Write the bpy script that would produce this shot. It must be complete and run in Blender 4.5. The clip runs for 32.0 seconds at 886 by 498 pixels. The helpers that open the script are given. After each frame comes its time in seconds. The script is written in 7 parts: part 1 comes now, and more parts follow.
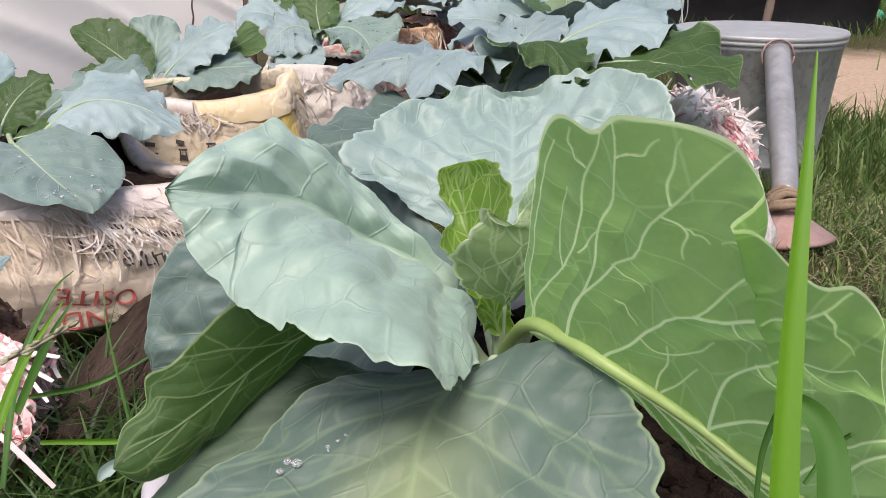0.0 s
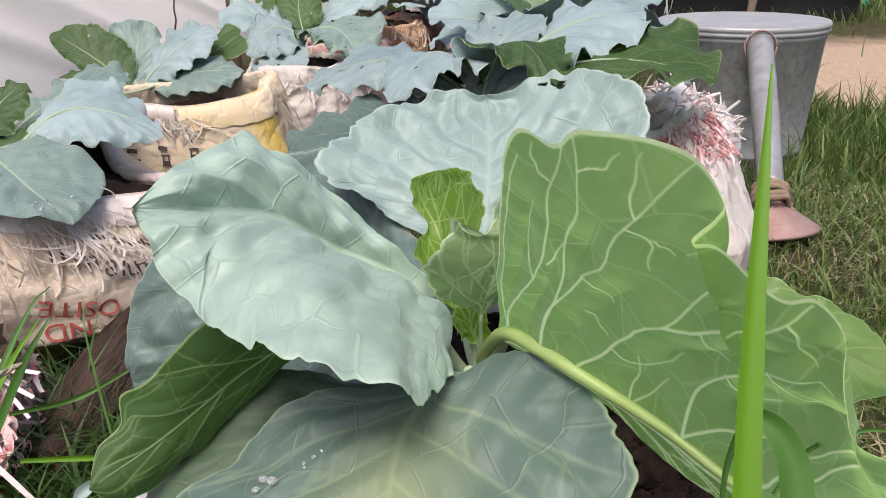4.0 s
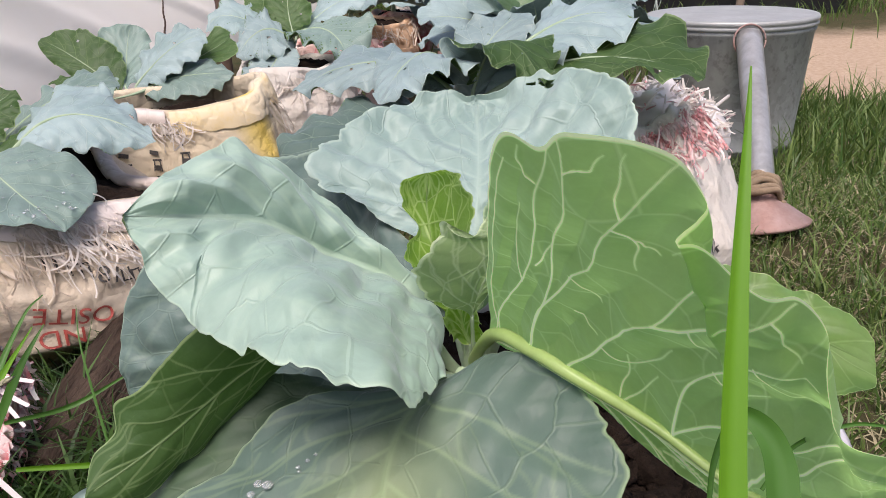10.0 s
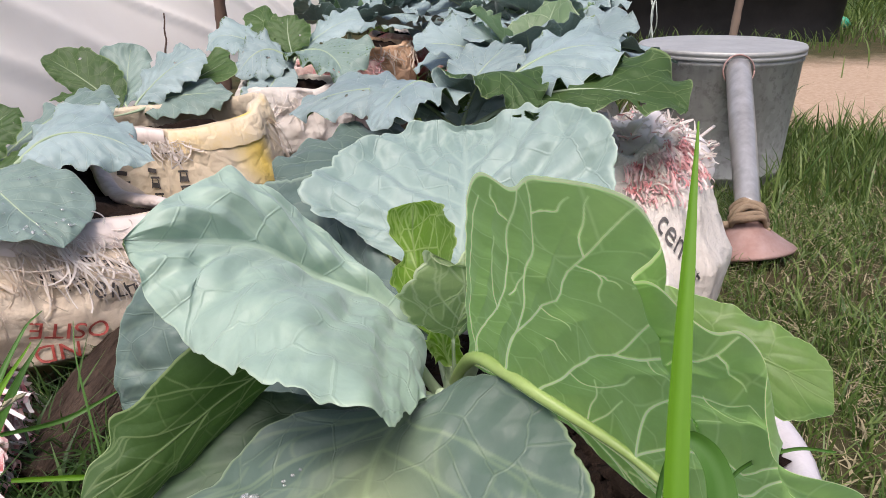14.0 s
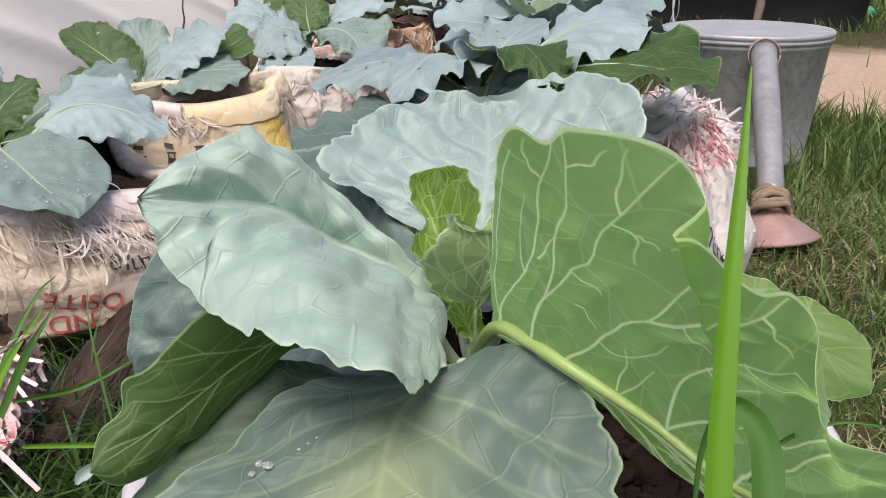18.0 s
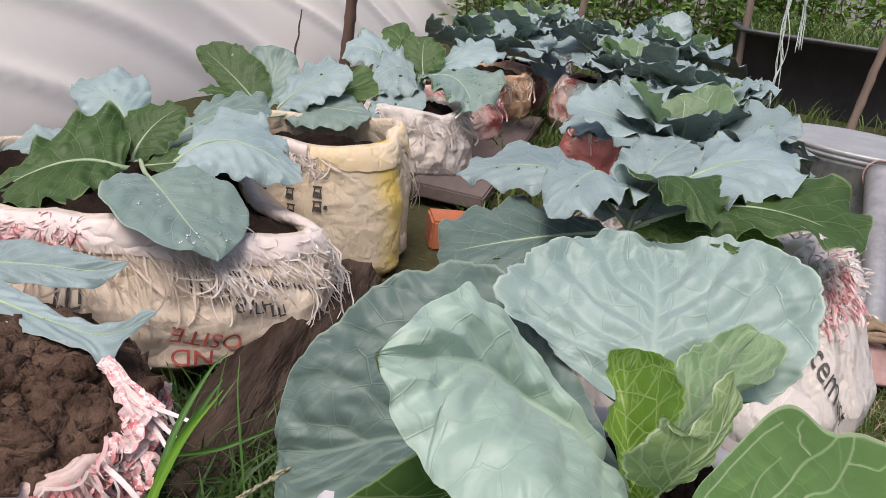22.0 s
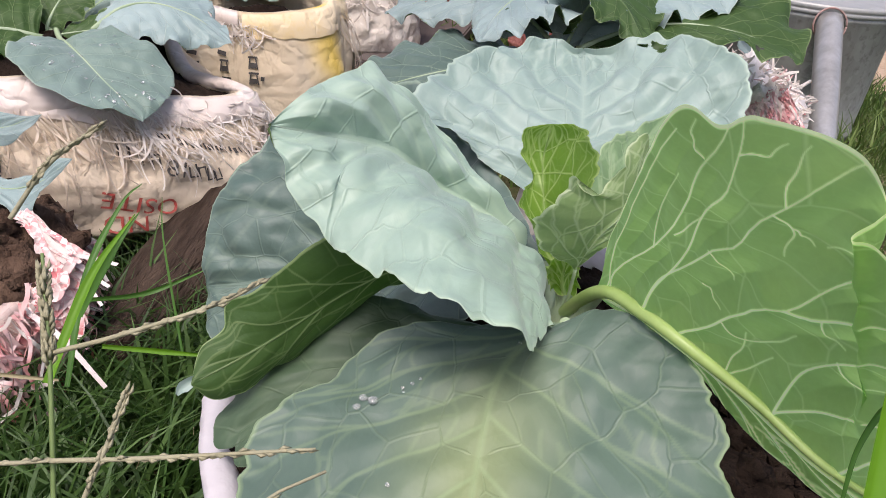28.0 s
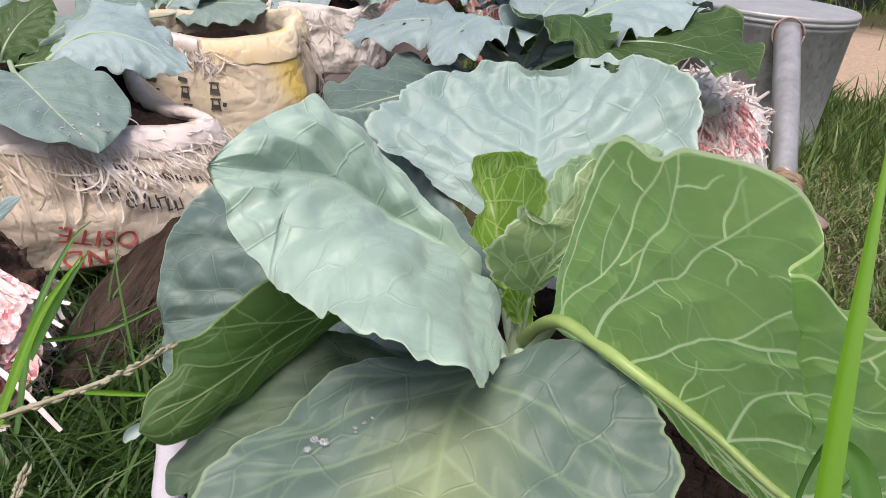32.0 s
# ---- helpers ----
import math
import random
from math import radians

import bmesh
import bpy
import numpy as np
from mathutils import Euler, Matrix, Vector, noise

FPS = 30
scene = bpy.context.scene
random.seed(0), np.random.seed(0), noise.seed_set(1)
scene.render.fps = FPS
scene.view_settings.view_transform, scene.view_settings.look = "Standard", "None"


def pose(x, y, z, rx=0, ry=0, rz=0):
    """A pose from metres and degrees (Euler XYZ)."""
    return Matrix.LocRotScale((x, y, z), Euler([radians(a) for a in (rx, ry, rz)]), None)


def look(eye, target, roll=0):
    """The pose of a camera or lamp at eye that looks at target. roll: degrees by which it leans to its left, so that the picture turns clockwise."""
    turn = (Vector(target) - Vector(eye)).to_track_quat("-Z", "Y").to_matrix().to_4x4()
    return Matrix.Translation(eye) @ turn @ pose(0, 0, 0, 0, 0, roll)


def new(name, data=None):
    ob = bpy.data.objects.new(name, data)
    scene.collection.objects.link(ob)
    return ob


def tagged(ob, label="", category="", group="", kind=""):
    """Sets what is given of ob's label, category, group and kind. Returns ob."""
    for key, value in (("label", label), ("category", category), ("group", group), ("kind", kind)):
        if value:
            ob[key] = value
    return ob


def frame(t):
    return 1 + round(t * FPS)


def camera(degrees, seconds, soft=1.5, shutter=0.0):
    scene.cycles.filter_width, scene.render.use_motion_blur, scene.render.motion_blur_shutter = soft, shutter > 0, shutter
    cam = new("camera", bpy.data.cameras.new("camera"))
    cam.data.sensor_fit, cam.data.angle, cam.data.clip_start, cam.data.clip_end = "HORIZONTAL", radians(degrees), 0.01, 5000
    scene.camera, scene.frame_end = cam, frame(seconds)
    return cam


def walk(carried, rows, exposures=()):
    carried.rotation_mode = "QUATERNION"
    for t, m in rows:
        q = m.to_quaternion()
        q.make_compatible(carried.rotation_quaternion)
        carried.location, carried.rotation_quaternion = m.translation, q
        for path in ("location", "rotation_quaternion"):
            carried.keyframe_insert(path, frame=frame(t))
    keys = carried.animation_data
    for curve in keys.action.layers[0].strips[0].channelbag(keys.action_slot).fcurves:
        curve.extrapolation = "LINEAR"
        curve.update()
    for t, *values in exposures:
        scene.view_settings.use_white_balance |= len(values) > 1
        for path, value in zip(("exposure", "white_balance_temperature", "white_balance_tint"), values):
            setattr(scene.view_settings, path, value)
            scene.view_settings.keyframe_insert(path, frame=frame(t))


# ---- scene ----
cam = camera(60.5, 32.0, soft=0.9)
METRES, EYE, TILT, LEAN, TURN = 0.42, 0.41, -22.0, 0.0, 0.0
ROWS = [
    (0.0, 0.0, 0.0, 0.0, 0.0, 0.0, -0.0),
    (0.5, 0.0031, -0.0046, 0.002, 0.03, -0.15, 0.17),
    (1.0, 0.0104, -0.0014, 0.0033, 0.04, -0.38, 0.42),
    (1.5, -0.0012, 0.0071, -0.0043, 0.15, -0.58, 0.67),
    (2.0, 0.0024, 0.0027, 0.0041, 0.12, -0.56, 0.88),
    (2.5, 0.0114, 0.0033, 0.0088, 0.01, -0.52, 1.04),
    (3.0, 0.008, 0.0047, 0.0074, -0.13, -0.44, 1.21),
    (3.5, 0.009, 0.008, 0.0066, -0.31, -0.45, 1.33),
    (4.0, 0.0212, 0.0044, 0.0163, -0.54, -0.39, 1.43),
    (4.5, 0.024, 0.0004, 0.0207, -0.67, -0.34, 1.54),
    (6.5, 0.0262, 0.0042, 0.0225, -1.11, -0.45, 2.16),
    (7.0, 0.0419, 0.0032, 0.0285, -1.28, -0.48, 2.35),
    (7.5, 0.0331, 0.0045, 0.0231, -1.2, -0.61, 2.45),
    (8.0, 0.0328, 0.0152, 0.0203, -1.09, -0.89, 2.54),
    (8.5, 0.0295, 0.0125, 0.0163, -0.93, -0.95, 2.57),
    (9.0, 0.0307, 0.0156, 0.0154, -0.89, -0.91, 2.57),
    (9.5, 0.0247, 0.0131, 0.0147, -0.81, -0.83, 2.55),
    (10.0, 0.0265, -0.0, 0.0206, -0.92, -0.56, 2.51),
    (10.5, 0.0336, -0.0012, 0.026, -1.09, -0.36, 2.46),
    (11.0, 0.027, -0.0008, 0.0216, -1.18, -0.28, 2.45),
    (11.5, 0.035, -0.0006, 0.0266, -1.29, -0.24, 2.48),
    (12.0, 0.0344, -0.008, 0.0266, -1.23, -0.23, 2.57),
    (12.5, 0.0402, -0.001, 0.0275, -1.33, -0.19, 2.59),
    (13.0, 0.0348, 0.0011, 0.0252, -1.36, -0.04, 2.4),
    (13.5, 0.041, -0.0148, 0.0379, -1.37, 0.34, 2.04),
    (14.0, 0.0398, -0.045, 0.0304, -1.26, 0.79, 1.5),
    (14.5, 0.0388, -0.0492, 0.0184, -1.11, 0.77, 1.07),
    (15.0, 0.0184, -0.036, 0.0088, -0.74, 0.5, 0.81),
    (15.5, 0.0299, -0.0286, 0.0119, -0.67, 0.35, 0.77),
    (17.5, 0.0323, -0.0267, 0.0065, -0.42, -0.1, 1.06),
    (18.0, 0.0291, -0.0158, 0.007, -0.26, -0.11, 0.41),
    (18.5, 0.0136, -0.0255, 0.0601, 0.32, 0.32, -0.9),
    (19.0, -0.0126, -0.0229, 0.1423, 1.07, 0.17, -3.1),
    (19.5, -0.0374, -0.0288, 0.181, 1.74, 0.6, -5.22),
    (20.0, -0.0822, -0.0331, 0.1789, 2.17, 0.91, -7.29),
    (20.5, -0.1231, -0.041, 0.1702, 2.5, 1.08, -8.47),
    (21.0, -0.1832, -0.0623, 0.1672, 2.94, 1.18, -9.14),
    (21.5, -0.1948, -0.0575, 0.1664, 3.06, 1.09, -9.35),
    (22.0, -0.177, -0.0592, 0.1643, 2.84, 1.05, -9.28),
    (22.5, -0.1676, -0.0451, 0.1577, 2.65, 0.89, -9.11),
    (23.0, -0.1722, -0.035, 0.1515, 2.38, 0.64, -8.85),
    (23.5, -0.1624, -0.0381, 0.1458, 2.08, 0.33, -8.57),
    (24.0, -0.1472, -0.0364, 0.1297, 1.7, -0.38, -8.26),
    (24.5, -0.13, -0.0362, 0.1136, 1.43, -1.18, -7.92),
    (25.0, -0.1306, -0.0462, 0.0841, 1.33, -2.16, -7.52),
    (25.5, -0.1189, -0.0368, 0.0703, 1.18, -2.95, -7.18),
    (27.5, -0.0858, -0.0312, 0.04, 0.63, -5.14, -6.26),
    (28.0, -0.0864, -0.0223, 0.0263, 0.48, -5.44, -5.98),
    (28.5, -0.0976, -0.0154, 0.0108, 0.29, -5.53, -5.68),
    (29.0, -0.0937, -0.0157, 0.0117, -0.06, -5.54, -5.46),
    (29.5, -0.0805, -0.0113, 0.014, -0.39, -5.49, -5.25),
    (30.0, -0.0741, 0.0011, 0.0191, -0.67, -5.43, -5.05),
    (30.5, -0.071, 0.0069, 0.0195, -0.92, -5.25, -4.94),
    (31.0, -0.0744, 0.0018, 0.0268, -1.13, -5.05, -4.8),
    (31.5, -0.0564, -0.002, 0.0403, -1.31, -4.67, -4.6),
    (32.0, -0.0576, -0.0075, 0.0477, -1.31, -4.21, -4.15),
]
walk(cam, [(t, pose(0, 0, EYE, TILT, LEAN, TURN) @ pose(METRES * x, METRES * y, METRES * z, 90 + pitch, roll, yaw)) for t, x, y, z, yaw, pitch, roll in ROWS], [(0.0, 0.42, 6500, 19), (17.5, 0.40, 6500, 19), (20.0, 0.22, 6500, 19), (23.5, 0.20, 6500, 19), (26.0, 0.40, 6500, 19), (32.0, 0.43, 6500, 19)])

# ---- world and light: bright overcast daylight ----
world = bpy.data.worlds.new("overcast_sky")
scene.world = world
world.use_nodes = True
_n = world.node_tree.nodes
_sky = _n.new("ShaderNodeTexSky")
_sky.sky_type = "NISHITA"
_sky.sun_disc = False
_sky.sun_elevation, _sky.sun_rotation = radians(63), radians(195)
_sky.dust_density, _sky.air_density = 4.0, 1.0
_bg = _n["Background"]
world.node_tree.links.new(_sky.outputs[0], _bg.inputs[0])
_bg.inputs[1].default_value = 0.12
_sun = bpy.data.lights.new("sun", "SUN")
_sun.energy, _sun.angle, _sun.color = 2.35, radians(28), (1.0, 0.96, 0.90)
_so = new("sun", _sun)
_so.matrix_world = look((-0.65, -2.4, 5.0), (0, 0, 0))


# ---- materials ----
class Nodes:
    """Short hand for building a node material."""

    def __init__(self, name):
        self.m = bpy.data.materials.new(name)
        self.m.use_nodes = True
        self.t = self.m.node_tree
        self.b = self.t.nodes["Principled BSDF"]
        self.out = self.t.nodes["Material Output"]

    def n(self, kind, **kw):
        o = self.t.nodes.new("ShaderNode" + kind)
        if "operation" in kw:
            o.operation = kw["operation"]
        if "use_clamp" in kw:
            o.use_clamp = kw["use_clamp"]
        if "data_type" in kw:
            o.data_type = kw["data_type"]
        if "uv_map" in kw:
            o.uv_map = kw["uv_map"]
        if "voronoi_dimensions" in kw:
            o.voronoi_dimensions = kw["voronoi_dimensions"]
        if "feature" in kw:
            o.feature = kw["feature"]
        if "wave_type" in kw:
            o.wave_type, o.bands_direction = kw["wave_type"], kw["bands_direction"]
        return o

    def put(self, socket, v):
        if isinstance(v, bpy.types.NodeSocket):
            self.t.links.new(v, socket)
        else:
            socket.default_value = v

    def math(self, op, a, b=0.0, clamp=False):
        o = self.n("Math", operation=op, use_clamp=clamp)
        self.put(o.inputs[0], a)
        self.put(o.inputs[1], b)
        return o.outputs[0]

    def mix(self, f, a, b):
        o = self.n("Mix", data_type="RGBA")
        self.put(o.inputs["Factor"], f)
        self.put(o.inputs[6], (*a, 1) if isinstance(a, tuple) else a)
        self.put(o.inputs[7], (*b, 1) if isinstance(b, tuple) else b)
        return o.outputs[2]

    def coord(self, which="Object"):
        return self.n("TexCoord").outputs[which]

    def noise(self, scale, detail=4.0, rough=0.55, vec=None, stretch=None):
        o = self.n("TexNoise")
        v = vec if vec is not None else self.coord()
        if stretch:
            mp = self.n("Mapping")
            mp.inputs["Scale"].default_value = stretch
            self.t.links.new(v, mp.inputs[0])
            v = mp.outputs[0]
        self.t.links.new(v, o.inputs["Vector"])
        o.inputs["Scale"].default_value, o.inputs["Detail"].default_value, o.inputs["Roughness"].default_value = scale, detail, rough
        return o.outputs["Fac"]

    def ramp(self, f, lo, hi):
        o = self.n("MapRange")
        o.inputs[1].default_value, o.inputs[2].default_value = lo, hi
        self.put(o.inputs[0], f)
        return o.outputs[0]

    def bump(self, h, dist, strength=1.0, before=None):
        o = self.n("Bump")
        o.inputs["Distance"].default_value, o.inputs["Strength"].default_value = dist, strength
        self.put(o.inputs["Height"], h)
        if before is not None:
            self.t.links.new(before, o.inputs["Normal"])
        return o.outputs[0]

    def done(self, color=None, rough=None, normal=None, metal=None, **kw):
        if color is not None:
            self.put(self.b.inputs["Base Color"], (*color, 1) if isinstance(color, tuple) else color)
        if rough is not None:
            self.put(self.b.inputs["Roughness"], rough)
        if normal is not None:
            self.put(self.b.inputs["Normal"], normal)
        if metal is not None:
            self.put(self.b.inputs["Metallic"], metal)
        for k, v in kw.items():
            self.put(self.b.inputs[k], v)
        return self.m


def leaf_material(name, blade, blade2, vein, vein_amount, net_amount, rough, through_light, wax=0.0, relief=1.0, spots=0.0, yellow=0.0, lines=(0.055, 0.034), glow_gain=1.6, count=7.0, wander=0.07, rim=(0.975, 0.992, 0.65), own=0.40):
    """Brassica leaf. UV: x along the midrib 0..1, y across -1..1; second UV: the flat blade in metres."""
    k = Nodes(name)
    uv = k.n("UVMap", uv_map="leaf").outputs[0]
    flat = k.n("UVMap", uv_map="flat").outputs[0]
    wob = k.n("TexNoise")
    k.t.links.new(flat, wob.inputs["Vector"])
    wob.inputs["Scale"].default_value = 22.0
    wob.inputs["Detail"].default_value = 2.0
    sep = k.n("SeparateXYZ")
    k.t.links.new(uv, sep.inputs[0])
    u, vs = sep.outputs[0], sep.outputs[1]
    v = k.math("ABSOLUTE", vs)
    side = k.math("MULTIPLY", k.math("SIGN", vs), 0.37)
    w = k.math("MULTIPLY", k.math("SUBTRACT", wob.outputs["Fac"], 0.5), wander)
    w = k.math("MULTIPLY", w, k.math("MINIMUM", k.math("MULTIPLY", v, 3.0), 1.0))
    s = k.math("ADD", k.math("SUBTRACT", u, k.math("MULTIPLY", k.math("POWER", v, 0.85), 0.30)), w)
    s = k.math("ADD", k.math("MULTIPLY", s, count), side)

    def line(x, width):
        d = k.math("ABSOLUTE", k.math("SUBTRACT", k.math("FRACT", x), 0.5))
        return k.math("MULTIPLY", k.math("SUBTRACT", 1.0, k.math("DIVIDE", d, width), clamp=True), 1.7, clamp=True)

    taper = k.math("SUBTRACT", lines[0], k.math("MULTIPLY", v, lines[1]))
    v2 = line(s, taper)
    fork = k.math("ADD", s, k.math("MULTIPLY", k.math("MAXIMUM", k.math("SUBTRACT", v, 0.42), 0.0), 1.5))
    v2b = k.math("MULTIPLY", line(fork, 0.016), k.math("GREATER_THAN", v, 0.42))
    rib = k.math("SUBTRACT", 1.0, k.math("DIVIDE", v, k.math("SUBTRACT", 0.075, k.math("MULTIPLY", u, 0.05))), clamp=True)
    vor = k.n("TexVoronoi", voronoi_dimensions="2D", feature="DISTANCE_TO_EDGE")
    mixv = k.n("VectorMath", operation="MULTIPLY_ADD")
    k.t.links.new(wob.outputs["Color"], mixv.inputs[0])
    mixv.inputs[1].default_value = (0.008, 0.008, 0)
    k.t.links.new(flat, mixv.inputs[2])
    k.t.links.new(mixv.outputs[0], vor.inputs["Vector"])
    vor.inputs["Scale"].default_value = 46.0
    net = k.math("SUBTRACT", 1.0, k.math("DIVIDE", vor.outputs["Distance"], 0.034), clamp=True)
    fine = k.n("TexVoronoi", voronoi_dimensions="2D", feature="DISTANCE_TO_EDGE")
    k.t.links.new(mixv.outputs[0], fine.inputs["Vector"])
    fine.inputs["Scale"].default_value = 190.0
    net2 = k.math("SUBTRACT", 1.0, k.math("DIVIDE", fine.outputs["Distance"], 0.09), clamp=True)
    big = k.math("MAXIMUM", k.math("MAXIMUM", v2, v2b), rib)
    veins = k.math("MAXIMUM", k.math("MULTIPLY", big, vein_amount), k.math("MULTIPLY", net, net_amount))
    veins = k.math("MAXIMUM", veins, k.math("MULTIPLY", net2, net_amount * 0.10))
    patch = k.noise(14.0, 3.0, 0.6, flat)
    grain = k.noise(240.0, 3.0, 0.6, flat)
    info = k.n("ObjectInfo").outputs["Random"]
    base = k.mix(k.ramp(patch, 0.32, 0.68), blade, blade2)
    base = k.mix(k.math("MULTIPLY", k.ramp(grain, 0.35, 0.75), 0.14), base, tuple(min(1, c * 1.5 + 0.03) for c in blade))
    hs = k.n("HueSaturation")
    k.put(hs.inputs["Value"], k.math("ADD", 0.88, k.math("MULTIPLY", info, 0.24)))
    k.put(hs.inputs["Color"], base)
    base = hs.outputs[0]
    if spots:
        sp = k.n("TexVoronoi", voronoi_dimensions="2D")
        k.t.links.new(flat, sp.inputs["Vector"])
        sp.inputs["Scale"].default_value = 90.0
        base = k.mix(k.math("MULTIPLY", k.math("LESS_THAN", sp.outputs["Distance"], 0.09), spots), base, (0.25, 0.24, 0.12))
    if yellow:
        near = k.math("MULTIPLY", k.math("SUBTRACT", 1.0, k.ramp(k.math("ADD", v, k.math("MULTIPLY", patch, 0.5)), 0.25, 0.75)), k.ramp(u, 0.12, 0.45))
        base = k.mix(k.math("MULTIPLY", near, yellow), base, (0.36, 0.42, 0.16))
    edge = k.ramp(v, rim[0], rim[1])
    at_vein = k.n("Attribute")
    at_vein.attribute_name = "vein"
    veins = k.math("MAXIMUM", veins, k.math("MULTIPLY", at_vein.outputs["Fac"], own))
    color = k.mix(veins, base, vein)
    color = k.mix(k.math("MULTIPLY", edge, rim[2]), color, vein)
    pillow = k.math("MULTIPLY", k.ramp(vor.outputs["Distance"], 0.0, 0.30), 0.6)
    h = k.math("ADD", pillow, k.math("MULTIPLY", k.math("MAXIMUM", big if vein_amount else rib, k.math("MULTIPLY", net, 0.4)), 0.8 if relief > 0 else -0.8))
    nrm = k.bump(h, 0.0013 * abs(relief), 0.9)
    dents = k.noise(60.0, 3.0, 0.6, flat)
    nrm = k.bump(dents, 0.0014, 0.5, nrm)
    nrm = k.bump(grain, 0.0002, 0.5, nrm)
    k.done(color, k.math("ADD", rough, k.math("MULTIPLY", patch, 0.15)), nrm)
    if wax:
        k.b.inputs["Sheen Weight"].default_value = wax
        k.b.inputs["Sheen Roughness"].default_value = 0.5
        k.b.inputs["Sheen Tint"].default_value = (0.85, 0.95, 1.0, 1)
    tr = k.n("BsdfTranslucent")
    glow = k.n("HueSaturation")
    glow.inputs["Saturation"].default_value = 1.1
    glow.inputs["Value"].default_value = glow_gain
    k.t.links.new(color, glow.inputs["Color"])
    k.t.links.new(glow.outputs[0], tr.inputs[0])
    k.t.links.new(nrm, tr.inputs["Normal"])
    mx = k.n("MixShader")
    mx.inputs[0].default_value = through_light
    k.t.links.new(k.b.outputs[0], mx.inputs[1])
    k.t.links.new(tr.outputs[0], mx.inputs[2])
    k.t.links.new(mx.outputs[0], k.out.inputs[0])
    return k.m


MAT = {}
MAT["wax"] = leaf_material("waxy_leaf_top", (0.235, 0.338, 0.268), (0.285, 0.392, 0.320), (0.44, 0.56, 0.42), 0.0, 0.12, 0.40, 0.10, 0.25, 0.80, own=0.42)
MAT["pale"] = leaf_material("grey_green_leaf_top", (0.190, 0.275, 0.240), (0.265, 0.355, 0.318), (0.43, 0.54, 0.45), 0.0, 0.14, 0.42, 0.10, 0.25, 0.90, own=0.36)
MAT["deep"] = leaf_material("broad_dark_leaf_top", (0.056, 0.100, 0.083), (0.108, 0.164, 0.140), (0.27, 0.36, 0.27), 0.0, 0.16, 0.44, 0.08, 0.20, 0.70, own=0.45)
MAT["dusk"] = leaf_material("dull_leaf_top", (0.135, 0.205, 0.170), (0.195, 0.275, 0.235), (0.34, 0.43, 0.33), 0.42, 0.15, 0.42, 0.10, 0.25, 0.45, 0.0, 0.0, (0.034, 0.028))
MAT["old"] = leaf_material("old_leaf_top", (0.055, 0.098, 0.078), (0.098, 0.152, 0.125), (0.26, 0.34, 0.24), 0.55, 0.26, 0.44, 0.08, 0.20, 0.5, 0.0, 0.0, (0.036, 0.028))
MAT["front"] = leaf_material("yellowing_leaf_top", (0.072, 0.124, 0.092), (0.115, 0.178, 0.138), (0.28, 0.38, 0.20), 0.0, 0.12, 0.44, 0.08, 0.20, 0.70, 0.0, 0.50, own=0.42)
# Olive lower leaf, its green darkened further for the deep shade there.
MAT["dim"] = leaf_material("shade_darkened_olive_leaf", (0.034, 0.072, 0.034), (0.062, 0.108, 0.056), (0.15, 0.21, 0.12), 0.0, 0.22, 0.5, 0.08, 0.1, 0.5)
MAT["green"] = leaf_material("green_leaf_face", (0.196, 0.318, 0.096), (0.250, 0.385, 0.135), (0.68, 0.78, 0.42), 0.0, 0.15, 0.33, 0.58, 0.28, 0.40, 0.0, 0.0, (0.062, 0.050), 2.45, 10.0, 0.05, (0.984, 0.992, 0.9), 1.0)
MAT["frost"] = leaf_material("frosted_leaf_top", (0.190, 0.270, 0.258), (0.300, 0.392, 0.385), (0.44, 0.53, 0.46), 0.45, 0.15, 0.42, 0.10, 0.25, 0.45, 0.0, 0.0, (0.034, 0.028))
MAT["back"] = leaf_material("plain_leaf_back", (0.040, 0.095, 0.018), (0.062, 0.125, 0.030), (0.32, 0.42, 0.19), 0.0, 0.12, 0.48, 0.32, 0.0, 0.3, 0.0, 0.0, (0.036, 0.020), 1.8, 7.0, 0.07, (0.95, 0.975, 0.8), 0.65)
# Underside green, set deeper than its own so the colour holds shade.
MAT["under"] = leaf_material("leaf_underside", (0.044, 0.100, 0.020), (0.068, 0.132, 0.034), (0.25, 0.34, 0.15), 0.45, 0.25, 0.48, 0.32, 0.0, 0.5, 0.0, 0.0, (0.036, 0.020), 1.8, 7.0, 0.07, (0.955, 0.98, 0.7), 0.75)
MAT["mid"] = leaf_material("crinkled_leaf_face", (0.145, 0.240, 0.105), (0.205, 0.305, 0.165), (0.44, 0.54, 0.34), 0.0, 0.35, 0.42, 0.30, 0.15, 0.8, 0.0, 0.0, (0.040, 0.02), 1.6, 7.0, 0.07, (0.95, 0.98, 0.8), 0.7)
MAT["heart"] = leaf_material("pale_heart_leaf", (0.19, 0.29, 0.10), (0.26, 0.36, 0.16), (0.52, 0.60, 0.38), 0.0, 0.4, 0.42, 0.40, 0.10, 0.8, 0.0, 0.0, (0.040, 0.02), 1.7, 7.0, 0.07, (0.93, 0.97, 0.8), 0.85)
MAT["young"] = leaf_material("young_leaf", (0.13, 0.26, 0.025), (0.22, 0.36, 0.06), (0.52, 0.62, 0.26), 0.0, 0.5, 0.42, 0.40, 0.05, 0.7, 0.0, 0.0, (0.040, 0.02), 1.7, 7.0, 0.07, (0.94, 0.975, 0.6), 0.8)


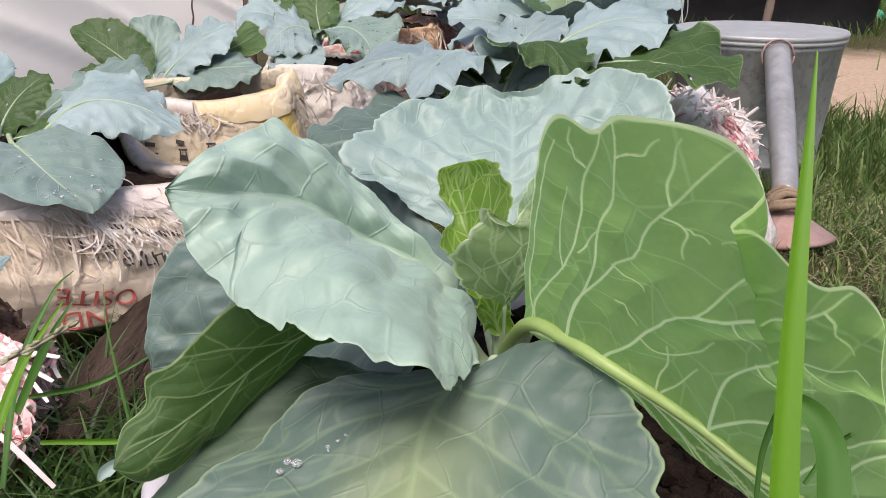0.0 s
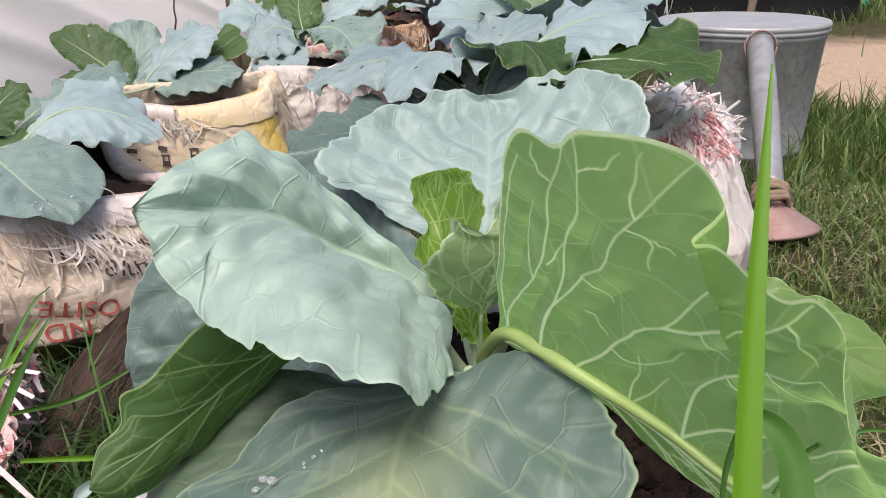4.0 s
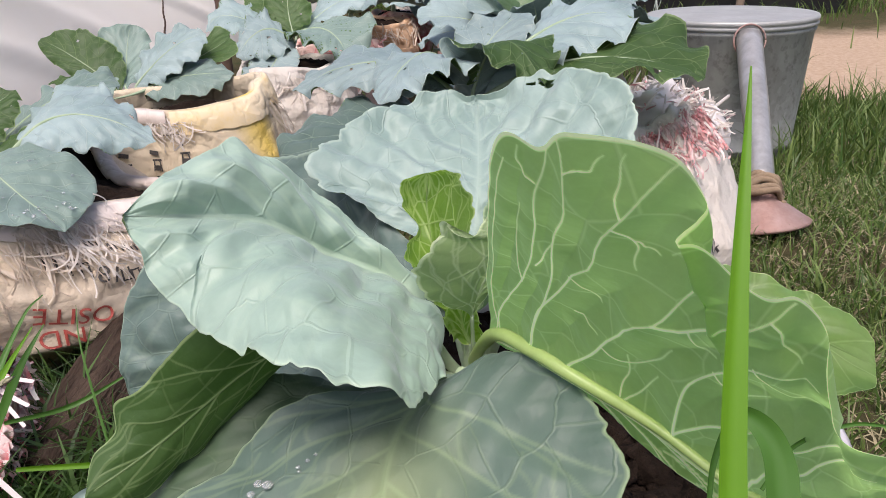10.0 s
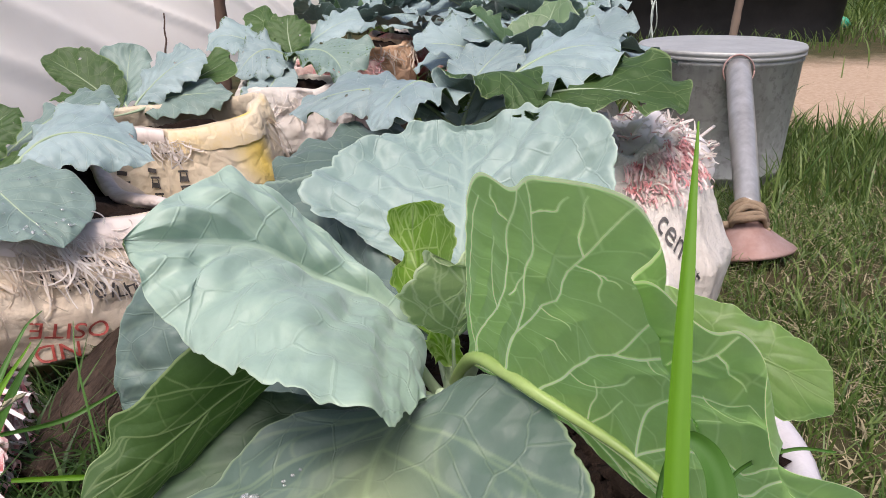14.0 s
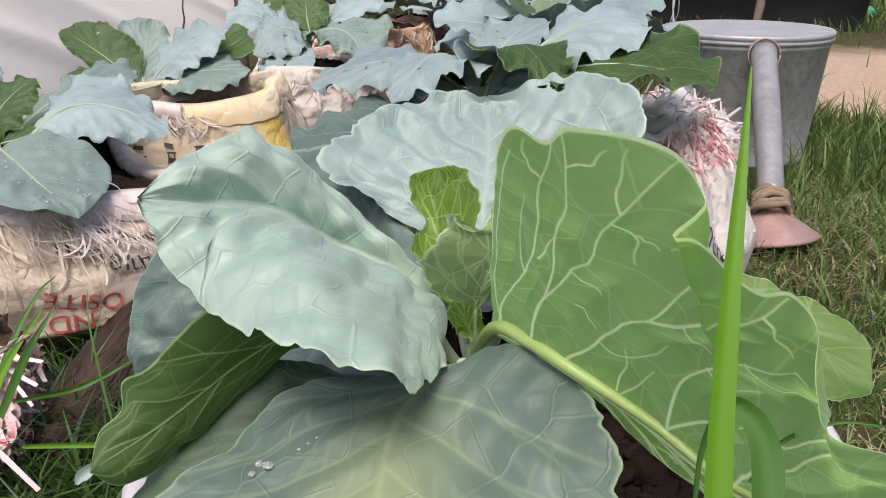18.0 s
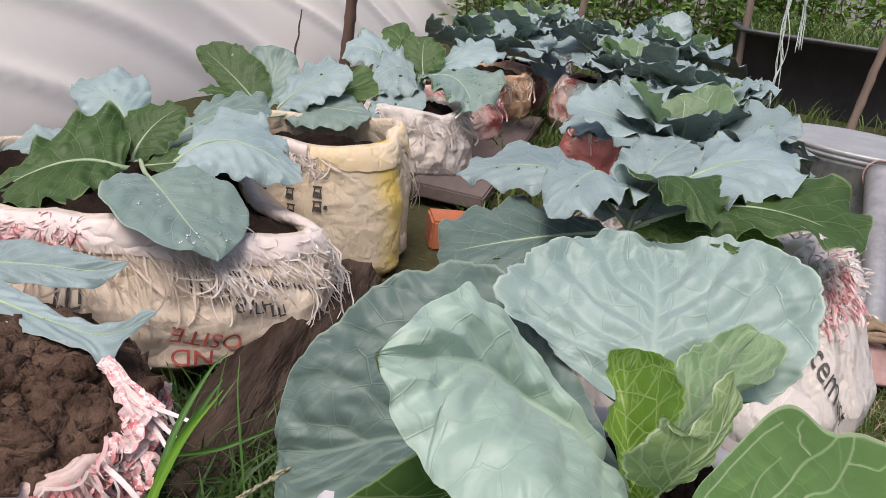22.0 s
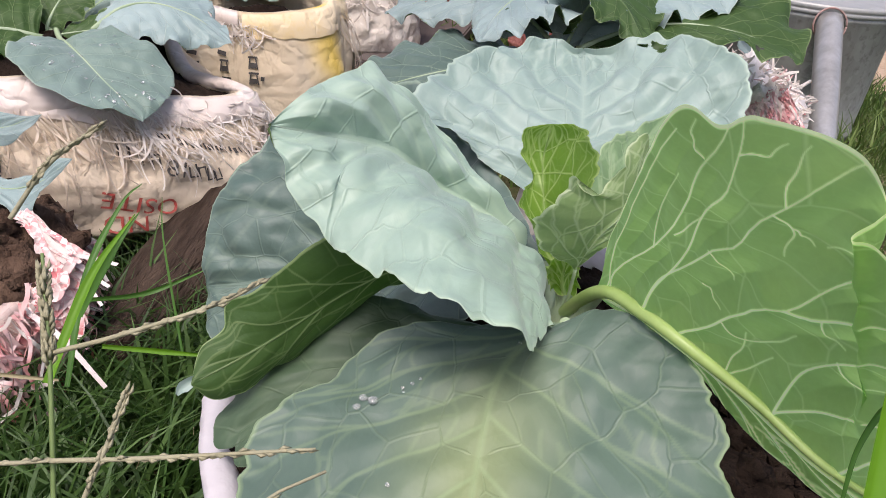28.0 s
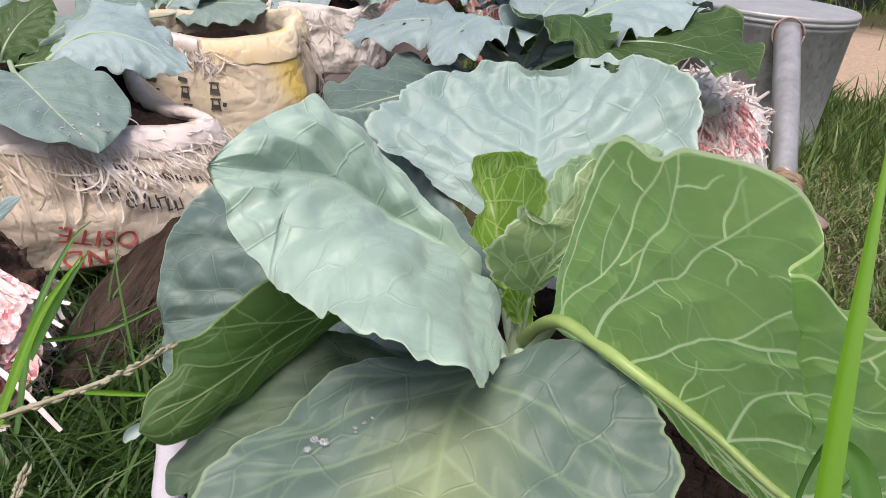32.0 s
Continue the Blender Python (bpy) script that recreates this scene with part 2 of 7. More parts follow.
def plain(name, c1, c2, scale, rough, bump=0.0, bscale=None, metal=0.0, stretch=None, detail=5.0):
    k = Nodes(name)
    a = k.noise(scale, detail, 0.6, None, stretch)
    b = k.noise(bscale or scale * 6, 4.0, 0.6, None, stretch)
    col = k.mix(k.ramp(a, 0.3, 0.7), c1, c2)
    col = k.mix(k.math("MULTIPLY", k.ramp(b, 0.3, 0.8), 0.25), col, tuple(c * 0.55 for c in c1))
    nrm = k.bump(b, bump) if bump else None
    return k.done(col, rough, nrm, metal)


def sack_material(name, c1, c2, stain, stain_amount, weave=2600.0, patch=None, patch_lo=0.5, patch_hi=0.62, span=None):
    """Woven plastic sack cloth with dirt and creases; an optional second colour, over a span of its girth."""
    k = Nodes(name)
    g = k.coord("UV")
    w1 = k.n("TexWave", wave_type="BANDS", bands_direction="X")
    w2 = k.n("TexWave", wave_type="BANDS", bands_direction="Y")
    for w in (w1, w2):
        k.t.links.new(g, w.inputs["Vector"])
        w.inputs["Scale"].default_value = weave / 6.283
        w.inputs["Distortion"].default_value = 0.6
        w.inputs["Detail"].default_value = 1.0
    weavef = k.math("MULTIPLY", w1.outputs["Fac"], w2.outputs["Fac"])
    a = k.noise(7.0, 5.0, 0.6)
    b = k.noise(45.0, 6.0, 0.65)
    col = k.mix(k.ramp(a, 0.35, 0.7), c1, c2)
    col = k.mix(k.math("MULTIPLY", k.ramp(b, 0.48, 0.75), stain_amount), col, stain)
    if patch:
        p = k.noise(9.0, 3.0, 0.5, g)
        if span:
            su = k.n("SeparateXYZ")
            k.t.links.new(g, su.inputs[0])
            p = k.math("ADD", k.math("SUBTRACT", 0.75, k.math("MULTIPLY", k.math("ABSOLUTE", k.math("SUBTRACT", su.outputs[0], span[0])), 0.6 / span[1])), k.math("MULTIPLY", k.math("SUBTRACT", p, 0.5), 0.5))
        col = k.mix(k.ramp(p, patch_lo, patch_hi), col, patch)
    sep = k.n("SeparateXYZ")
    k.t.links.new(k.coord(), sep.inputs[0])
    soil = k.math("MULTIPLY", k.math("SUBTRACT", 1.0, k.ramp(k.math("ADD", sep.outputs[2], k.math("MULTIPLY", b, 0.06)), 0.025, 0.06)), 0.4)
    col = k.mix(k.math("MULTIPLY", weavef, 0.12), col, tuple(c * 0.6 for c in c1))
    col = k.mix(soil, col, (0.22, 0.155, 0.105))
    n1 = k.bump(weavef, 0.0003)
    r1 = k.math("ABSOLUTE", k.math("SUBTRACT", k.noise(9.0, 3.0, 0.5, None, (1.0, 1.0, 1.6)), 0.5))
    r2 = k.math("ABSOLUTE", k.math("SUBTRACT", k.noise(24.0, 3.0, 0.55, None, (1.2, 1.2, 0.8)), 0.5))
    n2 = k.bump(k.ramp(r1, 0.0, 0.10), 0.0035, 0.8, n1)
    n2 = k.bump(k.ramp(r2, 0.0, 0.08), 0.0010, 0.8, n2)
    return k.done(col, 0.5, n2)


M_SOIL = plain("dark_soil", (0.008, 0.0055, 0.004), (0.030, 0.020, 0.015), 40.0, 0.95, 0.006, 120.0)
M_CLOD = plain("clay_soil", (0.052, 0.032, 0.022), (0.160, 0.104, 0.073), 30.0, 0.95, 0.006, 130.0)
M_STEM = plain("pale_stem", (0.32, 0.43, 0.25), (0.42, 0.51, 0.34), 30.0, 0.45, 0.0005, 200.0)
M_WOOD = plain("dark_stick_bark", (0.075, 0.045, 0.032), (0.15, 0.095, 0.065), 20.0, 0.9, 0.003, 70.0, 0.0, (1, 1, 0.2))
M_BAMBOO = plain("weathered_stick", (0.15, 0.11, 0.08), (0.25, 0.195, 0.15), 14.0, 0.7, 0.001, 60.0, 0.0, (1, 1, 0.2))
M_LOG = plain("weathered_log", (0.022, 0.015, 0.011), (0.115, 0.082, 0.062), 40.0, 0.95, 0.010, 130.0, 0.0, (1.0, 0.16, 1.0))
M_MIDRIB = plain("yellow_green_midrib", (0.31, 0.45, 0.12), (0.42, 0.55, 0.19), 40.0, 0.4)
M_RIBBON = plain("grubby_white_ribbon", (0.64, 0.53, 0.50), (0.76, 0.69, 0.66), 30.0, 0.5)
M_STRIP_RED = plain("frayed_red_strip", (0.62, 0.20, 0.20), (0.78, 0.66, 0.63), 75.0, 0.5, 0.0, 200.0, 0.0, None, 1.0)
M_BLACK_INK = plain("black_print", (0.03, 0.028, 0.026), (0.09, 0.08, 0.075), 160.0, 0.6)
M_RED_INK = plain("red_print", (0.42, 0.06, 0.045), (0.52, 0.13, 0.10), 160.0, 0.6)
M_TUB = plain("black_plastic_tub", (0.012, 0.012, 0.015), (0.03, 0.028, 0.03), 8.0, 0.5, 0.001, 50.0)
M_TUBRIM = plain("worn_tub_rim", (0.06, 0.062, 0.065), (0.12, 0.12, 0.12), 20.0, 0.5)
M_BRICK = plain("red_clay_brick", (0.36, 0.10, 0.045), (0.50, 0.17, 0.075), 14.0, 0.9, 0.002, 90.0)
M_BOARD = plain("dark_wet_board", (0.075, 0.058, 0.052), (0.16, 0.125, 0.11), 9.0, 0.8, 0.003, 60.0, 0.0, (1, 0.2, 1))
M_CLOTH = plain("knotted_brown_cloth", (0.20, 0.135, 0.085), (0.34, 0.26, 0.17), 40.0, 0.95, 0.003, 120.0)
M_RUST = plain("rusty_rose_metal", (0.30, 0.17, 0.14), (0.42, 0.30, 0.27), 24.0, 0.6, 0.001, 120.0, 0.3)
M_WALL = plain("grey_block_wall", (0.26, 0.25, 0.24), (0.36, 0.35, 0.34), 3.0, 0.95, 0.004, 30.0)
M_CORD = plain("pale_green_cord", (0.55, 0.66, 0.58), (0.72, 0.78, 0.72), 60.0, 0.6)
M_GREENTUB = plain("green_scrap_plastic", (0.03, 0.30, 0.16), (0.06, 0.40, 0.24), 30.0, 0.4)


def galvanised():
    k = Nodes("galvanised_steel")
    vor = k.n("TexVoronoi")
    k.t.links.new(k.coord(), vor.inputs["Vector"])
    vor.inputs["Scale"].default_value = 75.0
    a = k.noise(9.0, 5.0, 0.6)
    b = k.noise(60.0, 5.0, 0.6)
    col = k.mix(k.ramp(a, 0.3, 0.7), (0.235, 0.243, 0.226), (0.360, 0.368, 0.345))
    sp = k.n("SeparateColor")
    k.t.links.new(vor.outputs["Color"], sp.inputs[0])
    col = k.mix(k.math("MULTIPLY", sp.outputs[0], 0.26), col, (0.52, 0.535, 0.51))
    col = k.mix(k.math("MULTIPLY", k.ramp(b, 0.52, 0.68), 0.7), col, (0.17, 0.165, 0.155))
    st = k.noise(26.0, 4.0, 0.6, None, (1.0, 1.0, 0.08))
    col = k.mix(k.math("MULTIPLY", k.ramp(st, 0.50, 0.72), 0.5), col, (0.20, 0.19, 0.185))
    rust = k.noise(17.0, 6.0, 0.7)
    col = k.mix(k.math("MULTIPLY", k.ramp(rust, 0.62, 0.74), 0.5), col, (0.22, 0.14, 0.10))
    return k.done(col, k.math("ADD", 0.46, k.math("MULTIPLY", b, 0.2)), k.bump(a, 0.004, 0.5), 0.45)


M_GALV = galvanised()


def net_material():
    k = Nodes("white_insect_net")
    a = k.noise(1.6, 4.0, 0.55)
    d = k.noise(7.0, 4.0, 0.6, None, (0.6, 0.6, 1.0))
    col = k.mix(k.ramp(a, 0.3, 0.7), (0.92, 0.86, 0.76), (0.95, 0.91, 0.83))
    col = k.mix(k.math("MULTIPLY", k.ramp(d, 0.5, 0.8), 0.2), col, (0.74, 0.68, 0.60))
    k.done(col, 0.7, k.bump(d, 0.004, 0.5))
    tr = k.n("BsdfTranslucent")
    k.t.links.new(col, tr.inputs[0])
    clear = k.n("BsdfTransparent")
    m1 = k.n("MixShader")
    m1.inputs[0].default_value = 0.14
    k.t.links.new(k.b.outputs[0], m1.inputs[1])
    k.t.links.new(tr.outputs[0], m1.inputs[2])
    m2 = k.n("MixShader")
    m2.inputs[0].default_value = 0.04
    k.t.links.new(m1.outputs[0], m2.inputs[1])
    k.t.links.new(clear.outputs[0], m2.inputs[2])
    k.t.links.new(m2.outputs[0], k.out.inputs[0])
    return k.m


M_NET = net_material()


def ground_material():
    """Grass thatch, with bare sandy soil along the path on the right."""
    k = Nodes("garden_ground")
    c = k.coord()
    a = k.noise(5.0, 6.0, 0.65)
    b = k.noise(70.0, 5.0, 0.65)
    sep = k.n("SeparateXYZ")
    k.t.links.new(c, sep.inputs[0])
    x, y = sep.outputs[0], sep.outputs[1]
    col = k.mix(k.ramp(a, 0.35, 0.65), (0.030, 0.046, 0.014), (0.075, 0.062, 0.034))
    col = k.mix(k.math("MULTIPLY", k.ramp(b, 0.4, 0.7), 0.5), col, (0.11, 0.085, 0.05))
    path = k.math("SUBTRACT", k.math("ADD", x, k.math("MULTIPLY", k.math("SUBTRACT", a, 0.5), 0.5)), k.math("MULTIPLY", y, 0.10))
    near = k.ramp(path, 0.74, 0.90)
    band = k.math("MULTIPLY", near, k.ramp(y, 1.70, 1.90))
    band = k.math("MULTIPLY", band, k.math("SUBTRACT", 1.0, k.ramp(k.math("ADD", y, k.math("MULTIPLY", a, 0.6)), 3.2, 3.6)))
    sand = k.mix(k.ramp(b, 0.3, 0.7), (0.36, 0.255, 0.17), (0.50, 0.385, 0.28))
    col = k.mix(band, col, sand)
    return k.done(col, 0.95, k.bump(b, 0.006))


M_GROUND = ground_material()


def grass_material(name, c1, c2, through_light=0.3):
    k = Nodes(name)
    r = k.n("NewGeometry").outputs["Random Per Island"]
    col = k.mix(r, c1, c2)
    k.done(col, 0.5)
    tr = k.n("BsdfTranslucent")
    k.t.links.new(col, tr.inputs[0])
    mx = k.n("MixShader")
    mx.inputs[0].default_value = through_light
    k.t.links.new(k.b.outputs[0], mx.inputs[1])
    k.t.links.new(tr.outputs[0], mx.inputs[2])
    k.t.links.new(mx.outputs[0], k.out.inputs[0])
    return k.m


M_GRASS = grass_material("grass_blades", (0.045, 0.105, 0.016), (0.18, 0.255, 0.065))
M_GRASS_DRY = grass_material("dry_grass", (0.24, 0.21, 0.11), (0.38, 0.33, 0.20), 0.1)
M_STRIP = grass_material("frayed_white_strip", (0.74, 0.67, 0.60), (0.86, 0.82, 0.77), 0.35)
M_STRIP_TAN = grass_material("frayed_tan_strip", (0.66, 0.56, 0.45), (0.78, 0.70, 0.60), 0.3)
M_BLADE = grass_material("bright_grass_blade", (0.115, 0.29, 0.008), (0.14, 0.32, 0.014), 0.35)
M_BLADE_DARK = grass_material("shaded_grass_blade", (0.055, 0.16, 0.02), (0.08, 0.20, 0.03), 0.3)
M_SEED = plain("dry_seed_head", (0.27, 0.25, 0.15), (0.38, 0.36, 0.24), 90.0, 0.8, 0.001, 300.0)
# Grass green darkened to carry the shade down among the sacks.
M_GRASS_SHADED = grass_material("shade_toned_grass", (0.025, 0.070, 0.010), (0.085, 0.165, 0.035))
M_STALK = plain("green_grass_stem", (0.13, 0.20, 0.06), (0.20, 0.27, 0.10), 60.0, 0.5)
M_BUSH = grass_material("bush_leaves", (0.05, 0.125, 0.016), (0.21, 0.34, 0.065))


def water_material():
    k = Nodes("water_drop")
    # Part-opaque white body stands in for sky reflected in the drops.
    return k.done((0.96, 0.98, 0.98), 0.03, None, 0.0, **{"Transmission Weight": 0.76, "IOR": 1.33, "Specular IOR Level": 1.0})


M_WATER = water_material()


for m_ in (M_SOIL, M_CLOD, M_LOG, M_GROUND):
    m_.node_tree.nodes["Principled BSDF"].inputs["Specular IOR Level"].default_value = 0.08

# ---- geometry helpers ----
def mesh_of(name, verts, faces, mats, smooth=True, mat_index=None):
    me = bpy.data.meshes.new(name)
    me.from_pydata([tuple(v) for v in verts], [], faces)
    for m in (mats if isinstance(mats, (list, tuple)) else [mats]):
        me.materials.append(m)
    if smooth:
        me.polygons.foreach_set("use_smooth", [True] * len(me.polygons))
    if mat_index is not None:
        me.polygons.foreach_set("material_index", mat_index)
    me.update()
    return me


def thing(name, place=(0, 0, 0), **tags):
    ob = new(name)
    ob.location = place
    return tagged(ob, **tags)


def child(name, me, parent, label=""):
    """One mesh in world coordinates, hung under its thing or part."""
    ob = new(name, me)
    ob.parent = parent
    if parent.parent is None:
        ob.matrix_parent_inverse = Matrix.Translation(-parent.location)
    return tagged(ob, label=label) if label else ob


def solo(name, me, **tags):
    return tagged(new(name, me), **tags)


def spline(pts, n):
    """Catmull-Rom curve through the points, n samples even in chord length."""
    p = np.array(pts, float)
    ext = np.vstack([2 * p[0] - p[1], p, 2 * p[-1] - p[-2]])
    dense = []
    for i in range(len(p) - 1):
        a, b, c, d = ext[i:i + 4]
        for t in np.linspace(0, 1, 24, endpoint=False):
            dense.append(0.5 * (2 * b + (c - a) * t + (2 * a - 5 * b + 4 * c - d) * t ** 2 + (3 * b - a - 3 * c + d) * t ** 3))
    dense.append(p[-1])
    dense = np.array(dense)
    s = np.concatenate([[0], np.cumsum(np.linalg.norm(np.diff(dense, axis=0), axis=1))])
    q = np.linspace(0, s[-1], n)
    return np.stack([np.interp(q, s, dense[:, i]) for i in range(3)], 1)


def tube(name, pts, radii, mat, sides=10, n=24, squash=1.0, caps=True):
    """A round tube along a spline; radii are spread along it."""
    c = spline(pts, n)
    r = np.interp(np.linspace(0, 1, n), np.linspace(0, 1, len(radii)), radii)
    tan = np.gradient(c, axis=0)
    tan /= np.linalg.norm(tan, axis=1)[:, None] + 1e-9
    ref = np.array([0, 0, 1.0]) if abs(tan[0, 2]) < 0.9 else np.array([1.0, 0, 0])
    verts, faces = [], []
    for i in range(n):
        a = np.cross(tan[i], ref)
        a /= np.linalg.norm(a) + 1e-9
        b = np.cross(a, tan[i])
        ref = b
        for j in range(sides):
            th = 2 * math.pi * j / sides
            verts.append(c[i] + r[i] * (math.cos(th) * a + squash * math.sin(th) * b))
    for i in range(n - 1):
        for j in range(sides):
            k = (j + 1) % sides
            faces.append((i * sides + j, i * sides + k, (i + 1) * sides + k, (i + 1) * sides + j))
    if caps:
        faces.append(tuple(range(sides - 1, -1, -1)))
        faces.append(tuple((n - 1) * sides + j for j in range(sides)))
    return mesh_of(name, verts, faces, mat)


def merge(name, meshes, mats):
    """Join several (verts, faces) lists into one mesh."""
    V, Fc, off = [], [], 0
    for v, f in meshes:
        V.append(np.asarray(v))
        Fc += [tuple(i + off for i in q) for q in f]
        off += len(v)
    return mesh_of(name, np.vstack(V), Fc, mats)


def noise1(x, seed):
    return noise.noise(Vector((x, seed * 7.31, seed * 1.7)))


def vein_paths(seed, count, r0, k=0.30, cross=5, runs=None):
    """Runs of the midrib, side veins and their branches over a blade: (u, v) points, radius at both ends."""
    rng = np.random.default_rng(seed)
    out = [([(u, 0.0) for u in np.linspace(0, 0.97, 24)], r0 * (4.2 if runs else 2.6), r0 * 0.7)]
    if runs:
        for n, path in enumerate(runs[0] + runs[1]):
            big = n < len(runs[0])
            q = spline([(u, v, 0) for u, v in path], 30)
            q = [(u + 0.002 * math.sin(9 * x + n), v + 0.003 * math.sin(11 * x + n * 2)) for (u, v, _), x in zip(q, np.linspace(0, 1, 30))]
            out.append((q, r0 if big else r0 * 0.50, r0 * (0.22 if big else 0.10)))
    for side in (1, -1):
        if runs and side == 1:
            continue
        prev = None
        for i in range(int(count)):
            u0 = (i + 0.5 - 0.37 * side) / count + rng.uniform(-0.012, 0.012)
            if u0 < 0.01 or u0 > 0.93:
                continue
            ph, am = rng.uniform(0, 6.28), rng.uniform(0.004, 0.012)

            def line(v, u0=u0, ph=ph, am=am):
                return u0 + k * v ** 0.85 + am * math.sin(v * 9 + ph) * min(1, v * 4)
            end = min(0.97, ((0.985 - u0) / k) ** (1 / 0.85))
            out.append(([(line(v), side * v) for v in np.linspace(0.0, end, 26)], r0, r0 * 0.35))
            fv = rng.uniform(0.40, 0.60)
            if end > fv + 0.15:
                g = rng.choice([-1, 1]) * 0.35 / count
                out.append(([(line(v) + g * (v - fv) / (end - fv) * 1.2, side * v) for v in np.linspace(fv, end, 14)], r0 * 0.55, r0 * 0.25))
            if prev is not None:
                for _ in range(cross):
                    v0 = rng.uniform(0.10, min(end, 0.92))
                    dv, bend = rng.uniform(-0.05, 0.12), rng.normal(0, 0.035)
                    top = 1.0 if rng.random() < 0.7 else rng.uniform(0.35, 0.7)
                    path = []
                    for x in np.linspace(0, top, 12):
                        v = min(0.97, max(0.02, v0 + dv * x + bend * math.sin(math.pi * x)))
                        path.append((line(v) * (1 - x) + prev(v) * x, side * v))
                    out.append((path, r0 * 0.42, r0 * 0.25))
                    if rng.random() < 0.7:
                        m = path[len(path) // 2]
                        e = (m[0] + rng.uniform(-0.4, 0.4) / count, side * min(0.96, abs(m[1]) + rng.uniform(0.05, 0.12)))
                        out.append(([(m[0] + (e[0] - m[0]) * x, m[1] + (e[1] - m[1]) * x) for x in np.linspace(0, 1, 7)], r0 * 0.3, r0 * 0.2))
            prev = line
    return out


def vein_field(P, cols, paths, broad=0.0):
    """For each point of a blade: how far it lies within a vein (0..1), and how near it is to one."""
    nu, nc = P.shape[:2]
    pts = P.reshape(-1, 3)
    ink, lift, pillow = np.zeros(len(pts)), np.zeros(len(pts)), np.zeros(len(pts))

    def at_uv(u, sv):
        x, y = min(max(u, 0.0), 0.999) * (nu - 1), min(np.interp(-sv, -cols, np.arange(nc)), nc - 1.001)
        i, j = int(x), int(y)
        a, b = x - i, y - j
        return P[i, j] * (1 - a) * (1 - b) + P[i + 1, j] * a * (1 - b) + P[i, j + 1] * (1 - a) * b + P[i + 1, j + 1] * a * b

    big = max(r for _, r, _ in paths[1:])
    # the midrib stands out less than its width
    cell = 1.15 * max(np.linalg.norm(np.diff(P, axis=0), axis=2).mean(), np.linalg.norm(np.diff(P, axis=1)[:, :nc // 2], axis=2).mean())
    for path, r1, r2 in paths:
        c = np.array([at_uv(u, s) for u, s in path])
        reach = max(3.5 * r1, 2.5 * cell, 0.003, 2.2 * broad)
        near = np.where(np.all((pts > c.min(0) - reach) & (pts < c.max(0) + reach), axis=1))[0]
        if not len(near):
            continue
        q = pts[near]
        best, rad = np.full(len(q), 9.0), np.full(len(q), r1)
        for m in range(len(c) - 1):
            d = c[m + 1] - c[m]
            f = np.clip(((q - c[m]) @ d) / (d @ d + 1e-12), 0, 1)
            dist = np.linalg.norm(q - c[m] - f[:, None] * d, axis=1)
            w = dist < best
            best[w] = dist[w]
            rad[w] = r1 + (r2 - r1) * (m + f[w]) / (len(c) - 1)
        wide = np.maximum(rad, cell)
        ink[near] = np.maximum(ink[near], np.clip(1.2 * (1.25 - best / wide), 0, 1) * np.minimum(1, 0.18 + 1.0 * rad / wide))
        lift[near] = np.maximum(lift[near], rad / big * np.exp(-(best / (rad * 2.2)) ** 2))
        if broad and r1 > 0.9 * big:
            pillow[near] = np.maximum(pillow[near], np.exp(-(best / broad) ** 2))
    return ink.reshape(nu, nc), lift.reshape(nu, nc), pillow.reshape(nu, nc)


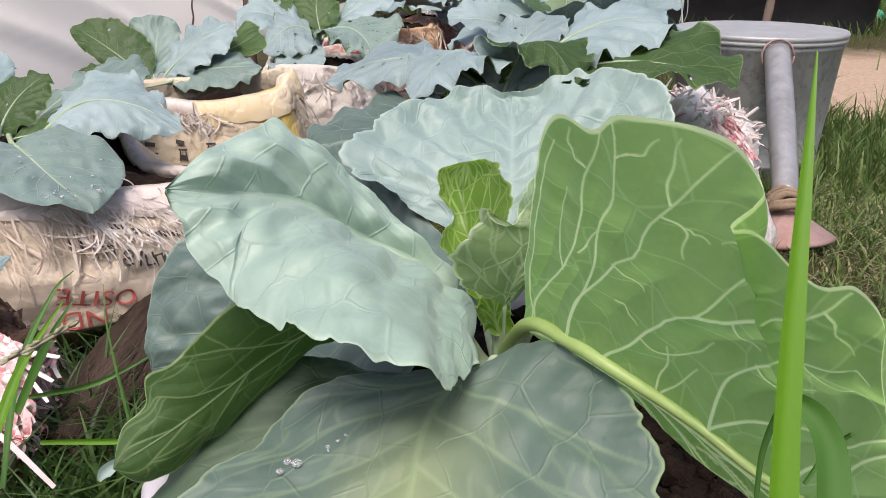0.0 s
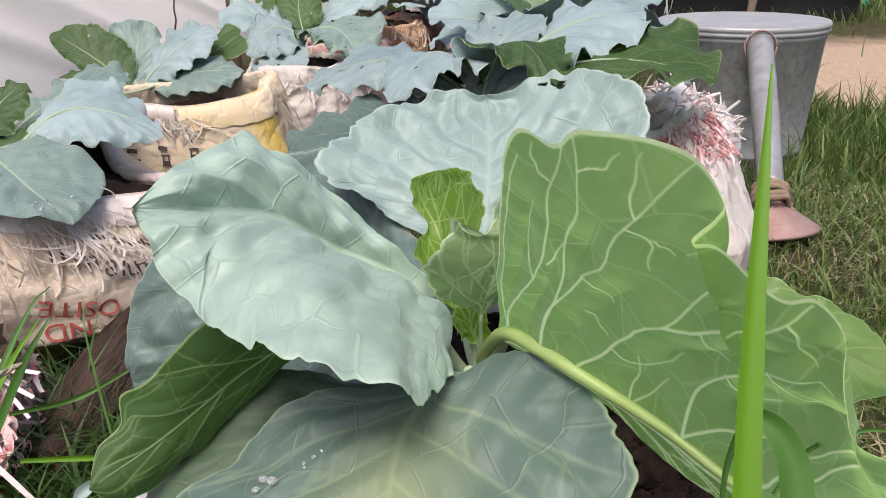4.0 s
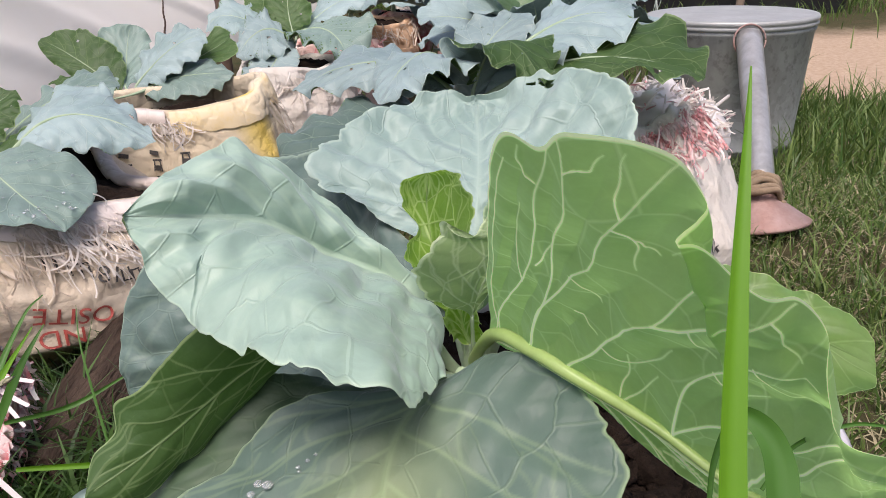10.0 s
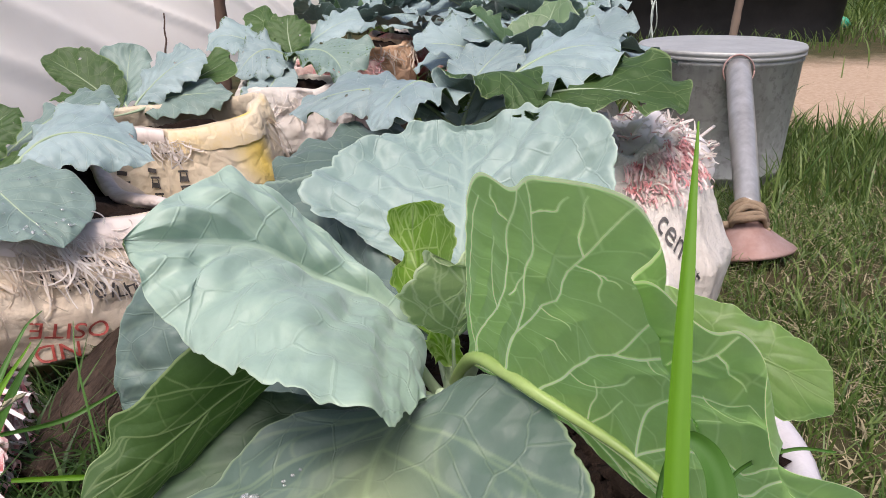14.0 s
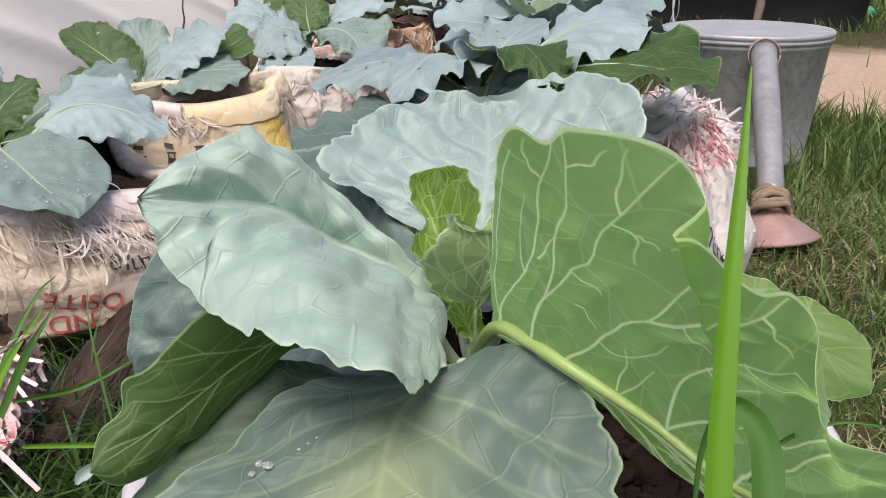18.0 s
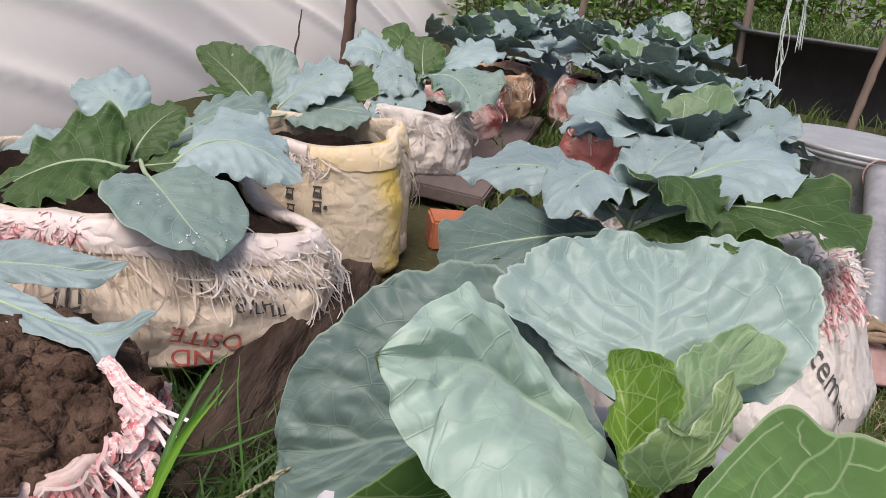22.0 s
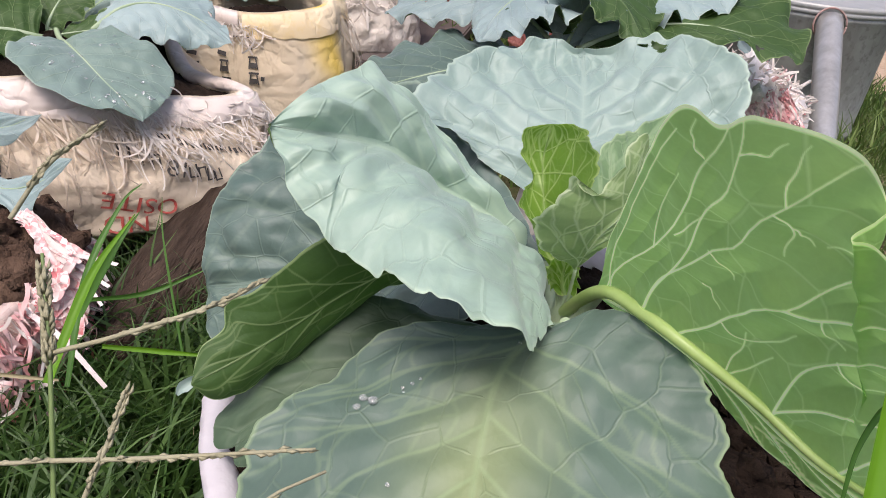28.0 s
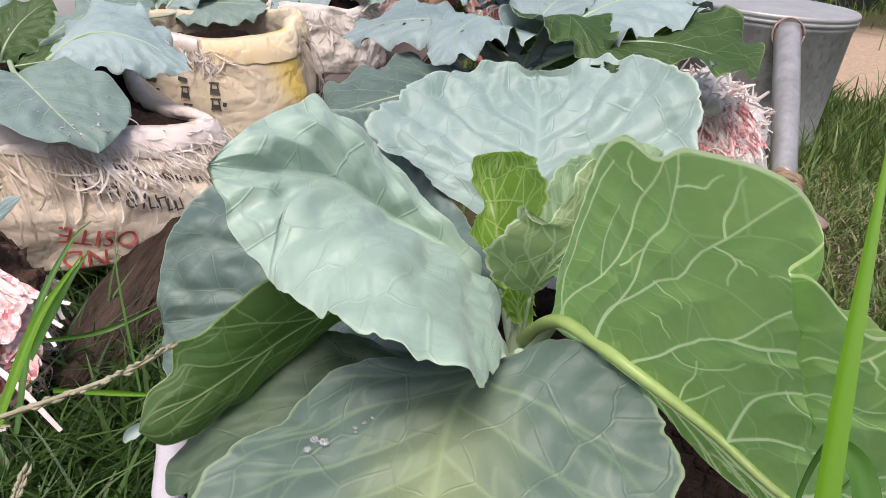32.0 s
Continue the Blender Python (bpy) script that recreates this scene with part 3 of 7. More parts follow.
def leaf_sheet(name, mid, left, right, mats, nu=60, nv=22, seed=0, bulge=0.0, ruffle=0.004, quilt=0.0012, tooth=0.03, thick=0.0006, sign=1.0, holes=(), ridge=-1.0, count=7.0, veins=None, runs=None, swell=0.0, scallop=None, nr=None, broad=0.0, deep=0.0):
    """A leaf blade lofted from its midrib to its two margins, with both faces, waved margins and raised cells.
    mats: the material of the face whose normal is (tangent x left) * sign, then of the other face."""
    M = spline(mid, nu)
    cols = []
    for edge in (left, right):
        cols.append(spline([mid[0], *edge, mid[-1]], nu))
    Lc, Rc = cols
    length = np.linalg.norm(np.diff(M, axis=0), axis=1).sum()
    U = np.linspace(0, 1, nu)
    rows = []
    for side, E in ((1, Lc), (-1, Rc)):
        for v in (np.linspace(1, 0, nv) if side == 1 else np.linspace(0, 1, nr or nv)[1:]):
            rows.append((side * v, side, v, E))
    nc = len(rows)
    P = np.zeros((nu, nc, 3))
    flat = np.zeros((nu, nc, 2))
    for j, (sv, side, v, E) in enumerate(rows):
        w = np.array([1 + tooth * (noise1(u * 9 + side * 31, seed) * 0.8 + noise1(u * 30 + side * 17, seed + 3) * 0.7 + 0.35 * noise1(u * 75 + side * 5, seed + 8)) * min(1.0, 6 * u * (1 - u) * 2) for u in U])
        if scallop:
            w = w + scallop[1] * (np.abs(np.sin(math.pi * scallop[0] * U + side + seed)) ** 0.7 - 0.6) * np.minimum(1, 7 * U * (1 - U))
        P[:, j] = M + (E - M) * (v * (1 + (w - 1) * v))[:, None]
        flat[:, j, 0] = U * length + seed * 3.1
        flat[:, j, 1] = sv * np.linalg.norm(E - M, axis=1)
    du = np.gradient(P, axis=0)
    dv = -np.gradient(P, axis=1)
    N = np.cross(du, dv)
    N /= np.linalg.norm(N, axis=2)[:, :, None] + 1e-9
    # even the normals a little so that the waves stay soft
    for _ in range(2):
        N[1:-1] = (N[:-2] + N[1:-1] * 2 + N[2:]) / 4
        N[:, 1:-1] = (N[:, :-2] + N[:, 1:-1] * 2 + N[:, 2:]) / 4
    N *= sign / (np.linalg.norm(N, axis=2)[:, :, None] + 1e-9)
    D = np.zeros((nu, nc))
    for j, (sv, side, v, E) in enumerate(rows):
        for i, u in enumerate(U):
            ends = min(1.0, 8 * u * (1 - u))
            s = (u - 0.30 * v ** 0.85) * count + 0.37 * side
            cell = abs((s % 1) - 0.5) * 2
            D[i, j] += ridge * quilt * (0.5 - cell ** 1.5) * math.sin(math.pi * min(1, v * 1.1)) * ends * 1.6
            D[i, j] += quilt * 1.4 * noise.noise(Vector((flat[i, j, 0] * 38, flat[i, j, 1] * 38, seed))) * min(1, v * 4)
            D[i, j] += bulge * math.sin(math.pi * v) * ends
            D[i, j] += ruffle * v ** 4 * ends * (0.9 * math.sin(u * 34 + side * 1.3 + seed + 2.5 * noise1(u * 5, seed)) + 1.3 * noise1(u * 11 + side * 3, seed + 11) + 0.5 * noise1(u * 40 + side, seed + 5))
            D[i, j] += quilt * 1.5 * noise.noise(Vector((flat[i, j, 0] * 75, flat[i, j, 1] * 75, seed + 40))) * min(1, v * 3)
    ink = None
    if veins:
        ink, lift, pillow = vein_field(P, np.array([r[0] for r in rows]), vein_paths(*veins, runs=runs), broad)
        D += swell * np.minimum(lift, 2.0) + deep * pillow * np.minimum(1, 6 * (1 - np.abs(np.array([r[0] for r in rows]))))[None, :]
    P = P + N * D[:, :, None]
    edge_t = np.array([1 - abs(r[0]) ** 8 for r in rows])[None, :, None] * np.minimum(1, 20 * U * (1 - U))[:, None, None]
    Q = P - N * (thick * edge_t + 0.00008)
    verts = np.vstack([P.reshape(-1, 3), Q.reshape(-1, 3)]) if len(mats) > 1 else P.reshape(-1, 3)
    faces, idx, uvs, flats = [], [], [], []
    uvg = np.zeros((nu, nc, 2))
    for j, r in enumerate(rows):
        uvg[:, j, 0], uvg[:, j, 1] = U, r[0]
    tot = nu * nc
    uvv = np.vstack([uvg.reshape(-1, 2)] * 2)
    flv = np.vstack([flat.reshape(-1, 2)] * 2)
    keep = np.ones((nu - 1, nc - 1), bool)
    for hu, hv, hr in holes:
        for i in range(nu - 1):
            for j in range(nc - 1):
                dx = (U[i] - hu) * length
                dy = (rows[j][0] - hv) * np.linalg.norm(rows[j][3][i] - M[i])
                if dx * dx + dy * dy < (hr * (1 + 0.35 * noise1(math.atan2(dy, dx) * 1.3, seed + hu))) ** 2:
                    keep[i, j] = False
    for i in range(nu - 1):
        for j in range(nc - 1):
            if not keep[i, j]:
                continue
            a, b, c, d = i * nc + j, i * nc + j + 1, (i + 1) * nc + j + 1, (i + 1) * nc + j
            q = (a, b, c, d) if sign > 0 else (d, c, b, a)
            faces.append(q)
            idx.append(0)
            if len(mats) > 1:
                faces.append(tuple(x + tot for x in reversed(q)))
                idx.append(1)
    # close the margins
    for j in ((0, nc - 1) if len(mats) > 1 else ()):
        for i in range(nu - 1):
            a, d = i * nc + j, (i + 1) * nc + j
            q = (a, d, d + tot, a + tot)
            faces.append(q if (j == 0) == (sign > 0) else tuple(reversed(q)))
            idx.append(0)
    me = mesh_of(name, verts, faces, mats, True, idx)
    for nm, arr in (("leaf", uvv), ("flat", flv)):
        lay = me.uv_layers.new(name=nm)
        li = np.zeros(len(me.loops), np.int32)
        me.loops.foreach_get("vertex_index", li)
        lay.data.foreach_set("uv", arr[li].astype(np.float32).ravel())
    if ink is not None:
        lay = me.attributes.new("vein", "FLOAT", "POINT")
        lay.data.foreach_set("value", np.tile(ink.ravel(), len(verts) // ink.size).astype(np.float32))
    return me


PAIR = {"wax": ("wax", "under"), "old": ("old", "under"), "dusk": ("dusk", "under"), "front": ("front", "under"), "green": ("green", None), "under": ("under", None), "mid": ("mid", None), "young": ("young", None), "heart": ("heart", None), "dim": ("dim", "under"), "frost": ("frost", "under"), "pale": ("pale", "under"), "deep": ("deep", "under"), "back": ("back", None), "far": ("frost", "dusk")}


def seen_sign(mid, left, eye):
    """+1 if the face (tangent x left) looks towards the given eye."""
    m, l = np.array(mid), np.array(left)
    c = len(m) // 2
    t = m[c + 1] - m[c - 1]
    s = l[len(l) // 2] - m[c]
    return 1.0 if np.dot(np.cross(t, s), np.array(eye) - m[len(m) // 2]) > 0 else -1.0


def full_leaf(plant, root, kind, mid, left, right, rib, nu=60, nv=22, seed=0, label="", eye=(-0.03, 0, 0.47), ribbed=True, **kw):
    """A leaf under its plant: blade, and its stalk running on as the midrib."""
    a, b = PAIR[kind]
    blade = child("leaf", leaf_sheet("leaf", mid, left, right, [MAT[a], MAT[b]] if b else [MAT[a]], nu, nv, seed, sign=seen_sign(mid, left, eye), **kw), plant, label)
    if not ribbed:
        child("leaf_stalk", tube("leaf_stalk", [Vector(root), (Vector(root) + Vector(mid[0])) / 2 + Vector((0, 0, -0.004)), Vector(mid[0])], [rib, rib * 0.95, rib * 0.9], M_STEM, 12, 16), blade)
        return blade
    run = [Vector(root), (Vector(root) + Vector(mid[0])) / 2 + Vector((0, 0, -0.006)), *[Vector(p) for p in mid[:-1]], Vector(mid[-2]).lerp(Vector(mid[-1]), 0.6)]
    child("leaf_stalk", tube("leaf_stalk", run, [rib, rib * 0.95, rib * 0.55, rib * 0.32, rib * 0.18, rib * 0.08], M_STEM, 9, 40), blade)
    return blade


def five_point(mid3, l, r):
    """Margins of an oval leaf from its base, middle and tip and its widest points."""
    b, m, t = [np.array(p, float) for p in mid3]
    dl, dr = np.array(l) - m, np.array(r) - m
    L, R = [], []
    for u, f, s in ((0.10, 0.55, 0), (0.28, 0.92, 0), (0.5, 1.0, 0), (0.72, 0.88, 0), (0.9, 0.5, 0)):
        c = b * (1 - u) ** 2 + 2 * u * (1 - u) * (2 * m - (b + t) / 2) + t * u * u
        L.append(c + dl * f)
        R.append(c + dr * f)
    return L, R


# ---- the ground ----
def ground_height(x, y):
    hollow = 0.028 * math.exp(-((x - 0.66) ** 2 + (y - 1.52) ** 2) / 0.10)
    return -hollow + 0.012 * noise.noise(Vector((x * 2.2, y * 2.2, 0.3))) + 0.006 * noise.noise(Vector((x * 9, y * 9, 4.0)))


def build_ground():
    xs = np.concatenate([[-400, -120, -40, -14, -7, -4], np.arange(-2.6, 3.0, 0.05), [3.5, 5, 9, 20, 60, 150, 400]])
    ys = np.concatenate([[-400, -100, -30, -9, -4, -2, -1], np.arange(-0.6, 4.6, 0.05), [5, 6, 8, 12, 25, 60, 150, 400]])
    V = [(x, y, ground_height(x, y) if -3 < x < 4 and -1 < y < 6 else 0.0) for y in ys for x in xs]
    nx = len(xs)
    Fc = [(j * nx + i, j * nx + i + 1, (j + 1) * nx + i + 1, (j + 1) * nx + i) for j in range(len(ys) - 1) for i in range(nx - 1)]
    solo("ground", mesh_of("ground", V, Fc, M_GROUND), label="garden ground of short grass thatch and bare sandy soil", category="ground", kind="structure")


build_ground()


def blades(name, count, area, height, width, mat, seed, bend=0.6, keep=None, base=None):
    """Many grass blades in one mesh: each a tapered bent strip."""
    rng = np.random.default_rng(seed)
    V, Fc = [], []
    made = 0
    while made < count:
        x, y = rng.uniform(area[0], area[1]), rng.uniform(area[2], area[3])
        if keep is not None and not keep(x, y, rng):
            count -= 1
            continue
        made += 1
        h = height * rng.uniform(0.45, 1.25)
        w = width * rng.uniform(0.6, 1.3)
        th, ph = rng.uniform(0, 6.283), rng.uniform(0, 6.283)
        d = np.array([math.cos(th), math.sin(th), 0])
        s = np.array([math.cos(ph), math.sin(ph), 0])
        lean = bend * rng.uniform(0.2, 1.3) * h
        z0 = (base(x, y) if base else ground_height(x, y)) - 0.005
        o = len(V)
        for i, u in enumerate((0, 0.4, 0.75)):
            c = np.array([x, y, z0]) + d * lean * u * u + np.array([0, 0, h * (u - 0.25 * bend * u * u)])
            ww = w * (1 - 0.75 * u * u) / 2
            V += [c - s * ww, c + s * ww]
        V.append(np.array([x, y, z0]) + d * lean + np.array([0, 0, h * (1 - 0.3 * bend)]))
        Fc += [(o, o + 1, o + 3, o + 2), (o + 2, o + 3, o + 5, o + 4), (o + 4, o + 5, o + 6)]
    return mesh_of(name, V, Fc, mat)


def bare(x, y):
    """Share of bare soil at a place on the ground."""
    a = noise.noise(Vector((x * 2.4, y * 2.4, 7.0)))
    p = x - 0.10 * y + 0.3 * a
    return p > 0.80 and 1.75 + 0.2 * a < y < 3.3 + 0.4 * a


def keep_right(x, y, rng):
    if bare(x, y):
        return rng.random() < 0.02
    if (x - 0.17) ** 2 + (y - 0.77) ** 2 < 0.035 or (x - 0.632) ** 2 + (y - 1.552) ** 2 < 0.021:
        return False
    d = noise.noise(Vector((x * 5, y * 5, 2.0)))
    return rng.random() < 0.75 + 0.6 * d


solo("grass", blades("grass", 52000, (0.22, 1.7, 0.25, 1.9), 0.048, 0.0026, M_GRASS, 1, 0.8, keep_right),
     label="short green grass on the ground beside the watering can", category="grass", kind="stuff")
solo("grass", blades("grass", 3500, (0.62, 1.7, 1.25, 1.95), 0.11, 0.004, M_GRASS, 2, 0.6, keep_right),
     label="longer green grass tufts along the sandy path", category="grass", kind="stuff")
solo("dry_grass", blades("dry_grass", 26000, (0.22, 1.6, 0.25, 1.7), 0.036, 0.0022, M_GRASS_DRY, 3, 1.8, keep_right),
     label="dry straw-coloured grass litter on the ground", category="grass", kind="stuff")
solo("grass", blades("grass", 9000, (-0.2, 3.4, 1.9, 5.6), 0.10, 0.006, M_GRASS, 4, 0.6, keep_right),
     label="rough green grass round the black tub", category="grass", kind="stuff")


def keep_left(x, y, rng):
    return (x + 0.03) ** 2 + (y - 0.36) ** 2 > 0.026 and rng.random() < 0.8


solo("grass", blades("grass", 3200, (-0.34, -0.10, 0.18, 0.62), 0.085, 0.0032, M_GRASS_SHADED, 5, 0.9, keep_left),
     label="thin green grass between the sacks", category="grass", kind="stuff")
solo("grass", blades("grass", 2600, (-0.44, -0.14, 0.22, 0.53), 0.115, 0.0042, M_GRASS_SHADED, 8, 0.8, keep_left),
     label="tall shade-darkened grass growing at the foot of the sacks", category="grass", kind="stuff")
solo("grass", blades("grass", 1100, (-0.37, -0.17, 0.46, 0.84), 0.085, 0.0026, M_GRASS_SHADED, 9, 0.9),
     label="sparse grass stems growing along the log", category="grass", kind="stuff")
solo("dry_grass", blades("dry_grass", 250, (-0.36, -0.14, 0.25, 0.6), 0.07, 0.002, M_GRASS_DRY, 6, 1.3, keep_left),
     label="thin dry grass stems between the sacks", category="grass", kind="stuff")
solo("grass", blades("grass", 1500, (-0.14, 0.12, 1.0, 3.2), 0.05, 0.006, M_GRASS, 7, 0.7),
     label="low weeds between the two rows of sacks", category="weeds", kind="stuff")


# ---- sacks ----
class Sack:
    """A soft round sack standing on the ground: its surface as a function, so that print and strips can lie on it."""

    def __init__(self, x, y, r, h, seed, lean=(0, 0), belly=1.08, foot=0.86, oval=(1, 1), z0=0.0, mouth=0.97, crease=0.012, square=0.0, slump=0.0, peak=(0, 0.0, 40), tilt=(0.0, 0.0), nips=()):
        self.c, self.r, self.h, self.seed, self.lean = (x, y), r, h, seed, lean
        self.belly, self.foot, self.oval, self.z0, self.mouth, self.crease, self.square, self.slump, self.peak, self.tilt, self.nips = belly, foot, oval, z0, mouth, crease, square, slump, peak, tilt, nips

    def point(self, th, s, out=0.0):
        """th: degrees round, 0 towards +x; s: 0 at the foot to 1 at the rim."""
        a = radians(th)
        prof = np.interp(s, [0, 0.08, 0.3, 0.6, 0.85, 1.0], [self.foot * 0.92, self.foot, self.belly, self.belly * 0.99, (1 + self.mouth) / 2, self.mouth])
        ca, sa = math.cos(a), math.sin(a)
        n = noise.noise(Vector((ca * 1.7, sa * 1.7, self.seed * 3.3 + s * 1.2)))
        n2 = noise.noise(Vector((ca * 6, sa * 6, self.seed * 5.1 + s * 5)))
        n3 = noise.noise(Vector((ca * 15, sa * 15, self.seed * 9.1 + s * 14)))
        sq = 1 + self.square * (abs(math.sin(2 * a)) - 0.5)
        r = self.r * prof * (1 + 0.07 * n) * sq + self.crease * (n2 * 0.8 + 0.25 * n3) + out
        for mid, amount, wide in self.nips:
            r *= 1 + amount * s ** 4 * math.exp(-(((th - mid + 180) % 360 - 180) / wide) ** 2)
        z = self.z0 + s * self.h * (1 + 0.10 * s * noise.noise(Vector((ca * 1.5, sa * 1.5, self.seed + 20)))) - self.slump * s * s * (0.5 + 0.5 * sa)
        z += s * s * (self.tilt[0] * max(0.0, ca) + self.tilt[1] * max(0.0, sa))
        z += self.peak[1] * s ** 3 * math.exp(-(((th - self.peak[0] + 180) % 360 - 180) / self.peak[2]) ** 2)
        return Vector((self.c[0] + r * ca * self.oval[0] + self.lean[0] * s, self.c[1] + r * sa * self.oval[1] + self.lean[1] * s, z))

    def build(self, mat, name="grow_sack", soil=0.80, soil_mat=None, roll=0.010, **tags):
        ob = thing(name, (self.c[0], self.c[1], self.z0), **tags)
        nt, ns = 120, 44
        V, Fc, UV = [], [], []
        for i in range(ns):
            for j in range(nt):
                V.append(self.point(360 * j / nt, i / (ns - 1)))
                UV.append((2 * math.pi * self.r * j / nt, self.h * i / (ns - 1)))
        # bottom
        for i in range(ns - 1):
            for j in range(nt):
                k = (j + 1) % nt
                Fc.append((i * nt + j, i * nt + k, (i + 1) * nt + k, (i + 1) * nt + j))
        # rolled rim and inner wall down to the soil
        last = (ns - 1) * nt
        for dr, s in ((-0.3 * roll, 1.02), (-1.0 * roll, 1.03), (-1.6 * roll, 1.0), (-1.9 * roll, 0.93), (-2.0 * roll, 0.8), (-2.2 * roll, 0.6)):
            o = len(V)
            for j in range(nt):
                V.append(self.point(360 * j / nt, min(s, 1.0), dr) + Vector((0, 0, max(0, s - 1) * self.h)))
                UV.append((2 * math.pi * self.r * j / nt, self.h * s))
            for j in range(nt):
                k = (j + 1) % nt
                Fc.append((last + j, last + k, o + k, o + j))
            last = o
        o = len(V)
        V.append(Vector((self.c[0], self.c[1], self.z0 + 0.001)))
        UV.append((0, 0))
        for j in range(nt):
            Fc.append(((j + 1) % nt, j, o))
        me = mesh_of("sack_cloth", V, Fc, mat)
        lay = me.uv_layers.new(name="UVMap")
        li = np.zeros(len(me.loops), np.int32)
        me.loops.foreach_get("vertex_index", li)
        lay.data.foreach_set("uv", np.array(UV, np.float32)[li].ravel())
        child("sack_cloth", me, ob)
        if soil:
            rings, V, Fc = 16, [], []
            for i in range(rings):
                f = i / (rings - 1)
                for j in range(72):
                    p = self.point(5 * j, soil, -0.012)
                    q = Vector((self.c[0] + self.lean[0] * soil, self.c[1] + self.lean[1] * soil, p.z))
                    v = q.lerp(p, f)
                    v.z += 0.010 * noise.noise(Vector((v.x * 30, v.y * 30, 1))) + 0.007 * noise.noise(Vector((v.x * 90, v.y * 90, 2))) + 0.02 * (1 - f * f)
                    V.append(v)
            for i in range(rings - 1):
                for j in range(72):
                    k = (j + 1) % 72
                    Fc.append((i * 72 + j, (i + 1) * 72 + j, (i + 1) * 72 + k, i * 72 + k))
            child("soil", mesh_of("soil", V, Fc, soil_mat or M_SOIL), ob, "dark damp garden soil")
        return ob

    def cuff(self, ob, th0, th1, s0, mat, label="", out=0.004):
        """The mouth of the sack folded outwards over a stretch of the rim."""
        V, n, prof = [], 50, ((s0, out), (s0 + 0.4 * (1 - s0), out * 2.2), (0.985, out * 1.6), (1.0, -0.002), (0.97, -0.010))
        for s, o in prof:
            for i in range(n):
                th = th0 + (th1 - th0) * i / (n - 1)
                w = 0.22 * (1 - s0) * noise.noise(Vector((th * 0.12, self.seed, 3))) if s < 0.9 else 0.0
                p = self.point(th, min(1.0, s + w), o + 0.0012 * noise.noise(Vector((th * 0.15, s * 5, 1))))
                p.z += 0.006 if s > 0.98 else 0.0
                V.append(p)
        Fc = [(j * n + i, j * n + i + 1, (j + 1) * n + i + 1, (j + 1) * n + i) for j in range(len(prof) - 1) for i in range(n - 1)]
        child("folded_cuff", mesh_of("folded_cuff", V, Fc, mat), ob, label)

    def letter(self, ob, text, th, s, size, mat, turn=0.0, label="", out=0.0025):
        """Printed letters laid on the cloth, turned by so many degrees."""
        cu = bpy.data.curves.new("print", "FONT")
        cu.body, cu.size, cu.align_x, cu.align_y = text, size, "CENTER", "CENTER"
        cu.resolution_u = 3
        tmp = bpy.data.objects.new("print", cu)
        me = bpy.data.meshes.new_from_object(tmp)
        bpy.data.objects.remove(tmp)
        bm = bmesh.new()
        bm.from_mesh(me)
        bmesh.ops.triangulate(bm, faces=bm.faces)
        ca, sa = math.cos(radians(turn)), math.sin(radians(turn))
        for v in bm.verts:
            x, y = v.co.x * ca - v.co.y * sa, v.co.x * sa + v.co.y * ca
            v.co = self.point(th + math.degrees(x / self.r), s + y / self.h, out)
        bm.to_mesh(me)
        bm.free()
        me.materials.clear()
        me.materials.append(mat)
        return child("printed_letters", me, ob, label)

    def bar(self, ob, th, s, w, hgt, mat, turn=0.0, name="printed_mark", out=0.0025):
        """A plain printed bar."""
        V, n = [], 8
        ca, sa = math.cos(radians(turn)), math.sin(radians(turn))
        for yy in (-hgt / 2, hgt / 2):
            for i in range(n):
                xx = -w / 2 + w * i / (n - 1)
                x, y = xx * ca - yy * sa, xx * sa + yy * ca
                V.append(self.point(th + math.degrees(x / self.r), s + y / self.h, out))
        return child(name, mesh_of(name, V, [(i, i + 1, n + i + 1, n + i) for i in range(n - 1)], mat), ob)

    def fringe(self, ob, th0, th1, count, length, mat, seed, s=1.0, width=0.003, spread=1.0, name="fringe", label="", lift=0.35, deep=0.16):
        """Frayed tape ends lying tangled on the cloth round the rim; lift: how far their tips stand off."""
        rng = np.random.default_rng(seed)
        V, Fc = [], []
        for _ in range(count):
            th = rng.uniform(th0, th1)
            s0 = s - deep * rng.random() ** 2
            a = rng.normal(-1.2, 1.0 * spread)
            L = length * rng.uniform(0.4, 1.4)
            w = width * rng.uniform(0.5, 1.3)
            off, bow = lift * L * rng.uniform(-0.1, 1.0) ** 2, rng.normal(0, 0.5)
            o, n = len(V), 8
            c = []
            for i in range(n):
                u = i / (n - 1)
                along, down = L * u * math.cos(a + bow * u), L * u * math.sin(a + bow * u)
                ss = s0 + down / self.h
                p = self.point(th + math.degrees(along / self.r), min(1.0, ss), 0.003 + 0.004 * math.sin(u * 3) + off * u)
                p.z += max(0.0, ss - 1) * self.h * 0.6 - 0.3 * off * u * u
                c.append(p)
            side = Vector(rng.normal(0, 1, 3))
            for i in range(n):
                d = c[min(n - 1, i + 1)] - c[max(0, i - 1)]
                sd = d.cross(side).normalized()
                V += [c[i] - sd * w / 2, c[i] + sd * w / 2]
            Fc += [(o + 2 * i, o + 2 * i + 1, o + 2 * i + 3, o + 2 * i + 2) for i in range(n - 1)]
        return tagged(child(name, mesh_of(name, V, Fc, mat), ob, label), kind="stuff")


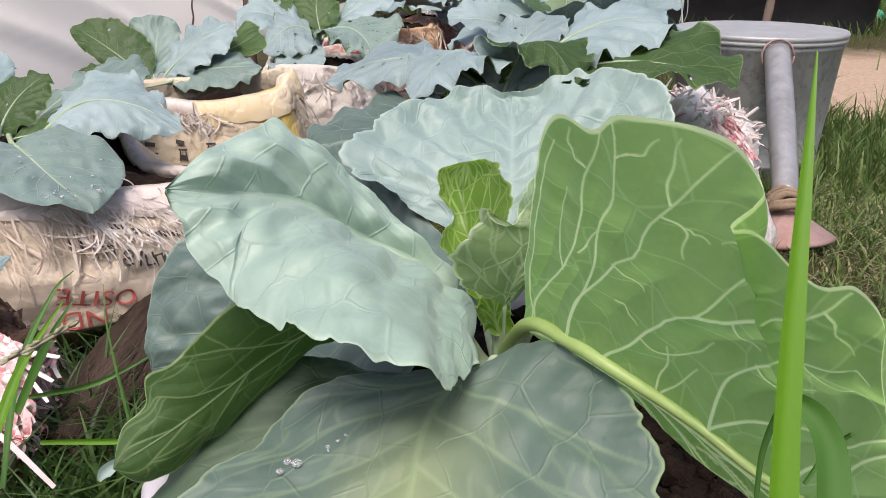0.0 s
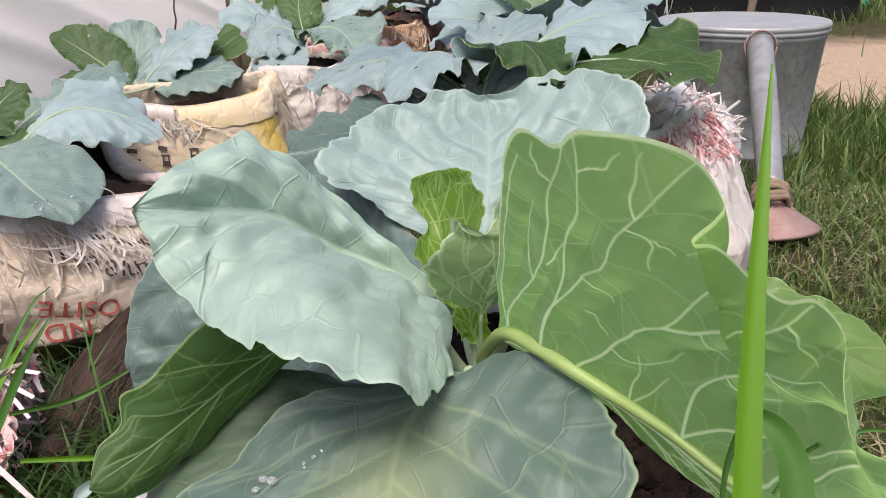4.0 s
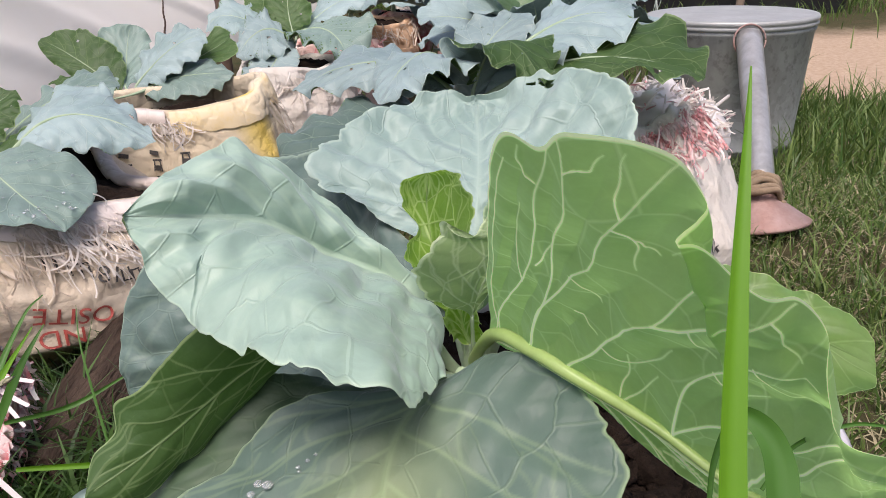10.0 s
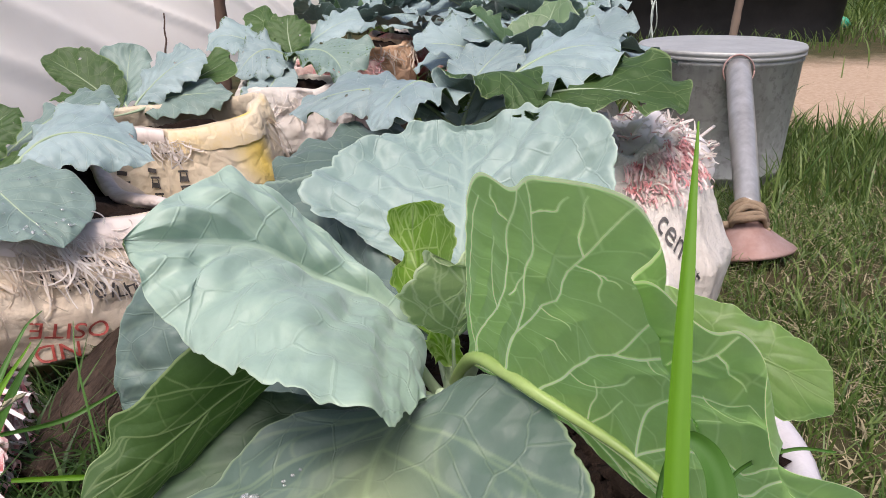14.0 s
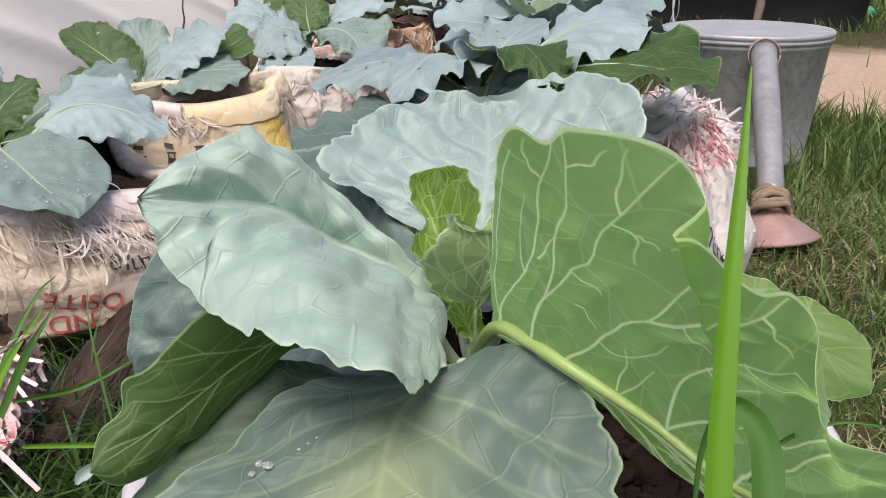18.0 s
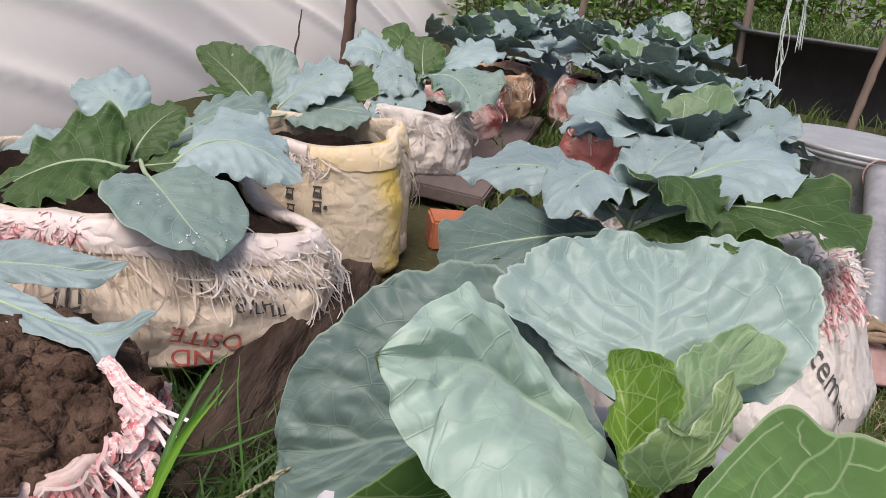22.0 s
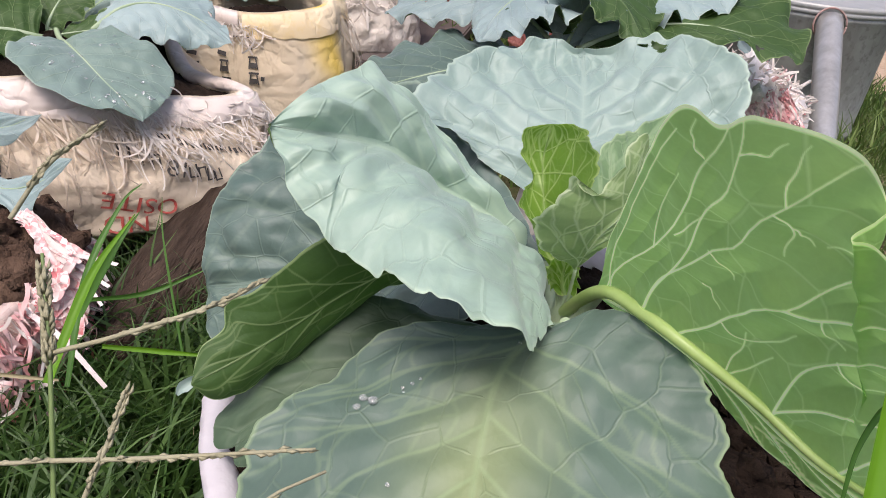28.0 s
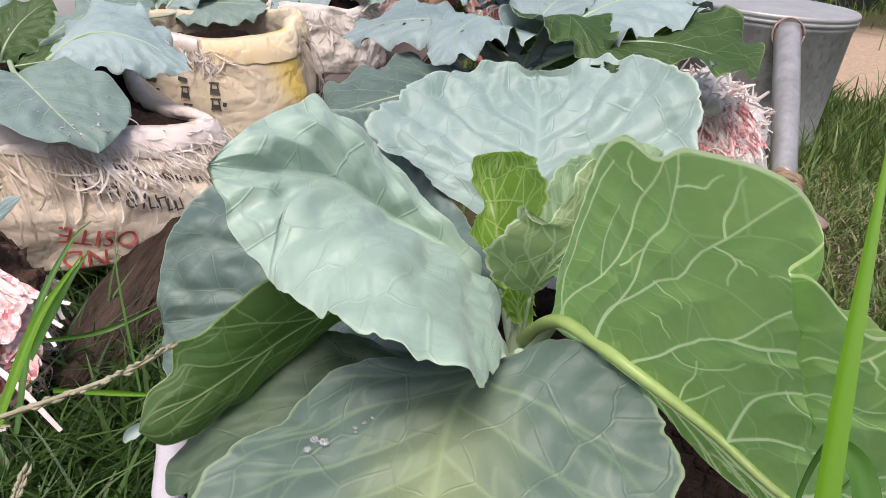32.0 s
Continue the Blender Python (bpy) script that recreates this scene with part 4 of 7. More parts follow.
S_TAN = sack_material("tan_woven_sack", (0.66, 0.55, 0.41), (0.74, 0.64, 0.50), (0.38, 0.29, 0.21), 0.45)
S_YELLOW = sack_material("yellow_stained_sack", (0.72, 0.60, 0.42), (0.80, 0.70, 0.53), (0.54, 0.42, 0.27), 0.25, 3000.0, (0.80, 0.58, 0.12), 0.48, 0.78, (1.07, 0.13))
S_WHITE = sack_material("white_woven_sack", (0.66, 0.60, 0.52), (0.76, 0.72, 0.66), (0.45, 0.37, 0.30), 0.35)
S_RED = sack_material("red_woven_sack", (0.58, 0.16, 0.13), (0.66, 0.30, 0.25), (0.40, 0.18, 0.13), 0.4)
S_PINK = sack_material("red_and_white_sack", (0.66, 0.44, 0.38), (0.72, 0.60, 0.54), (0.42, 0.25, 0.2), 0.4, 2600.0, (0.58, 0.16, 0.14), 0.52, 0.6)
S_ORANGE = sack_material("orange_tan_sack", (0.60, 0.36, 0.20), (0.66, 0.48, 0.33), (0.42, 0.25, 0.15), 0.35)
S_GREY = plain("pale_grey_plastic", (0.50, 0.47, 0.49), (0.64, 0.61, 0.63), 14.0, 0.42, 0.003, 36.0)

S_RIM = sack_material("clean_white_rim_cloth", (0.64, 0.55, 0.49), (0.74, 0.66, 0.60), (0.46, 0.37, 0.30), 0.35)
S_FLAP = sack_material("cream_and_yellow_cloth", (0.66, 0.53, 0.32), (0.74, 0.63, 0.45), (0.66, 0.45, 0.10), 0.5)

ROW = "grow sacks along the bed"
# sack of the big plant in front
hero_sack = Sack(0.040, 0.365, 0.203, 0.14, 3, mouth=1.03, belly=1.0, crease=0.005)
hs = hero_sack.build(S_GREY, label="pale plastic grow sack full of dark soil under the big plant", category="grow sack", group=ROW, soil=0.90)

# tan sack with upside-down print
sack_a = Sack(-0.505, 0.862, 0.232, 0.185, 5, oval=(1.05, 0.95), belly=1.05, foot=0.80, mouth=0.84, tilt=(-0.045, 0.0), peak=(-52, 0.026, 34), nips=((-8, 0.22, 13), (38, -0.26, 30)))
sa = sack_a.build(S_TAN, label="tan woven grow sack with upside-down print and frayed rim", category="grow sack", group=ROW, soil=0.94)
sack_a.letter(sa, "18", -41, 0.665, 0.025, M_BLACK_INK, 162, "black printed number")


def glyph(sack, ob, th, s, hgt, seed):
    """One unreadable printed character as a few plain strokes."""
    rng = np.random.default_rng(seed)
    deg = math.degrees(hgt / sack.r)
    sack.bar(ob, th - 0.28 * deg, s, hgt * 0.12, hgt, M_BLACK_INK, rng.uniform(-6, 6), out=0.003)
    sack.bar(ob, th + 0.18 * deg, s + rng.uniform(-0.02, 0.02), hgt * 0.12, hgt * rng.uniform(0.6, 1.0), M_BLACK_INK, rng.uniform(-10, 10), out=0.003)
    sack.bar(ob, th, s + rng.choice([-0.42, 0.42]) * hgt / sack.h, hgt * 0.55, hgt * 0.12, M_BLACK_INK, rng.uniform(-8, 8), out=0.003)


for k, (th, q) in enumerate(((-52.6, 0.705), (-50.2, 0.685), (-47.9, 0.665), (-45.7, 0.640), (-37.4, 0.570), (-35.2, 0.555), (-33.0, 0.538), (-30.9, 0.520))):
    glyph(sack_a, sa, th, q + 0.065, 0.016 - 0.001 * (k > 3), 300 + k)
for k, (th, q) in enumerate(((-82.5, 0.67), (-80.0, 0.66))):
    glyph(sack_a, sa, th, q, 0.020, 320 + k)
sack_a.letter(sa, "OSITE", -51, 0.48, 0.026, M_RED_INK, 168, "red printed letters")
sack_a.letter(sa, "ND", -54.5, 0.365, 0.026, M_RED_INK, 178, "red printed letters")
for k in range(26):
    sack_a.bar(sa, -48 + 1.25 * k, 0.875 - 0.009 * k + 0.006 * (k % 2), 0.0014 + 0.001 * (k % 3), 0.0058, M_BLACK_INK, 0, out=0.003)
sack_a.cuff(sa, -130, 0, 0.87, S_RIM, "whitish folded-over rim", 0.003)
child("rolled_rim", tube("rolled_rim", [sack_a.point(th, 1.0, -0.004) + Vector((0, 0, 0.004)) for th in (-11, -4, 6, 18, 32, 48, 66, 85)], [0.005, 0.011, 0.012, 0.011, 0.010], S_RIM, 12, 60, 0.7), sa, "whitish rolled rim")
sack_a.fringe(sa, -56, 6, 330, 0.030, M_STRIP, 11, 1.0, 0.0019, 0.7, "fringe", "white frayed plastic strips", 0.35, 0.30)
sack_a.fringe(sa, -22, 6, 60, 0.065, M_STRIP, 14, 0.80, 0.0018, 0.5, "fringe", "long white frayed strips hanging down", 0.35, 0.25)
sack_a.fringe(sa, -105, -48, 150, 0.048, M_STRIP_TAN, 12, 0.93, 0.0019, 0.35, "fringe", "tan frayed plastic strips", 0.2, 0.15)
sack_a.fringe(sa, -125, -80, 240, 0.018, M_STRIP_RED, 13, 0.99, 0.0026, 1.0, "fringe", "red frayed plastic strips", 0.2, 0.13)

# yellow stained sack with small printed cups
sack_y = Sack(-0.385, 1.165, 0.185, 0.20, 8, oval=(1.0, 0.64), square=0.16, belly=1.0, foot=1.02, mouth=0.84, crease=0.004, peak=(20, 0.025, 45))
sy = sack_y.build(S_YELLOW, label="tan and yellow woven grow sack with folded rim", category="grow sack", group=ROW, soil=0.80, roll=0.008)
for th, q in ((-112, 0.74), (-98, 0.62), (-85, 0.65), (-72, 0.70), (-84, 0.53), (-72, 0.59)):
    sack_y.bar(sy, th, q + 0.034, 0.0135, 0.0030, M_BLACK_INK, 3, "printed_cup", 0.004)
    sack_y.bar(sy, th - 1.5, q - 0.010, 0.0020, 0.0150, M_BLACK_INK, -7, "printed_cup", 0.004)
    sack_y.bar(sy, th + 1.5, q - 0.010, 0.0020, 0.0150, M_BLACK_INK, 7, "printed_cup", 0.004)
    sack_y.bar(sy, th, q - 0.022, 0.0085, 0.0075, M_BLACK_INK, 0, "printed_cup", 0.004)
for th, q, w in ((-73, 0.80, 0.006), (-99, 0.72, 0.013), (-86, 0.735, 0.013), (-68.5, 0.59, 0.005)):
    sack_y.bar(sy, th, q, w, 0.006, M_BLACK_INK, -8, out=0.004)
for k in range(12):
    sack_y.bar(sy, -112 + 3.6 * k, 0.835 + 0.003 * k, 0.011, 0.0016, M_BLACK_INK, 6, out=0.004)
sack_y.cuff(sy, -150, -78, 0.93, S_RIM, "white folded-over rim")
sack_y.cuff(sy, -76, 30, 0.86, S_FLAP, "cream and yellow folded flap", 0.003)
sack_y.fringe(sy, -88, -66, 70, 0.028, M_STRIP, 21, 0.98, 0.0022, 0.5, "fringe", "frayed white tape ends", 0.25, 0.12)
sack_y.fringe(sy, -6, 12, 8, 0.12, M_STRIP_TAN, 22, 0.98, 0.0022, 0.25, "fringe", "", 0.12, 0.1)

# smaller sacks further along the row
for i, (x, y, r, h, mat, lab, fm) in enumerate((
        (-0.27, 1.68, 0.125, 0.17, S_WHITE, "off-white frayed woven grow sack", M_STRIP),
        (-0.22, 2.08, 0.125, 0.16, S_PINK, "red and white frayed woven grow sack", M_STRIP_RED),
        (-0.13, 2.45, 0.120, 0.17, S_ORANGE, "orange-tan woven grow sack", M_STRIP_TAN),
        (-0.06, 2.72, 0.110, 0.17, S_PINK, "red-striped frayed woven grow sack", M_STRIP_RED),
        (0.02, 3.22, 0.130, 0.17, S_WHITE, "off-white woven grow sack", M_STRIP))):
    s_ = Sack(x, y, r, h, 30 + i, mouth=0.9)
    o_ = s_.build(mat, label=lab, category="grow sack", group=ROW, soil=0.9)
    s_.fringe(o_, -150, 20, 60, 0.05, fm, 40 + i, 0.98, 0.004, 1.0, "fringe")

# cement sack of the second plant
sack_c = Sack(0.158, 0.745, 0.172, 0.25, 14, lean=(0.055, 0.02), belly=1.02, foot=1.03, mouth=0.46, oval=(0.80, 1.0))
sc = sack_c.build(S_WHITE, label="off-white woven cement sack with black print, used as planter", category="grow sack", group=ROW, soil=0.84)
sack_c.letter(sc, "cement", -65, 0.70, 0.031, M_BLACK_INK, -46, "black printed word")
sack_c.fringe(sc, -90, 60, 90, 0.018, M_STRIP, 51, 1.04, 0.0020, 3.0, "fringe", "white frayed plastic strips", 0.6, 0.14)
sack_c.fringe(sc, -95, -5, 620, 0.009, M_STRIP_RED, 52, 1.0, 0.0020, 3.0, "fringe", "red and white frayed strips", 0.3, 0.13)


M_PLASTIC = grass_material("white_torn_plastic", (0.82, 0.76, 0.75), (0.90, 0.87, 0.86), 0.12)


def torn_flap(ob, c, r, seed, label):
    """A crumpled piece of torn sack cloth."""
    V, Fc, n, m = [], [], 40, 20
    for i in range(m + 1):
        for j in range(n):
            ph, th = math.pi * 0.62 * i / m, 2 * math.pi * j / n
            q = Vector((math.sin(ph) * math.cos(th), math.sin(ph) * math.sin(th), math.cos(ph)))
            k = 1 + 0.5 * noise.noise(q * 1.4 + Vector((seed, 0, 0))) + 0.22 * abs(noise.noise(q * 5 + Vector((0, seed, 0)))) + 0.05 * noise.noise(q * 13)
            V.append(Vector(c) + Vector((q.x * r[0], q.y * r[1], q.z * r[2])) * k)
    for i in range(m):
        for j in range(n):
            k = (j + 1) % n
            Fc.append((i * n + j, (i + 1) * n + j, (i + 1) * n + k, i * n + k))
    child("torn_flap", mesh_of("torn_flap", V, Fc, M_PLASTIC), ob, label)


torn_flap(sc, (0.248, 0.768, 0.240), (0.036, 0.034, 0.030), 3, "crumpled white torn sack mouth")
torn_flap(sc, (0.298, 0.800, 0.205), (0.030, 0.022, 0.036), 8, "white torn plastic end")


def torn_fibre(ob, c, r, count, length, mat, seed, label):
    """Short woven tape ends sticking out all round a torn lump of cloth."""
    rng = np.random.default_rng(seed)
    parts = []
    for _ in range(count):
        d = Vector(rng.normal(0, 1, 3)).normalized()
        d.z = abs(d.z) * 0.8
        p = Vector(c) + Vector((d.x * r[0], d.y * r[1], d.z * r[2])) * rng.uniform(0.8, 1.15)
        go = (d * 0.6 + Vector(rng.normal(0, 0.8, 3))).normalized()
        side = go.cross(Vector(rng.normal(0, 1, 3))).normalized() * rng.uniform(0.0008, 0.0016)
        L, sag = length * rng.uniform(0.4, 1.3), Vector((0, 0, -0.25 * length))
        q = [p, p + go * L * 0.5, p + go * L + sag * rng.random()]
        parts.append(([q[0] - side, q[0] + side, q[1] + side, q[1] - side, q[2] + side * 0.6, q[2] - side * 0.6], [(0, 1, 2, 3), (3, 2, 4, 5)]))
    tagged(child("torn_fibre", merge("torn_fibre", parts, mat), ob, label), kind="stuff")


for c_, r_, seed_ in (((0.248, 0.768, 0.240), (0.044, 0.040, 0.036), 1), ((0.298, 0.800, 0.205), (0.036, 0.026, 0.042), 2)):
    torn_fibre(sc, c_, r_, 260, 0.016, M_STRIP, 300 + seed_, "white frayed tape ends")
    torn_fibre(sc, c_, r_, 90, 0.012, M_STRIP_RED, 310 + seed_, "red and white frayed tape ends")
child("tie_string", tube("tie_string", [(0.300, 0.80, 0.220), (0.335, 0.85, 0.222), (0.372, 0.895, 0.228)], [0.0025, 0.002], M_STRIP, 6, 10), sc, "stiff white string end")
# orange base of the cement sack
_ob = Sack(0.190, 0.745, 0.178, 0.048, 14, belly=1.0, foot=0.96, mouth=0.95)
_o = _ob.build(plain("orange_plastic_tray", (0.55, 0.16, 0.06), (0.66, 0.24, 0.10), 20.0, 0.5, 0.001), "plant_tray", None, label="orange plastic tray under the cement sack", category="tray")

# far sacks of the second row
for i, (x, y, r, h, mat, lab) in enumerate(((0.19, 1.12, 0.12, 0.19, S_WHITE, "off-white woven grow sack"), (0.27, 1.45, 0.12, 0.19, S_WHITE, "off-white woven grow sack"), (0.18, 1.80, 0.105, 0.18, S_RED, "faded red woven grow sack"),
                                             (0.34, 2.14, 0.13, 0.19, S_PINK, "red and white woven grow sack"), (0.19, 2.47, 0.12, 0.18, S_PINK, "red and white woven grow sack"), (0.42, 2.78, 0.13, 0.17, S_WHITE, "off-white woven grow sack"))):
    s_ = Sack(x, y, r, h, 60 + i, mouth=0.9)
    o_ = s_.build(mat, label=lab, category="grow sack", group=ROW, soil=0.9)
    s_.fringe(o_, -170, -60, 60, 0.03, M_STRIP, 70 + i, 0.98, 0.004, 1.0, "fringe")

# red sack with a heap of clay soil
sack_r = Sack(-0.46, 0.47, 0.145, 0.115, 19, belly=1.05, foot=0.85, mouth=0.95)
sr = sack_r.build(S_PINK, label="red woven grow sack heaped with brown clay soil", category="grow sack", group=ROW, soil=0.95, soil_mat=M_CLOD)
sack_r.fringe(sr, -60, 40, 240, 0.034, M_STRIP_RED, 81, 1.02, 0.0030, 0.7, "fringe", "red frayed plastic strips", 0.5, 0.35)
sack_r.fringe(sr, -60, 40, 90, 0.034, M_STRIP, 82, 1.03, 0.0028, 0.7, "fringe", "white frayed plastic strips", 0.6, 0.35)


def clods(name, cx, cy, cz, radius, count, seed, size, mat=None, hump=0.05):
    """A heap of crumbled clods, each an uneven lump."""
    rng = np.random.default_rng(seed)
    out = []
    for _ in range(count):
        a, d = rng.uniform(0, 6.283), radius * math.sqrt(rng.random())
        r = size * 1.35 * rng.uniform(0.25, 1.0) ** 2.4
        c = np.array([cx + d * math.cos(a), cy + d * math.sin(a), cz + hump * (1 - (d / radius) ** 2) + r * 0.3])
        V, Fc = [], []
        n, m = 10, 7
        for i in range(m + 1):
            for j in range(n):
                ph, th = math.pi * i / m, 2 * math.pi * j / n
                q = Vector((math.sin(ph) * math.cos(th), math.sin(ph) * math.sin(th), math.cos(ph) * 0.8))
                o_ = Vector((c[0] * 50, c[1] * 50, seed))
                k = 1 + 0.9 * noise.noise(q * 1.7 + o_) + 0.5 * noise.noise(q * 4.5 + o_)
                V.append(c + np.array(q) * r * k)
        for i in range(m):
            for j in range(n):
                k = (j + 1) % n
                Fc.append((i * n + j, (i + 1) * n + j, (i + 1) * n + k, i * n + k))
        out.append((V, Fc))
    return merge(name, out, mat or M_CLOD)


tagged(child("crumbled_soil", clods("crumbled_soil", -0.46, 0.47, 0.106, 0.132, 1900, 5, 0.0150), sr, "crumbled brown clay clods"), kind="stuff")

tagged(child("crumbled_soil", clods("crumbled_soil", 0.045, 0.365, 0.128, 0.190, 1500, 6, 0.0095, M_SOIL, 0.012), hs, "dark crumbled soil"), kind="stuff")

# ---- log, brick and board between the rows ----
LOGP = [(-0.29, 0.475, 0.030), (-0.285, 0.56, 0.038), (-0.272, 0.76, 0.038), (-0.245, 0.98, 0.032)]


def build_log():
    me = tube("log", LOGP, [0.036, 0.048, 0.048, 0.040], M_LOG, 48, 140)
    for v in me.vertices:
        c = v.co
        k = 0.010 * noise.noise(Vector((c.x * 30, c.y * 5, c.z * 30))) + 0.006 * noise.noise(Vector((c.x * 90, c.y * 9, c.z * 90))) + 0.004 * noise.noise(Vector((c.x * 160, c.y * 30, c.z * 160)))
        v.co = c + Vector((c.x + 0.275, 0, c.z - 0.036)).normalized() * k
    solo("log", me, label="weathered brown log lying beside the sacks", category="log")


build_log()


def box_mesh(name, size, mat, bevel=0.004, m=None):
    bm = bmesh.new()
    bmesh.ops.create_cube(bm, size=1.0)
    for v in bm.verts:
        v.co = Vector((v.co.x * size[0], v.co.y * size[1], v.co.z * size[2]))
    bmesh.ops.bevel(bm, geom=bm.edges[:], offset=bevel, segments=2, affect="EDGES")
    if m:
        bmesh.ops.transform(bm, matrix=m, verts=bm.verts)
    me = bpy.data.meshes.new(name)
    bm.to_mesh(me)
    bm.free()
    me.materials.append(mat)
    return me


solo("brick", box_mesh("brick", (0.16, 0.075, 0.055), M_BRICK, 0.004, pose(-0.10, 1.30, 0.028, 0, 0, 14)), label="red clay brick lying on the ground", category="brick")
solo("board", box_mesh("board", (0.16, 1.0, 0.03), M_BOARD, 0.004, pose(-0.10, 1.98, 0.03, 0, 2, -8)), label="dark wet wooden board beside the sacks", category="board")

# ---- watering can ----
CAN = (0.624, 1.552)
CAN_FOOT, CAN_WIDE, CAN_TALL = -0.022, 1.112, 1.050
M_SPOUT = plain("zinc_spout", (0.34, 0.325, 0.30), (0.58, 0.575, 0.555), 34.0, 0.30, 0.0006, 90.0, 0.5, (1, 1, 0.1))
M_LID = plain("dull_zinc_lid", (0.37, 0.375, 0.36), (0.50, 0.505, 0.485), 14.0, 0.5, 0.0008, 80.0, 0.3)


def lathe(name, prof, mat, n=64, at=(0, 0, 0), m=None):
    V, Fc = [], []
    for r, z in prof:
        for j in range(n):
            a = 2 * math.pi * j / n
            V.append(Vector((r * math.cos(a), r * math.sin(a), z)))
    for i in range(len(prof) - 1):
        for j in range(n):
            k = (j + 1) % n
            Fc.append((i * n + j, i * n + k, (i + 1) * n + k, (i + 1) * n + j))
    mm = (m or Matrix.Translation(at))
    return mesh_of(name, [mm @ v for v in V], Fc, mat)


def watering_can():
    x, y = CAN
    ob = thing("watering_can", (x, y, CAN_FOOT), label="galvanised steel watering can with long spout, standing in grass", category="watering can")
    def turned(prof):
        return [(r * CAN_WIDE, z * CAN_TALL) for r, z in prof]
    child("body", lathe("body", turned([(0.0, 0.006), (0.120, 0.006), (0.125, 0.0), (0.1275, 0.004), (0.1265, 0.022), (0.130, 0.026), (0.1295, 0.031), (0.1275, 0.034), (0.133, 0.12), (0.140, 0.232), (0.1425, 0.236), (0.1430, 0.240), (0.141, 0.244)]), M_GALV, 96, (x, y, CAN_FOOT)), ob)
    child("lid", lathe("lid", turned([(0.1425, 0.243), (0.1452, 0.245), (0.1455, 0.250), (0.1438, 0.2515), (0.1455, 0.253), (0.1460, 0.258), (0.1440, 0.2615), (0.138, 0.2605), (0.10, 0.2612), (0.04, 0.262), (0.0, 0.262)]), M_LID, 96, (x, y, CAN_FOOT)), ob, "flat zinc lid with ribbed rim")
    top, low = Vector((0.598, 1.390, 0.224)), Vector((0.499, 1.050, 0.060))
    spout = child("spout", tube("spout", [top, top.lerp(low, 0.5), low], [0.0225, 0.0215, 0.0185], M_SPOUT, 24, 20), ob, "straight zinc spout")
    ring = []
    for j in range(20):
        a = 2 * math.pi * j / 19
        ring.append(top + Vector((0.0290 * math.cos(a), -0.004 + 0.006 * math.sin(a), 0.0280 * math.sin(a) - 0.003)))
    child("spout_collar", tube("spout_collar", ring, [0.0018], M_RUST, 8, 40), spout, "rusty wire collar")
    child("stay", tube("stay", [top + Vector((0, 0.012, 0.010)), top + Vector((0.0, 0.012, 0.025))], [0.008, 0.008], M_RUST, 8, 4), spout)
    d = (low - top).normalized()
    q = d.to_track_quat("Z", "Y").to_matrix().to_4x4()
    m = Matrix.Translation(low + d * 0.015) @ q
    down = Vector((0.10, -0.22, -1.0)).normalized()
    mr = Matrix.Translation(low + d * 0.012 + Vector((-0.006, 0, 0))) @ down.to_track_quat("Z", "Y").to_matrix().to_4x4()
    child("rose", lathe("rose", [(0.016, 0.0), (0.021, 0.006), (0.066, 0.044), (0.0685, 0.047), (0.067, 0.050), (0.0, 0.051)], M_RUST, 48, m=mr), ob, "dull reddish metal sprinkler rose")
    # cloth knotted round the joint
    rng = np.random.default_rng(4)
    wraps = []
    for i in range(5):
        pts = []
        for j in range(14):
            a = 2 * math.pi * j / 13
            rr = 0.0235 + rng.uniform(-0.003, 0.003)
            pts.append(m @ Vector((rr * math.cos(a), rr * math.sin(a), -0.016 + 0.008 * i + 0.004 * math.sin(a * 2 + i))))
        t_ = tube("wrap", pts, [0.003, 0.0055, 0.0025, 0.005], M_CLOTH, 8, 40)
        wraps.append(([v.co.copy() for v in t_.vertices], [tuple(p.vertices) for p in t_.polygons]))
        bpy.data.meshes.remove(t_)
    for e in (Vector((-0.05, 0.0, -0.008)), Vector((-0.045, 0.02, 0.012)), Vector((0.03, -0.03, 0.0))):
        t_ = tube("wrap", [m @ Vector((e.x * 0.4, e.y * 0.4 - 0.02, 0)), m @ Vector((e.x * 0.8, e.y - 0.02, e.z)), m @ Vector((e.x * 1.2, e.y - 0.01, e.z * 2))], [0.008, 0.006, 0.004], M_CLOTH, 8, 14)
        wraps.append(([v.co.copy() for v in t_.vertices], [tuple(p.vertices) for p in t_.polygons]))
        bpy.data.meshes.remove(t_)
    child("cloth_wrap", merge("cloth_wrap", wraps, M_CLOTH), ob, "knotted brown cloth tied round the joint")


watering_can()

# ---- background: net tunnel, sticks, tub, bushes, wall ----


